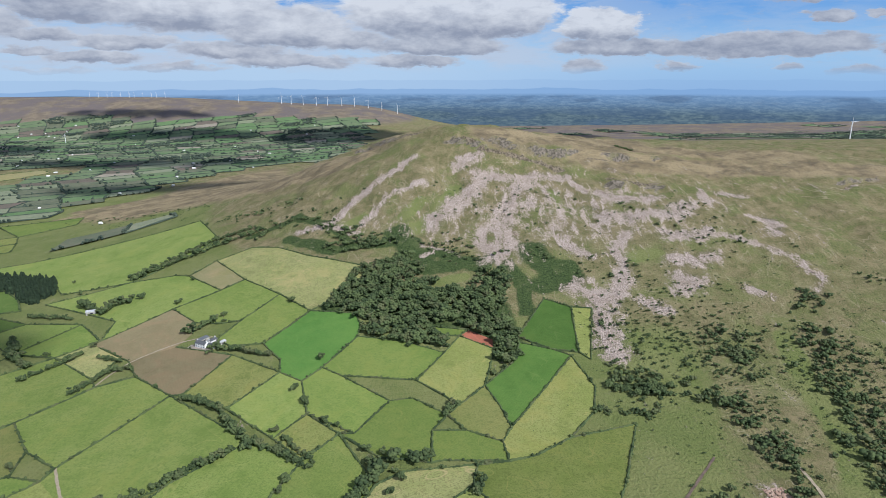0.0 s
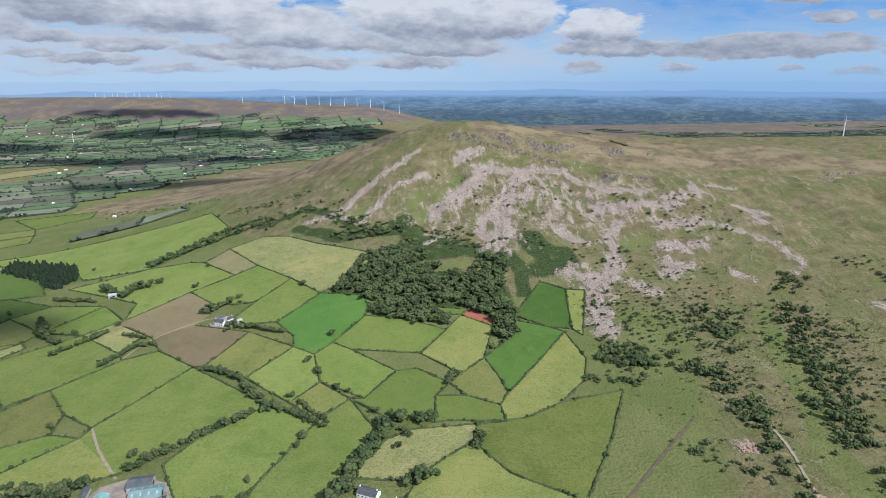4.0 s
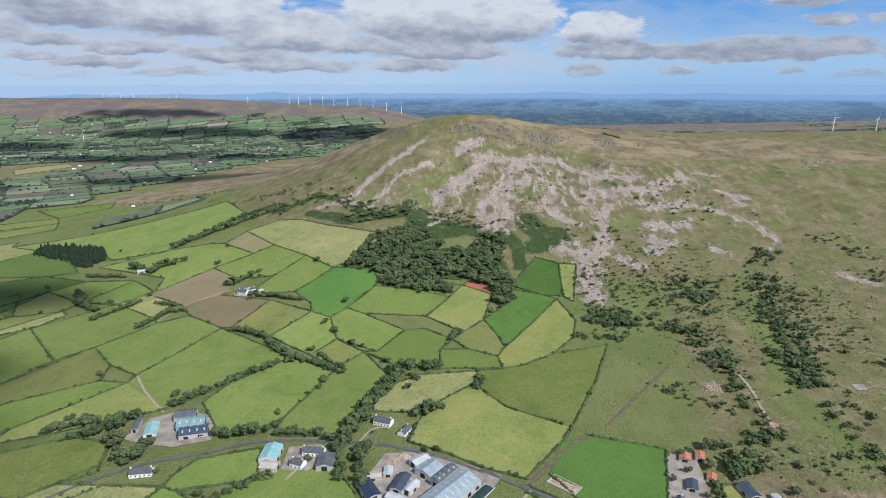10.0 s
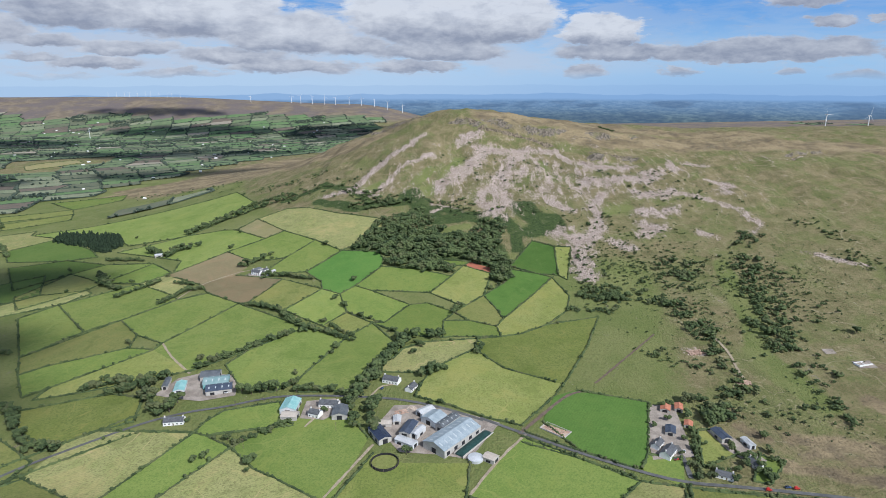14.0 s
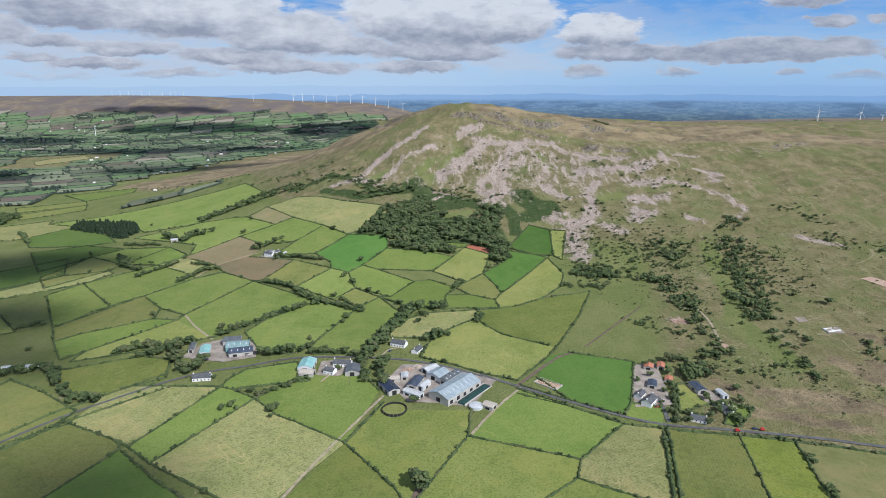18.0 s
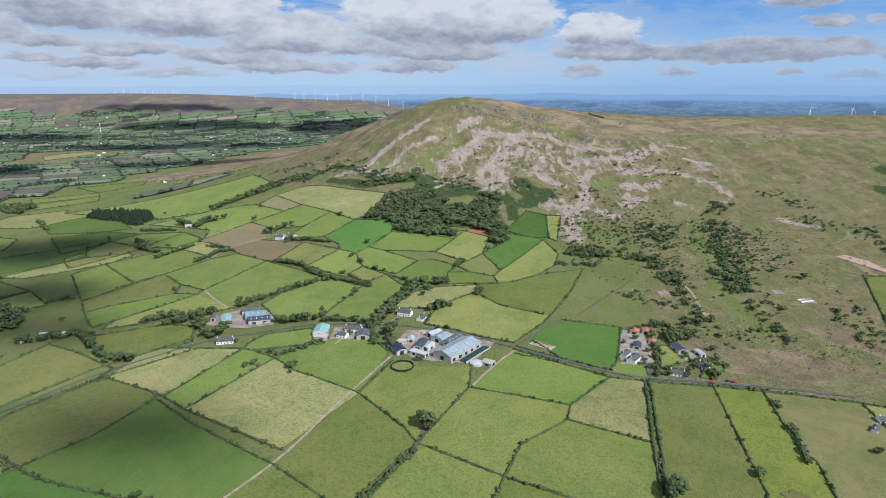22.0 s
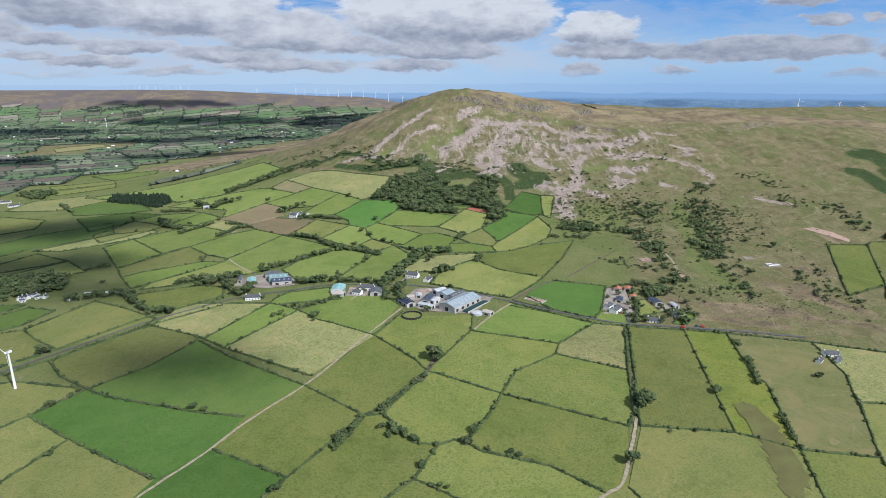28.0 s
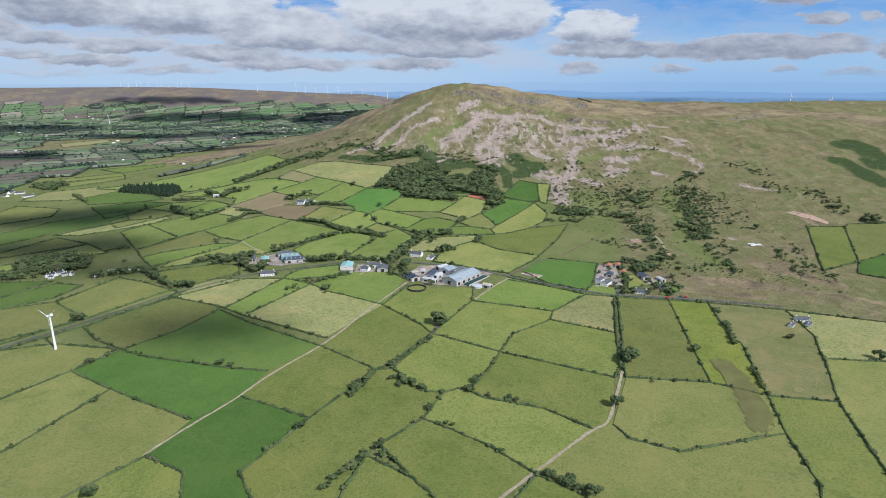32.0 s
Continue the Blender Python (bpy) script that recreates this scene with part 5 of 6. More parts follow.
def patchwork():
    turn = radians(24)
    cu, cv = np.meshgrid(np.arange(-4600, 4600, 118.0), np.arange(-4600, 5200, 72.0))
    cu = cu + 30 * np.sin(cv / 170) + far_rng.normal(0, 13, cu.shape)
    cv = cv + 22 * np.sin(cu / 230) + far_rng.normal(0, 9, cv.shape)
    x, y = cu * math.cos(turn) - cv * math.sin(turn), cu * math.sin(turn) + cv * math.cos(turn)
    x, y = x - 900, y + 1500
    z = base_height(x, y)
    moor_d, _ = along(x, y, HEATH + HEATH[:1])
    moor_d = np.where(inside(x, y, HEATH), 0, moor_d)
    west = x < np.where(y > 1900, -330, np.where(y > 1000, -560, -430))
    ok = (y < 4250) & (y > -100) & west & (z < 100 + 50 * fractal(x, y, 420, 15, 3)) & (moor_d > 45) & ((y > 1000) | (x < -430))
    ok |= (y > 2250) & (y < 4300) & (x > 100) & (z < 75) & (fractal(x, y, 700, 12, 3) > -0.05)
    for poly in FIELDS:
        xs, ys = [c[0] for c in poly], [c[1] for c in poly]
        near = np.flatnonzero(((x > min(xs) - 70) & (x < max(xs) + 70) & (y > min(ys) - 70) & (y < max(ys) + 70) & ok).ravel())
        if len(near):
            px, py = x.ravel()[near], y.ravel()[near]
            d, _ = along(px, py, poly + poly[:1])
            ok.ravel()[near] &= ~(inside(px, py, poly) | (d < 9))
            for cx, cy in poly:            # no cell may cover a field's corner
                ok.ravel()[near] &= np.hypot(px - cx, py - cy) > 30
    verts, faces, slots, hv, hf, n = [], [], [], [], [], 0
    trees = []
    for i in range(x.shape[0] - 1):
        for j in range(x.shape[1] - 1):
            if not (ok[i, j] and ok[i + 1, j] and ok[i, j + 1] and ok[i + 1, j + 1]):
                continue
            c = np.array([(x[i, j], y[i, j]), (x[i, j + 1], y[i, j + 1]), (x[i + 1, j + 1], y[i + 1, j + 1]), (x[i + 1, j], y[i + 1, j])])
            mid = c.mean(0)
            r = far_rng.uniform()
            wooded = float(fractal(mid[0], mid[1], 520, 71, 3))
            if r < 0.04 + 0.9 * max(0.0, wooded - 0.05):          # copse
                for _ in range(34):
                    w = far_rng.dirichlet((1, 1, 1, 1))
                    trees.append((*(w @ c), far_rng.uniform(7, 12)))
            c = mid + (c - mid) * 0.985
            u = np.linspace(0, 1, 4)
            g = (c[0][None, None] * ((1 - u)[:, None, None] * (1 - u)[None, :, None]) + c[1] * ((u)[:, None, None] * (1 - u)[None, :, None]) + c[2] * (u[:, None, None] * u[None, :, None]) + c[3] * ((1 - u)[:, None, None] * u[None, :, None]))
            g = g.reshape(-1, 2)
            verts.append(g)
            k = np.array([[a * 4 + b, (a + 1) * 4 + b, (a + 1) * 4 + b + 1, a * 4 + b + 1] for a in range(3) for b in range(3)])
            faces.append(k + n)
            n += 16
            slots += [int(far_rng.choice(len(TONE_NAMES), p=TONE_ODDS))] * 9
            for a, b in ((c[0], c[1]), (c[1], c[2])):
                if far_rng.uniform() < 0.72:
                    hv.append((a, b))
                m = far_rng.integers(0, 5) if far_rng.uniform() < 0.7 else 9
                for s in far_rng.uniform(0, 1, m):
                    trees.append((*(a + (b - a) * s), far_rng.uniform(4, 9)))
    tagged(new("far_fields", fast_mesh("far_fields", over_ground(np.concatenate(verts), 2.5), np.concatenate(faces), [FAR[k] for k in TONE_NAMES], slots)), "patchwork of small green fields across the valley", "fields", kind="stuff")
    pieces = []
    for a, b in hv:
        m = max(3, int(math.dist(a, b) / 14))
        s = np.linspace(0, 1, m)[:, None]
        c = a + (b - a) * s
        t = (b - a) / np.linalg.norm(b - a)
        w = far_rng.uniform(0.9, 2.6, (m, 1))
        h = far_rng.uniform(1.0, 3.6, m)
        side = np.array([-t[1], t[0]])
        zz = base_height(c[:, 0], c[:, 1]) + 1.5
        ring = np.stack([np.c_[c + side * w, zz], np.c_[c + side * w * 0.6, zz + h], np.c_[c - side * w * 0.6, zz + h], np.c_[c - side * w, zz]], 1).reshape(-1, 3)
        k = np.arange(m - 1)[:, None, None] * 4 + np.arange(3)[None, :, None]
        pieces.append((ring, (k + np.array([0, 1, 5, 4])).reshape(-1, 4)))
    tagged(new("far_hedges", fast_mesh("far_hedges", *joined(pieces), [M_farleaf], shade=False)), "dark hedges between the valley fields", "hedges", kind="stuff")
    t = np.array(trees)
    z = base_height(t[:, 0], t[:, 1]) + 1.5
    cs = np.concatenate([np.c_[t[:, 0] + far_rng.normal(0, 1, len(t)) * t[:, 2] * 0.3, t[:, 1] + far_rng.normal(0, 1, len(t)) * t[:, 2] * 0.3, z + t[:, 2] * k] for k in (0.3, 0.5, 0.7)])
    v, f = clumps(cs, np.tile(t[:, 2] * 0.42, 3), far_rng)
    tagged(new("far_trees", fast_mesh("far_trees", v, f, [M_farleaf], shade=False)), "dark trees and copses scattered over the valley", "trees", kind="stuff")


patchwork()

# unseen fair-weather clouds added high behind and above the walk, to cast shadows on the valley and the western fields
M_cloud = mottled("cloud_vapour", (0.78, 0.78, 0.78), (0.84, 0.84, 0.84), 0.004, 0.02, 1.0, 0.0)
CLOUD_BASE = 3000.0


def cumulus(x, y, long, wide, seed):
    """A flat-based cumulus out of view, set sunward so its shadow falls on the place (x, y) on the ground."""
    r = np.random.default_rng(seed)
    n = 80
    a, q = r.uniform(0, 2 * math.pi, n), np.sqrt(r.uniform(0, 1, n))
    size = 0.60 * wide * (1.15 - 0.55 * q) * r.uniform(0.7, 1.3, n)
    p = np.c_[np.cos(a) * q * long, np.sin(a) * q * wide, size * 0.35]
    v, f = clumps(p, size, r, 0.7)
    ob = new("shadow_cloud", fast_mesh("shadow_cloud", v, f, [M_cloud]))
    back = CLOUD_BASE / sun_way.z
    ob.location = (x + sun_way.x * back, y + sun_way.y * back, CLOUD_BASE)
    return tagged(ob, "unseen white cumulus cloud added overhead to cast a shadow", "cloud", "clouds", "structure")


for k, spot in enumerate(((-720, 690, 210, 70), (-600, 450, 150, 52), (-470, 330, 80, 26), (-265, 118, 85, 30), (-1250, 2450, 620, 95), (-1500, 3450, 480, 120), (-480, 3350, 420, 190),
                          (-900, 1880, 330, 70), (-1750, 1750, 480, 85), (-2300, 2900, 480, 150), (350, 3300, 480, 200), (-1950, 3950, 480, 90))):
    cumulus(*spot, 900 + k)

# white farmhouses dotted over the valley
pieces = []
for k in range(64):
    x, y = far_rng.uniform(-2600, -500), far_rng.uniform(1350, 3700)
    if inside(x, y, HEATH) or x > -330 - 0.12 * (y - 1300):
        continue
    l, w, h = far_rng.uniform(3, 6.5), far_rng.uniform(2.0, 3.2), far_rng.uniform(2.5, 3.5)
    z, a = float(base_height(x, y)) + 2.0, far_rng.uniform(0, math.pi)
    v = np.array([(-l, -w, 0), (l, -w, 0), (l, w, 0), (-l, w, 0), (-l, -w, h), (l, -w, h), (l, w, h), (-l, w, h), (-l, 0, h + w * 0.7), (l, 0, h + w * 0.7)])
    v = np.c_[v[:, 0] * math.cos(a) - v[:, 1] * math.sin(a) + x, v[:, 0] * math.sin(a) + v[:, 1] * math.cos(a) + y, v[:, 2] + z]
    pieces.append((v, np.array([(0, 1, 5, 4), (2, 3, 7, 6), (1, 2, 6, 5), (3, 0, 4, 7), (4, 5, 9, 8), (6, 7, 8, 9), (5, 6, 9, 9), (7, 4, 8, 8)])))
M_limewash = mottled("limewash", (0.62, 0.61, 0.58), (0.74, 0.73, 0.71), 0.2, 1.0, 0.9, 0.1)
v, f = joined(pieces)
far_house_mesh = bpy.data.meshes.new("far_houses")
far_house_mesh.from_pydata(v.tolist(), [], [tuple(dict.fromkeys(q)) for q in f.tolist()])
far_house_mesh.materials.append(M_limewash)
tagged(new("far_houses", far_house_mesh), "white farmhouses dotted over the valley", "houses", kind="stuff")

# boulders lying on the scree
rock_rng = np.random.default_rng(31)
rc, rs = [], []
for kind, half, line in COVER:
    if kind == "scree":
        c = spaced(line, 1.0)
        n = int(len(c) * half * 0.10)
        p = c[rock_rng.integers(0, len(c), n)] + rock_rng.normal(0, half * 0.6, (n, 2))
        rc.append(p)
        rs.append(rock_rng.pareto(3.0, n) * 0.4 + 0.4)
rc, rs = np.concatenate(rc), np.minimum(np.concatenate(rs), 2.2)
v, f = clumps(np.c_[rc, height(rc[:, 0], rc[:, 1]) + rs * 0.15], rs, rock_rng, 0.75)
tagged(new("boulders", fast_mesh("boulders", v, f, [M_rock], shade=False)), "loose pinkish grey boulders strewn over the scree", "boulders", kind="stuff")


# ---- farms, houses and what stands about them ----


def sheet_roof(name, a, b, rough=0.5, metal=0.0, ribs=2.0):
    """Corrugated sheet with weathering along the slope."""
    m, g, bsdf, p = material(name, rough, 0.4)
    local = g.n("ShaderNodeTexCoord").outputs["Object"]
    wave = g.n("ShaderNodeTexWave", {"bands_direction": "X"}, Vector=local, Scale=ribs).outputs[1]
    f = g.math("ADD", g.math("MULTIPLY", g.noise(local, 0.18), 0.6), g.math("MULTIPLY", g.noise(local, 1.4), 0.4))
    g.put(bsdf.inputs["Base Color"], g.mix(g.ramp(f, 0.36, 0.64), a, b))
    bsdf.inputs["Metallic"].default_value = metal
    relief(g, bsdf, wave, 0.5, 0.08)
    return m


WALLS = {"block": mottled("concrete_block", (0.36, 0.34, 0.31), (0.48, 0.455, 0.42), 0.15, 1.5, 0.9, 0.2), "white": mottled("white_render", (0.74, 0.73, 0.70), (0.82, 0.81, 0.79), 0.2, 2.0, 0.85, 0.1),
         "tin_pale": sheet_roof("pale_cladding", (0.52, 0.54, 0.55), (0.62, 0.63, 0.64)), "tin_teal": sheet_roof("teal_cladding", (0.16, 0.36, 0.36), (0.22, 0.42, 0.42))}
ROOFS = {"tin_blue": sheet_roof("blue_grey_sheet", (0.24, 0.29, 0.32), (0.36, 0.41, 0.44)), "tin_pale": sheet_roof("pale_sheet", (0.40, 0.41, 0.42), (0.56, 0.56, 0.56)),
         "tin_dark": sheet_roof("dark_sheet", (0.085, 0.095, 0.105), (0.14, 0.15, 0.16)), "tin_navy": sheet_roof("navy_sheet", (0.040, 0.055, 0.085), (0.075, 0.09, 0.125)),
         "tin_teal": sheet_roof("turquoise_sheet", (0.20, 0.41, 0.40), (0.33, 0.52, 0.50)), "tin_green": sheet_roof("grey_green_sheet", (0.17, 0.27, 0.27), (0.25, 0.34, 0.34)),
         "tin_rust": sheet_roof("weathered_sheet", (0.42, 0.36, 0.30), (0.52, 0.46, 0.40)), "slate": mottled("slate", (0.065, 0.068, 0.075), (0.125, 0.128, 0.135), 0.6, 4.0, 0.6, 0.4),
         "tile_red": mottled("red_tile", (0.36, 0.13, 0.08), (0.48, 0.21, 0.13), 0.6, 4.0, 0.8, 0.4), "solar": mottled("solar_glass", (0.016, 0.026, 0.055), (0.028, 0.04, 0.075), 0.4, 2.0, 0.22, 0.0, spec=0.6)}
M_dark = mottled("dark_opening", (0.02, 0.02, 0.022), (0.035, 0.035, 0.04), 0.5, 3.0, 0.7, 0.0)
M_glass = mottled("window_glass", (0.03, 0.04, 0.05), (0.05, 0.06, 0.075), 0.5, 2.0, 0.1, 0.0, spec=0.6)
M_lightroof = mottled("clear_sheet", (0.42, 0.46, 0.47), (0.52, 0.55, 0.55), 0.4, 2.0, 0.4, 0.1)
M_steel = mottled("white_steel", (0.76, 0.77, 0.78), (0.82, 0.83, 0.84), 0.1, 0.6, 0.45, 0.0, spec=0.4)
M_pale = mottled("galvanised", (0.55, 0.56, 0.57), (0.66, 0.67, 0.68), 0.3, 1.5, 0.45, 0.1, metal=0.3)
M_tarp = mottled("silage_sheet", (0.012, 0.035, 0.032), (0.03, 0.07, 0.06), 0.3, 1.2, 0.5, 0.4)
M_rubber = mottled("rubber", (0.02, 0.02, 0.02), (0.035, 0.035, 0.035), 0.5, 3.0, 0.8, 0.2)
M_timber = mottled("weathered_timber", (0.13, 0.10, 0.075), (0.20, 0.16, 0.125), 0.8, 5.0, 0.9, 0.4)
CUBE_F = np.array([(0, 3, 2, 1), (4, 5, 6, 7), (0, 1, 5, 4), (1, 2, 6, 5), (2, 3, 7, 6), (3, 0, 4, 7)])


def block(x0, x1, y0, y1, z0, z1):
    return np.array([(x0, y0, z0), (x1, y0, z0), (x1, y1, z0), (x0, y1, z0), (x0, y0, z1), (x1, y0, z1), (x1, y1, z1), (x0, y1, z1)], float), CUBE_F


def gable_walls(l, w, h, rise):
    """Four walls with pointed gables, as one shell 0.3 m thick at the foot."""
    v = [(-l, -w, -1.5), (l, -w, -1.5), (l, w, -1.5), (-l, w, -1.5), (-l, -w, h), (l, -w, h), (l, w, h), (-l, w, h), (-l, 0, h + rise), (l, 0, h + rise)]
    f = [(0, 1, 5, 4), (2, 3, 7, 6), (1, 2, 6, 5), (3, 0, 4, 7), (5, 6, 9), (7, 4, 8)]
    me = bpy.data.meshes.new("wall")
    me.from_pydata(v, [], f)
    return me


def slope(l, w, h, rise, side, over=0.35, thick=0.18, eave=0.3):
    """One pitch of a roof."""
    k = (w + eave) / w
    top, low = (0.0, h + rise + 0.12), (side * w * k, h + rise - rise * k + 0.12)
    v = []
    for x in (-l - over, l + over):
        v += [(x, top[0], top[1]), (x, low[0], low[1]), (x, low[0], low[1] - thick), (x, top[0], top[1] - thick)]
    f = [(0, 1, 5, 4), (1, 2, 6, 5), (2, 3, 7, 6), (3, 0, 4, 7), (0, 3, 2, 1), (4, 5, 6, 7)]
    if side < 0:
        f = [tuple(reversed(q)) for q in f]
    return np.array(v, float), np.array(f)


def put(root, x, y, turn):
    root.matrix_basis = pose(x, y, ground_z(x, y), 0, 0, turn)
    return root


def wallpart(root, l, w, h, rise, mat):
    me = gable_walls(l, w, h, rise)
    me.materials.append(mat)
    return part("wall", me, root)


def shed(name, label, place, turn, length, width, h, wall, roof):
    root = put(tagged(new(name), label, "farm building" if name in ("barn", "shed", "stable") else name, "farm buildings"), *place, turn)
    l, w = length / 2, width / 2
    rise = w * 0.32
    wallpart(root, l, w, h, rise, WALLS[wall])
    for side in (-1, 1):
        s = part("roof_slope", fast_mesh("roof_slope", *slope(l, w, h, rise, side), [ROOFS[roof]], shade=False), root)
        if length > 20 and roof in ("tin_blue", "tin_green", "tin_navy", "tin_dark"):
            n = int(length / 5.5)
            for k in range(n):
                x = -l + (k + 0.5) * length / n
                y0, y1 = side * w * 0.28, side * w * 0.62
                z0, z1 = h + rise * 0.72 + 0.14, h + rise * 0.38 + 0.14
                v = np.array([(x - 0.5, y0, z0), (x + 0.5, y0, z0), (x + 0.5, y1, z1), (x - 0.5, y1, z1), (x - 0.5, y0, z0 + 0.05), (x + 0.5, y0, z0 + 0.05), (x + 0.5, y1, z1 + 0.05), (x - 0.5, y1, z1 + 0.05)])
                part("rooflight", fast_mesh("rooflight", v, CUBE_F, [M_lightroof], shade=False), s)
    if roof == "solar":
        for side in (-1, 1):
            for k in range(int(length / 2)):
                for q in (0.25, 0.62):
                    x = -l + 1 + k * 2.0
                    y0, y1 = side * w * (q - 0.16), side * w * (q + 0.17)
                    z0, z1 = h + rise * (1 - abs(y0) / w) + 0.2, h + rise * (1 - abs(y1) / w) + 0.2
                    v = np.array([(x - 0.9, y0, z0), (x + 0.9, y0, z0), (x + 0.9, y1, z1), (x - 0.9, y1, z1), (x - 0.9, y0, z0 + 0.06), (x + 0.9, y0, z0 + 0.06), (x + 0.9, y1, z1 + 0.06), (x - 0.9, y1, z1 + 0.06)])
                    part("panel", fast_mesh("panel", v, CUBE_F, [ROOFS["solar"]], shade=False), root)
    part("ridge_cap", fast_mesh("ridge_cap", *block(-l - 0.3, l + 0.3, -0.25, 0.25, h + rise + 0.08, h + rise + 0.2), [ROOFS[roof]], shade=False), root)
    dw = min(2.2, w * 0.5)
    for end in (-1, 1):
        part("door", fast_mesh("door", *block(end * l - 0.06, end * l + 0.06, -dw, dw, -0.2, min(h - 0.4, 4.2)), [M_dark], shade=False), root, "dark sliding door")
    # dark panels on the closed wall stand for the shade inside open bays
    for k in range(max(1, int(length / 9))):
        x = -l + (k + 0.5) * length / max(1, int(length / 9))
        part("bay_opening", fast_mesh("bay_opening", *block(x - 2.0, x + 2.0, -w - 0.05, -w + 0.05, 0.2, h * 0.62), [M_dark], shade=False), root, "dark panel for a shaded open bay")
    return root


def house(name, label, place, turn, length, width, h, wall, roof):
    root = put(tagged(new(name), label, "house", "houses"), *place, turn)
    width = min(width, length * 0.75, 9.0)
    l, w = length / 2, width / 2
    rise = w * 0.62
    wallpart(root, l, w, h, rise, WALLS[wall])
    for side in (-1, 1):
        part("roof_slope", fast_mesh("roof_slope", *slope(l, w, h, rise, side, 0.2), [ROOFS[roof]], shade=False), root)
    for k, x in enumerate((-l + 0.8, l - 0.8)):
        c = part("chimney", fast_mesh("chimney", *block(x - 0.5, x + 0.5, -0.4, 0.4, h + rise - 0.8, h + rise + 1.3), [WALLS["white"]], shade=False), root)
        part("chimney_pot", fast_mesh("chimney_pot", *block(x - 0.15, x + 0.15, -0.15, 0.15, h + rise + 1.3, h + rise + 1.75), [ROOFS["tile_red"]], shade=False), c)
    rows = 2 if h > 4.4 else 1
    n = max(2, int(length / 3.2))
    for side in (-1, 1):
        for r in range(rows):
            for k in range(n):
                x = -l + (k + 0.5) * length / n
                if r == 0 and k == n // 2:
                    part("door", fast_mesh("door", *block(x - 0.5, x + 0.5, side * w - 0.06, side * w + 0.06, -0.1, 2.05), [M_timber], shade=False), root)
                else:
                    z = 0.95 + r * 2.4
                    win = part("window", fast_mesh("window", *block(x - 0.6, x + 0.6, side * w - 0.04, side * w + 0.04, z, z + 1.2), [M_glass], shade=False), root)
                    part("sill", fast_mesh("sill", *block(x - 0.7, x + 0.7, side * w - 0.12, side * w + 0.12, z - 0.12, z - 0.02), [WALLS["white"]], shade=False), win)
    return root


def caravan(place, turn):
    root = put(tagged(new("caravan"), "white static caravan parked beside trees", "caravan", "caravans"), *place, turn)
    part("body", fast_mesh("body", *block(-5, 5, -1.6, 1.6, 0.5, 2.9), [M_steel], shade=False), root)
    part("roof", fast_mesh("roof", *slope(5, 1.6, 2.9, 0.35, 1, 0.1, 0.08, 0.1), [M_pale], shade=False), root)
    part("roof", fast_mesh("roof", *slope(5, 1.6, 2.9, 0.35, -1, 0.1, 0.08, 0.1), [M_pale], shade=False), root)
    for k in range(4):
        part("window", fast_mesh("window", *block(-4 + k * 2.4, -2.8 + k * 2.4, -1.65, -1.58, 1.4, 2.3), [M_glass], shade=False), root)
    part("skirt", fast_mesh("skirt", *block(-4.9, 4.9, -1.5, 1.5, -0.3, 0.5), [M_dark], shade=False), root)
    return root


# farms and houses: place, turn, length, width, eaves
shed("barn", "long cattle barn with pale blue corrugated roof", (0.7, 248.4), 50, 47.3, 22.8, 6.0, "block", "tin_blue")
shed("barn", "dark grey roofed barn beside the cattle barn", (-3.0, 267.8), 52, 23.4, 8.7, 6.5, "block", "tin_dark")
shed("barn", "pale blue round shouldered farm shed", (-15.0, 276.1), 52, 16.3, 16.1, 5.0, "tin_pale", "tin_blue")
shed("barn", "light grey tin roofed farm shed", (-22.9, 288.0), 40, 15.1, 9.1, 4.5, "tin_pale", "tin_pale")
shed("barn", "farm shed roofed with dark blue solar panels", (-60.1, 253.8), -60, 22.6, 11.3, 4.5, "block", "solar")
shed("barn", "farm shed with dark navy tin roof", (-36.1, 260.4), 71, 20.0, 9.7, 5.0, "block", "tin_navy")
shed("barn", "small farm shed with whitish tin roof", (-27.9, 256.4), 60, 14.3, 6.3, 4.5, "tin_pale", "tin_pale")
shed("barn", "long low shed with pale grey roof", (-37.1, 242.8), -32, 18.0, 7.8, 4.0, "tin_pale", "tin_pale")
shed("barn", "low yard shed with weathered pale roof", (-58.9, 270.5), 7, 14.5, 7.1, 3.5, "block", "tin_rust")
shed("barn", "small lean yard shed with pale roof", (-47.2, 276.3), -89, 10.7, 6.7, 3.0, "block", "tin_pale")
shed("barn", "small red brown roofed shed by the tank", (30.5, 221.3), -33, 10.3, 8.6, 3.5, "block", "tin_rust")
house("bungalow", "white bungalow with dark slate roof", (-57.7, 345.9), -21, 16.3, 10.8, 4.0, "white", "slate")
house("farmhouse", "white farmhouse with dark roof among trees", (-37.9, 331.5), 64, 12.3, 7.4, 3.0, "white", "slate")
shed("barn", "farm shed with bright turquoise tin roof", (-145.9, 300.1), 88, 20.3, 14.4, 5.0, "tin_pale", "tin_teal")
shed("barn", "plain concrete farm shed with buff roof", (-142.7, 284.4), -5, 14.1, 9.9, 4.0, "block", "tin_rust")
house("cottage", "white cottage with grey slate roof", (-120.7, 287.5), -22, 10.7, 9.8, 4.0, "white", "slate")
house("cottage", "long low white outbuilding with dark roof", (-111.2, 303.7), -7, 17.9, 8.8, 3.5, "white", "slate")
shed("barn", "steep dark roofed stone barn", (-98.5, 288.3), -88, 17.0, 13.3, 4.5, "block", "tin_dark")
shed("barn", "dark grey roofed shed in the lower yard", (-241.6, 361.9), 11, 18.4, 14.4, 5.0, "block", "tin_dark")
shed("barn", "large shed with grey green tin roof", (-231.1, 348.4), 14, 23.5, 17.0, 5.0, "tin_teal", "tin_green")
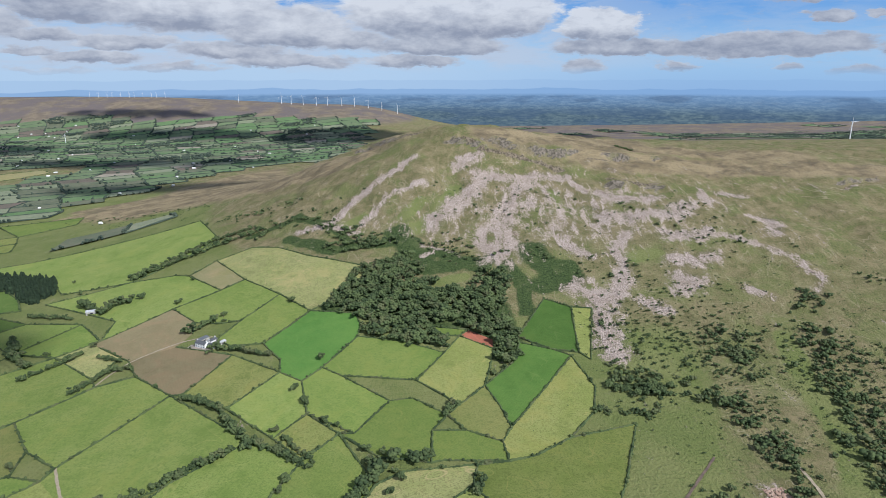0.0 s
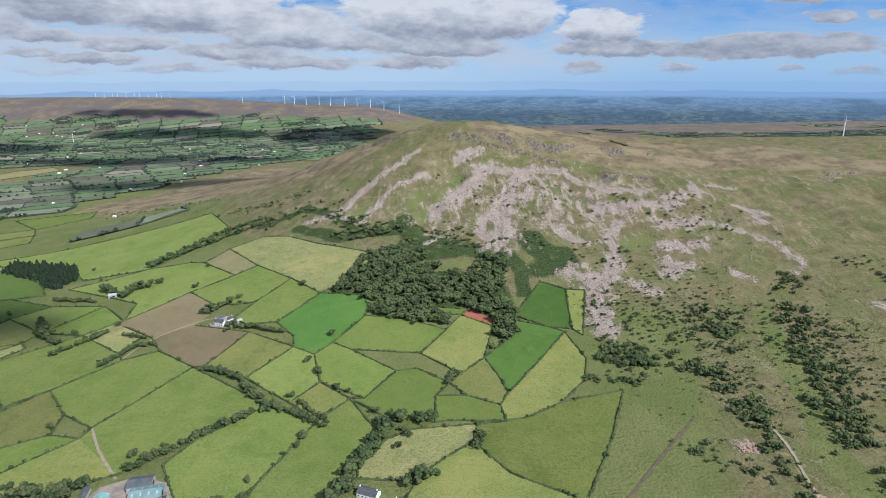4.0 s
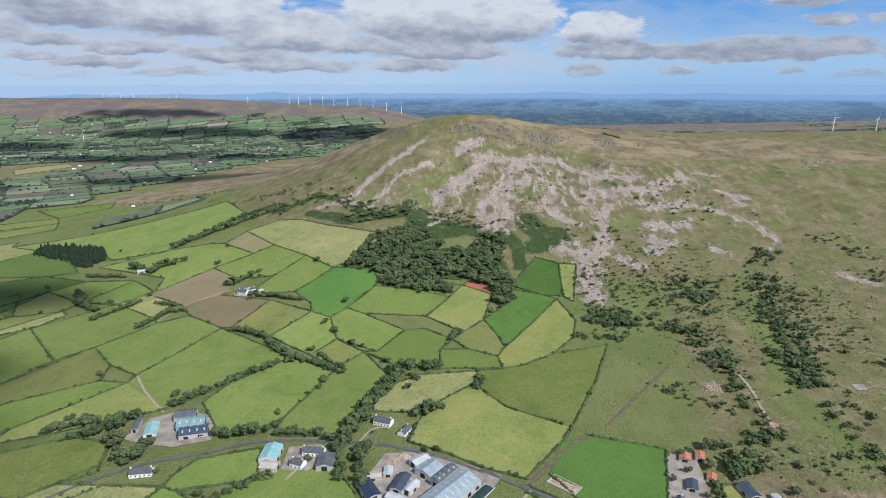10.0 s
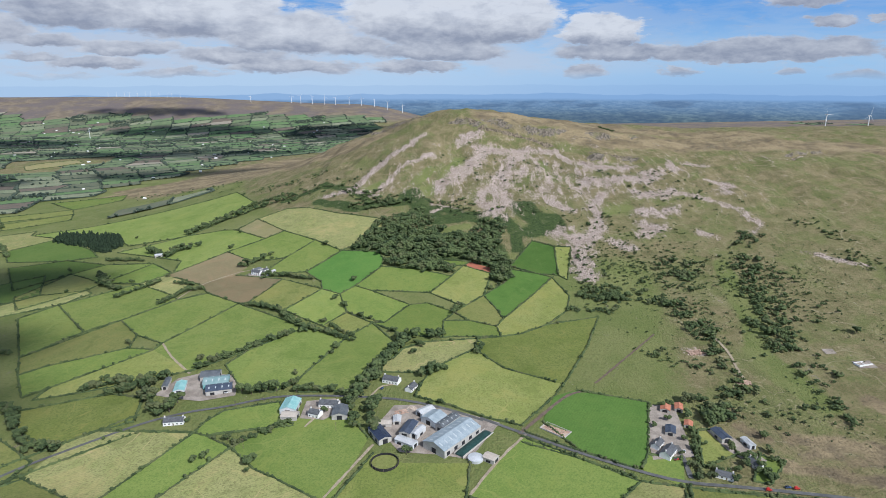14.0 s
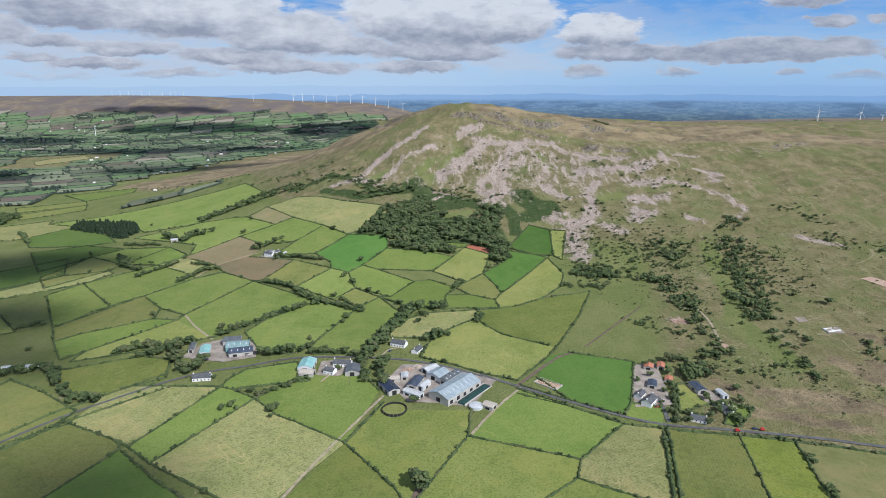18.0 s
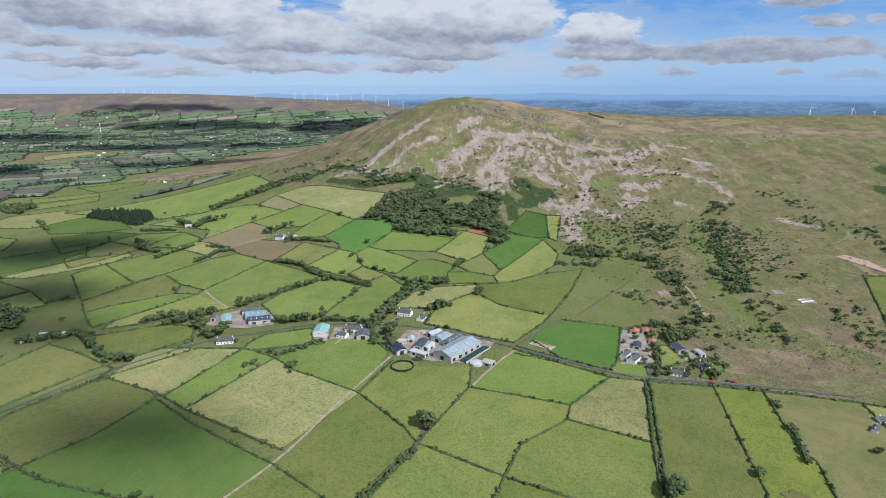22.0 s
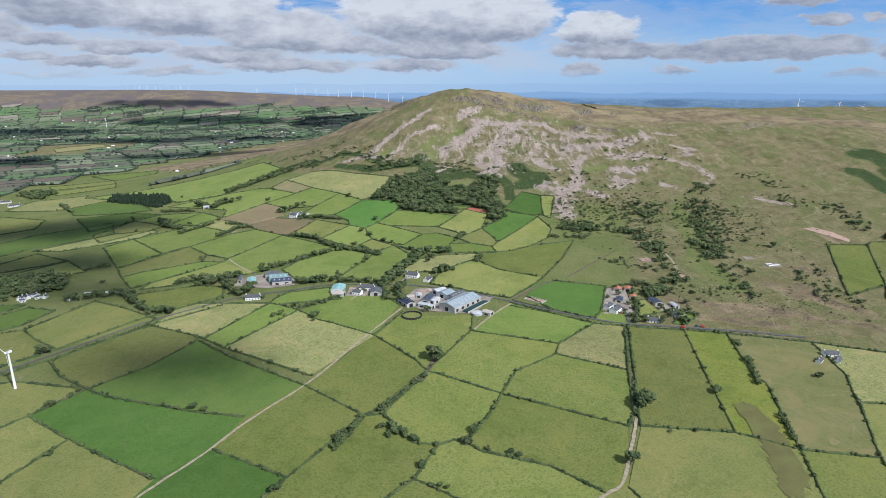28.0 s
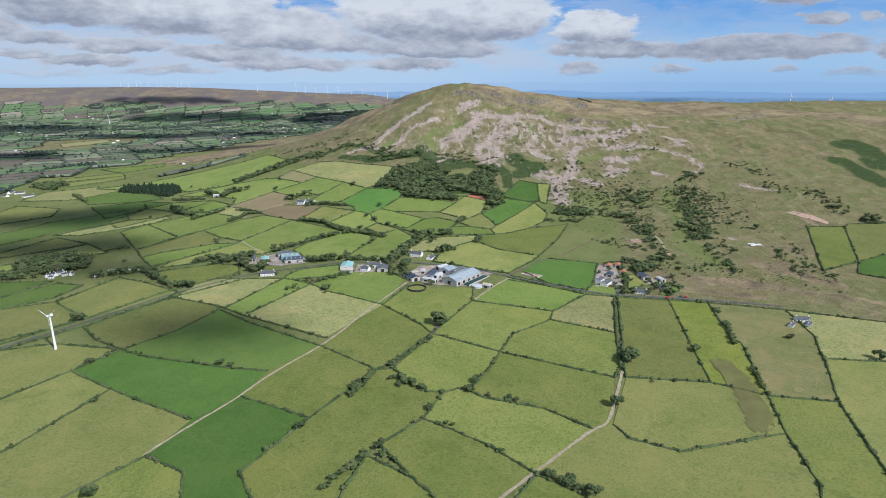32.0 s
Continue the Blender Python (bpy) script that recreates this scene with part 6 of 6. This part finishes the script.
shed("barn", "long shed with dark striped roof", (-223.5, 335.2), 15, 23.8, 14.9, 4.5, "block", "tin_navy")
shed("barn", "small shed with turquoise tin roof", (-263.4, 339.7), -76, 19.6, 10.0, 4.0, "tin_pale", "tin_teal")
shed("barn", "narrow dark roofed shed", (-280.7, 348.5), -78, 19.5, 5.2, 4.0, "block", "tin_dark")
house("cottage", "white roadside cottage with light roof", (-243.8, 280.5), 7, 17.0, 8.5, 3.5, "white", "slate")
house("farmhouse", "white two storey farmhouse on the upper farm", (-284.0, 663.0), -24, 15.0, 7.5, 5.2, "white", "slate")
house("cottage", "white gabled wing of the upper farmhouse", (-275.0, 671.0), 62, 10.5, 6.0, 4.2, "white", "slate")
house("cottage", "white farm outbuilding beside the farmhouse", (-270.5, 660.5), -24, 11.0, 6.0, 3.2, "white", "slate")
shed("barn", "dark roofed stone barn behind the upper farmhouse", (-289.0, 677.0), 64, 14.0, 7.5, 3.8, "block", "tin_dark")
shed("shed", "small grey shed at the edge of the farmyard", (-262.0, 668.0), 60, 8.0, 5.0, 2.8, "block", "tin_pale")
house("house", "large white house with dark slate roof", (171.9, 228.9), 51, 15.2, 8.6, 4.2, "white", "slate")
house("house", "white wing of a house with dark roof", (167.1, 240.1), 50, 11.8, 6.6, 3.4, "white", "slate")
shed("garage", "dark blue roofed garage in a gravel yard", (184.4, 259.6), 70, 11.8, 8.0, 3.2, "block", "tin_navy")
shed("outbuilding", "small red roofed outbuilding", (191.9, 294.1), 68, 10.2, 8.3, 3.0, "block", "tile_red")
shed("outbuilding", "small red roofed outbuilding", (204.4, 295.4), 71, 10.8, 6.9, 3.0, "block", "tile_red")
shed("outbuilding", "small red roofed garden shed", (203.4, 269.7), 66, 8.6, 6.8, 2.5, "block", "tile_red")
shed("stable", "long stable block with dark blue roof", (223.9, 252.7), -79, 16.2, 9.0, 4.0, "block", "tin_navy")
shed("shed", "narrow shed with white roof", (241.8, 242.7), -79, 12.3, 5.4, 3.5, "tin_pale", "tin_pale")
house("house", "white house with dark grey hipped roof", (234.6, 216.6), -64, 10.2, 7.5, 3.2, "white", "slate")
house("bungalow", "white roadside bungalow with dark roof", (205.2, 202.9), -24, 12.9, 7.4, 2.8, "white", "slate")
house("bungalow", "white modern bungalow with grey roof", (347.9, 127.4), -7, 13.5, 7.6, 2.8, "white", "slate")
house("garage", "white gabled garage beside the bungalow", (330.1, 114.9), 46, 9.4, 4.7, 2.6, "white", "slate")
house("bungalow", "white gabled wing of the bungalow", (347.5, 115.5), 50, 9.7, 5.4, 2.7, "white", "slate")
house("house", "small white house with dark roof among trees", (-538.2, 305.8), -90, 8.5, 5, 3.2, "white", "slate")
house("house", "small white house with dark roof among trees", (-532.6, 310.1), -43, 7.65, 5, 3.2, "white", "slate")
house("house", "small white house with dark roof among trees", (-529.3, 317.1), 4, 8.5, 6, 3.2, "white", "slate")
house("house", "small white house with dark roof among trees", (-518.8, 308.5), 51, 6.8, 4, 3.2, "white", "slate")
house("house", "small white house with dark roof among trees", (-510.6, 310.0), -82, 6.8, 4, 3.2, "white", "slate")
house("house", "small white house with dark roof among trees", (-474.2, 298.7), -35, 7.65, 4, 3.2, "white", "slate")
house("house", "small white house with dark roof among trees", (-530.2, 297.7), 12, 5.95, 4, 3.2, "white", "slate")
house("house", "small white house with dark roof among trees", (-1015.3, 993.3), 59, 25.5, 12, 3.2, "white", "slate")
house("house", "small white house with dark roof among trees", (-1099.8, 1056.3), -74, 30.6, 14, 3.2, "white", "slate")
house("house", "small white house with dark roof among trees", (-1078.3, 1004.5), -27, 17, 10, 3.2, "white", "slate")
house("house", "small white house with dark roof among trees", (-1069.4, 1043.0), 20, 22.1, 12, 3.2, "white", "slate")
caravan((-459.7, 316.5), 12)
caravan((-441.7, 316.9), 12)
caravan((-435.2, 316.2), 12)
caravan((-430.9, 318.2), 12)
shed("shed", "pale roofed shed among dark trees", (-489.0, 793.2), 20, 14, 9, 4, "block", "tin_pale")

# yards of concrete and hardcore


def yard(label, *corners):
    v, f = draped(list(corners), 0.42, 6.0)
    return tagged(new("yard", fast_mesh("yard", v, f, [M_yard])), label, "yard", "yards", "structure")


yard("pale concrete farmyard round the barns", (-68, 262), (-52, 302), (-30, 303), (12, 288), (42, 272), (14, 222), (-10, 228), (-42, 232), (-52, 248))
yard("pale concrete yard of the lower farm", (-285, 330), (-275, 362), (-250, 375), (-214, 362), (-205, 325), (-235, 316), (-262, 322))
yard("gravelled yard before a white house", (158, 222), (164, 262), (180, 302), (202, 302), (197, 262), (192, 226))
yard("gravelled drive between stable and house", (216, 264), (229, 264), (247, 222), (236, 210), (222, 235))
yard("rubble strewn yard behind a shed", (-134, 283), (-134, 312), (-108, 316), (-95, 300), (-112, 280))
yard("paved yard at the upper farm", (-306, 650), (-300, 668), (-276, 676), (-264, 664), (-276, 646))


def lathe(rings, sides, cap=True):
    """A body of revolution from (radius, height) rings."""
    a = np.arange(sides) * 2 * math.pi / sides
    v = np.concatenate([np.c_[np.cos(a) * r, np.sin(a) * r, np.full(sides, z)] for r, z in rings])
    f = [(k * sides + j, k * sides + (j + 1) % sides, (k + 1) * sides + (j + 1) % sides, (k + 1) * sides + j) for k in range(len(rings) - 1) for j in range(sides)]
    return v, np.array(f)


# round slurry store beside the track
store = put(tagged(new("slurry_store"), "round black walled slurry store grown with weeds", "slurry store"), -52.4, 218.3, 0)
part("wall", fast_mesh("wall", *lathe([(10.9, -0.5), (10.9, 2.3), (10.5, 2.3), (10.5, -0.5)], 40), [M_rubber], shade=False), store)
v, f = lathe([(10.5, 0.55), (6, 0.6), (0.2, 0.7)], 40)
part("weed_bed", fast_mesh("weed_bed", v, f, [PASTURE["olive"]]), store)
for k in range(20):
    a = k * math.pi / 10
    part("post", fast_mesh("post", *block(11.0 * math.cos(a) - 0.12, 11.0 * math.cos(a) + 0.12, 11.0 * math.sin(a) - 0.12, 11.0 * math.sin(a) + 0.12, -0.3, 2.7), [M_timber], shade=False), store)

# round covered tank by the cattle barn
tank = put(tagged(new("storage_tank"), "round pale grey covered tank beside the barn", "tank"), 18.6, 222.2, 0)
part("wall", fast_mesh("wall", *lathe([(6.1, -0.5), (6.1, 2.2)], 32), [M_pale]), tank)
part("cover", fast_mesh("cover", *lathe([(6.3, 2.2), (4.2, 2.9), (2.0, 3.3), (0.1, 3.4)], 32), [M_pale]), tank)

# sheeted silage clamp along the barn
clamp = put(tagged(new("silage_clamp"), "long silage heap under dark green sheet", "silage clamp"), 18.5, 243.0, 53)
arch = [(-4.2, 0.0), (-4.0, 1.1), (-3.0, 1.75), (-1.2, 2.1), (1.2, 2.1), (3.0, 1.75), (4.0, 1.1), (4.2, 0.0)]
sag_rng = np.random.default_rng(12)
rings = [(-21.5, 0.15), (-20.5, 0.8), (-18, 1.0), (-12, 0.96), (-6, 1.03), (0, 0.97), (6, 1.02), (12, 0.97), (18, 1.0), (20.5, 0.75), (21.5, 0.15)]
clamp_v = np.array([(x, y * (0.9 + 0.1 * k), z * k * sag_rng.uniform(0.94, 1.06)) for x, k in rings for y, z in arch])
clamp_f = np.array([(q * 8 + j, q * 8 + j + 1, q * 8 + 9 + j, q * 8 + 8 + j) for q in range(len(rings) - 1) for j in range(7)])
part("sheet", fast_mesh("sheet", clamp_v, clamp_f, [M_tarp]), clamp)
for side in (-1, 1):
    part("side_wall", fast_mesh("side_wall", *block(-22, 22, side * 4.4 - 0.2, side * 4.4 + 0.2, -0.5, 1.6), [WALLS["block"]], shade=False), clamp)


def heap(name, label, cat, place, turn, length, width, tall, mat, n):
    """A heap of loose lumps."""
    r = np.random.default_rng(int(abs(place[0]) * 3 + n))
    p = np.c_[r.uniform(-1, 1, (n, 2)) * (length / 2, width / 2), np.zeros(n)]
    p[:, 2] = tall * (1 - np.maximum(np.abs(p[:, 0]) * 2 / length, np.abs(p[:, 1]) * 2 / width) ** 2) * r.uniform(0.5, 1, n)
    v, f = clumps(p, r.uniform(0.5, 1.1, n), r, 0.7)
    return put(tagged(new(name, fast_mesh(name, v, f, [mat], shade=False)), label, cat), *place, turn)


# walled pit of pink rubble in the green field
M_sand = mottled("pale_grit", (0.38, 0.31, 0.25), (0.50, 0.42, 0.35), 0.3, 2.0, 0.95, 0.4)
pen = put(tagged(new("rubble_pen"), "low concrete walled pen in a green field", "pen"), 88, 261, -41)
part("bed", fast_mesh("bed", *block(-11.6, 11.6, -5.6, 5.6, -0.8, 0.35), [M_sand], shade=False), pen)
for x0, x1, y0, y1 in ((-12, 12, -6, -5.6), (-12, 12, 5.6, 6), (-12, -11.6, -5.6, 5.6), (11.6, 12, -5.6, 5.6)):
    part("wall", fast_mesh("wall", *block(x0, x1, y0, y1, -0.8, 1.1), [WALLS["block"]], shade=False), pen)
heap("rubble_heap", "pink broken blocks heaped in a concrete pen", "heap", (88, 261), -41, 21, 9.5, 1.0, M_redrock, 200)
heap("rubble_heap", "pinkish rubble strewn over the farmyard", "heap", (-45, 291), 20, 13, 7, 1.0, M_redrock, 90)
heap("rubble_heap", "pale rubble beside a farm shed", "heap", (-35, 297), -30, 9, 6, 1.2, M_sand, 70)
heap("spoil_heap", "heap of pinkish spoil on the slope", "heap", (262, 403), 10, 18, 12, 1.4, M_redrock, 180)
heap("spoil_heap", "pinkish scrape of spoil above the houses", "heap", (284, 341), 0, 14, 9, 1.0, M_redrock, 140)
rush_rng = np.random.default_rng(8)
rush_rim = rounded([(216, 39), (235, 44), (236, 1), (230, -30), (218, -67), (197, -74), (206, -40), (212, -15), (216, 39)], 3)[:-1]
rush_rim = [(x + rush_rng.normal(0, 1.3), y + rush_rng.normal(0, 2.2)) for x, y in rush_rim]
v, f = draped(rush_rim, 0.75)
tagged(new("rush_patch", fast_mesh("rush_patch", v, f, [M_rushes])), "patch of brown rushes in a pasture", "rushes", kind="structure")
for poly, mat, label in (([(525, 492), (536, 470), (556, 430), (562, 440), (556, 470), (540, 494)], M_redrock, "bare patch of reddish earth on the slope"),
                         ([(392, 390), (403, 390), (404, 400), (393, 401)], M_yard, "pale gravel patch in rough grass"), ([(408, 360), (426, 360), (426, 374), (408, 374)], M_yard, "pale concrete pad in rough grass")):
    v, f = draped(poly, 0.5, 5.0)
    tagged(new("bare_patch", fast_mesh("bare_patch", v, f, [mat])), label, "bare patch", kind="structure")
ruin = put(tagged(new("ruin"), "low pale walls of a roofless ruin", "ruin"), 416, 368, 12)
for x0, x1, y0, y1, z1 in ((-8, 8, -4, -3.5, 1.6), (-8, 8, 3.5, 4, 1.2), (-8, -7.5, -3.5, 3.5, 1.4), (7.5, 8, -3.5, 3.5, 1.0), (0, 0.5, -3.5, 3.5, 1.1)):
    part("wall", fast_mesh("wall", *block(x0, x1, y0, y1, -0.5, z1), [WALLS["white"]], shade=False), ruin)


def turbine(place, hub, blade, turn, spin, label, base=None):
    """A three-bladed wind turbine, standing."""
    x, y = place
    root = tagged(new("wind_turbine"), label, "wind turbine", "wind turbines")
    root.matrix_basis = pose(x, y, ground_z(x, y) if base is None else base, 0, 0, turn)
    k = hub / 34
    part("tower", fast_mesh("tower", *lathe([(1.25 * k, -2), (1.15 * k, 3), (0.62 * k, hub)], 16), [M_steel]), root)
    part("nacelle", fast_mesh("nacelle", *block(-0.9 * k, 0.9 * k, -1.6 * k, 2.8 * k, hub - 0.3 * k, hub + 1.4 * k), [M_steel], shade=False), root)
    v, f = lathe([(0.05, -1.2), (0.6, -0.9), (0.85, 0.0), (0.85, 0.4)], 12)
    v = v[:, [0, 2, 1]] * k + (0, -1.9 * k, hub + 0.5 * k)
    rotor = part("hub", fast_mesh("hub", v, f, [M_steel]), root)
    for n in range(3):
        a = radians(spin + 120 * n)
        out = np.array([math.sin(a), 0, math.cos(a)])
        chord = np.array([math.cos(a), 0.25, -math.sin(a)])
        c0 = np.array([0, -2.1 * k, hub + 0.5 * k])
        v = []
        for s, w in ((0.02, 0.35), (0.15, 0.75), (0.55, 0.5), (1.0, 0.16)):
            m = c0 + out * blade * s
            v += [m - chord * w * k * 0.5, m + np.array([0, 0.12 * k, 0]), m + chord * w * k * 0.5, m - np.array([0, 0.12 * k, 0])]
        f = [(q * 4 + j, q * 4 + (j + 1) % 4, q * 4 + 4 + (j + 1) % 4, q * 4 + 4 + j) for q in range(3) for j in range(4)]
        part("blade", fast_mesh("blade", np.array(v), np.array(f), [M_steel]), rotor)
    return root


turbine((-388.7, 74.9), 34, 12.5, -20, 55, "white wind turbine standing in a pasture")
turbine((1530, 2321), 66, 36, 25, -28, "white wind turbine on the brown moor")
turbine((1790, 2450), 66, 36, 25, 12, "white wind turbine on the brown moor")
turbine((2200, 2900), 70, 36, 25, 40, "white wind turbine beyond the moor edge")
turbine((-1993, 3246), 42, 20, 10, 0, "white wind turbine in the valley fields")
for k, x in enumerate((-1120, -1050, -965, -880, -800, -700, -615, -520, -425, -320)):
    turbine((x, 4330 - 12 * (k % 3)), 52, 25, 10 + k * 3, k * 37, "white wind turbine on the far ridge")
for k in range(11):
    turbine((-2480 + 52 * k + 9 * (k % 3), 4400), 30, 14, 15, k * 23, "small white wind turbine on the far ridge")
turbine((-1390, 4250), 40, 18, 10, 20, "white wind turbine on the far ridge")

# shelter belt on the plateau
stand("shelter_belt", "short dark belt of wind-bent trees on the moor", np.array([(350 + 3.0 * k, 1240 + (k % 3) * 2.0) for k in range(12)]), np.full(12, 5.0), np.random.default_rng(3), 30)


def car(place, turn, paint, label, van=False):
    root = put(tagged(new("car"), label, "car", "parked vehicles"), *place, turn)
    root.matrix_basis = root.matrix_basis @ Matrix.Translation((0, 0, 0.6))
    top = 2.2 if van else 1.45
    v = np.array([(-2.1, y, z) for y, z in ((-0.85, 0.3), (0.85, 0.3), (0.85, 0.85), (-0.85, 0.85))] + [(2.1, y, z) for y, z in ((-0.85, 0.3), (0.85, 0.3), (0.85, 0.75), (-0.85, 0.75))])
    part("body", fast_mesh("body", v, np.array([(0, 1, 2, 3), (4, 7, 6, 5), (0, 4, 5, 1), (1, 5, 6, 2), (2, 6, 7, 3), (3, 7, 4, 0)]), [paint], shade=False), root)
    v = np.array([(-1.9, -0.8, 0.8), (1.0, -0.8, 0.8), (1.0, 0.8, 0.8), (-1.9, 0.8, 0.8), (-1.5, -0.65, top), (0.3, -0.65, top), (0.3, 0.65, top), (-1.5, 0.65, top)])
    part("cabin", fast_mesh("cabin", v, CUBE_F, [M_glass if not van else paint], shade=False), root)
    for x in (-1.3, 1.3):
        for y in (-0.85, 0.85):
            w, f = lathe([(0.05, -0.1), (0.33, -0.1), (0.33, 0.1), (0.05, 0.1)], 12)
            part("wheel", fast_mesh("wheel", w[:, [0, 2, 1]] + (x, y, 0.33), f, [M_rubber]), root)
    return root


M_red = mottled("red_paint", (0.42, 0.03, 0.025), (0.5, 0.05, 0.04), 0.5, 2.0, 0.35, 0.0, spec=0.5)
M_bluepaint = mottled("blue_paint", (0.03, 0.07, 0.2), (0.05, 0.1, 0.26), 0.5, 2.0, 0.35, 0.0, spec=0.5)
car((246.8, 190.6), -2, M_bluepaint, "blue car parked by the road")
car((252.4, 189.2), -2, M_red, "red van parked by the road", True)
car((231, 187.5), -4, M_red, "red van stopped by a gate", True)
car((176, 222), 20, M_red, "red car parked before the white house")
car((186, 232), 70, M_steel, "white car parked in a gravel yard")
car((-215, 330), 30, M_steel, "white car in the lower farmyard")
car((-66, 332), 60, M_bluepaint, "blue car on a bungalow drive")


def pole(x, y, turn):
    root = put(tagged(new("utility_pole"), "wooden utility pole with crossarm in a field", "utility pole", "utility poles"), x, y, turn)
    part("shaft", fast_mesh("shaft", *lathe([(0.16, -0.5), (0.11, 9.0)], 8), [M_timber]), root)
    part("crossarm", fast_mesh("crossarm", *block(-0.9, 0.9, -0.07, 0.07, 8.3, 8.5), [M_timber], shade=False), root)
    for x0 in (-0.75, 0.0, 0.75):
        part("insulator", fast_mesh("insulator", *block(x0 - 0.06, x0 + 0.06, -0.06, 0.06, 8.5, 8.75), [M_dark], shade=False), root)


for x, y, turn in ((-188, -120, 20), (-205, -52, 25), (-246, -22, 25), (55, -112, 40), (-20, -150, 40), (-98, 262, 15), (-170, 240, 10), (-196, 300, 10)):
    pole(x, y, turn)
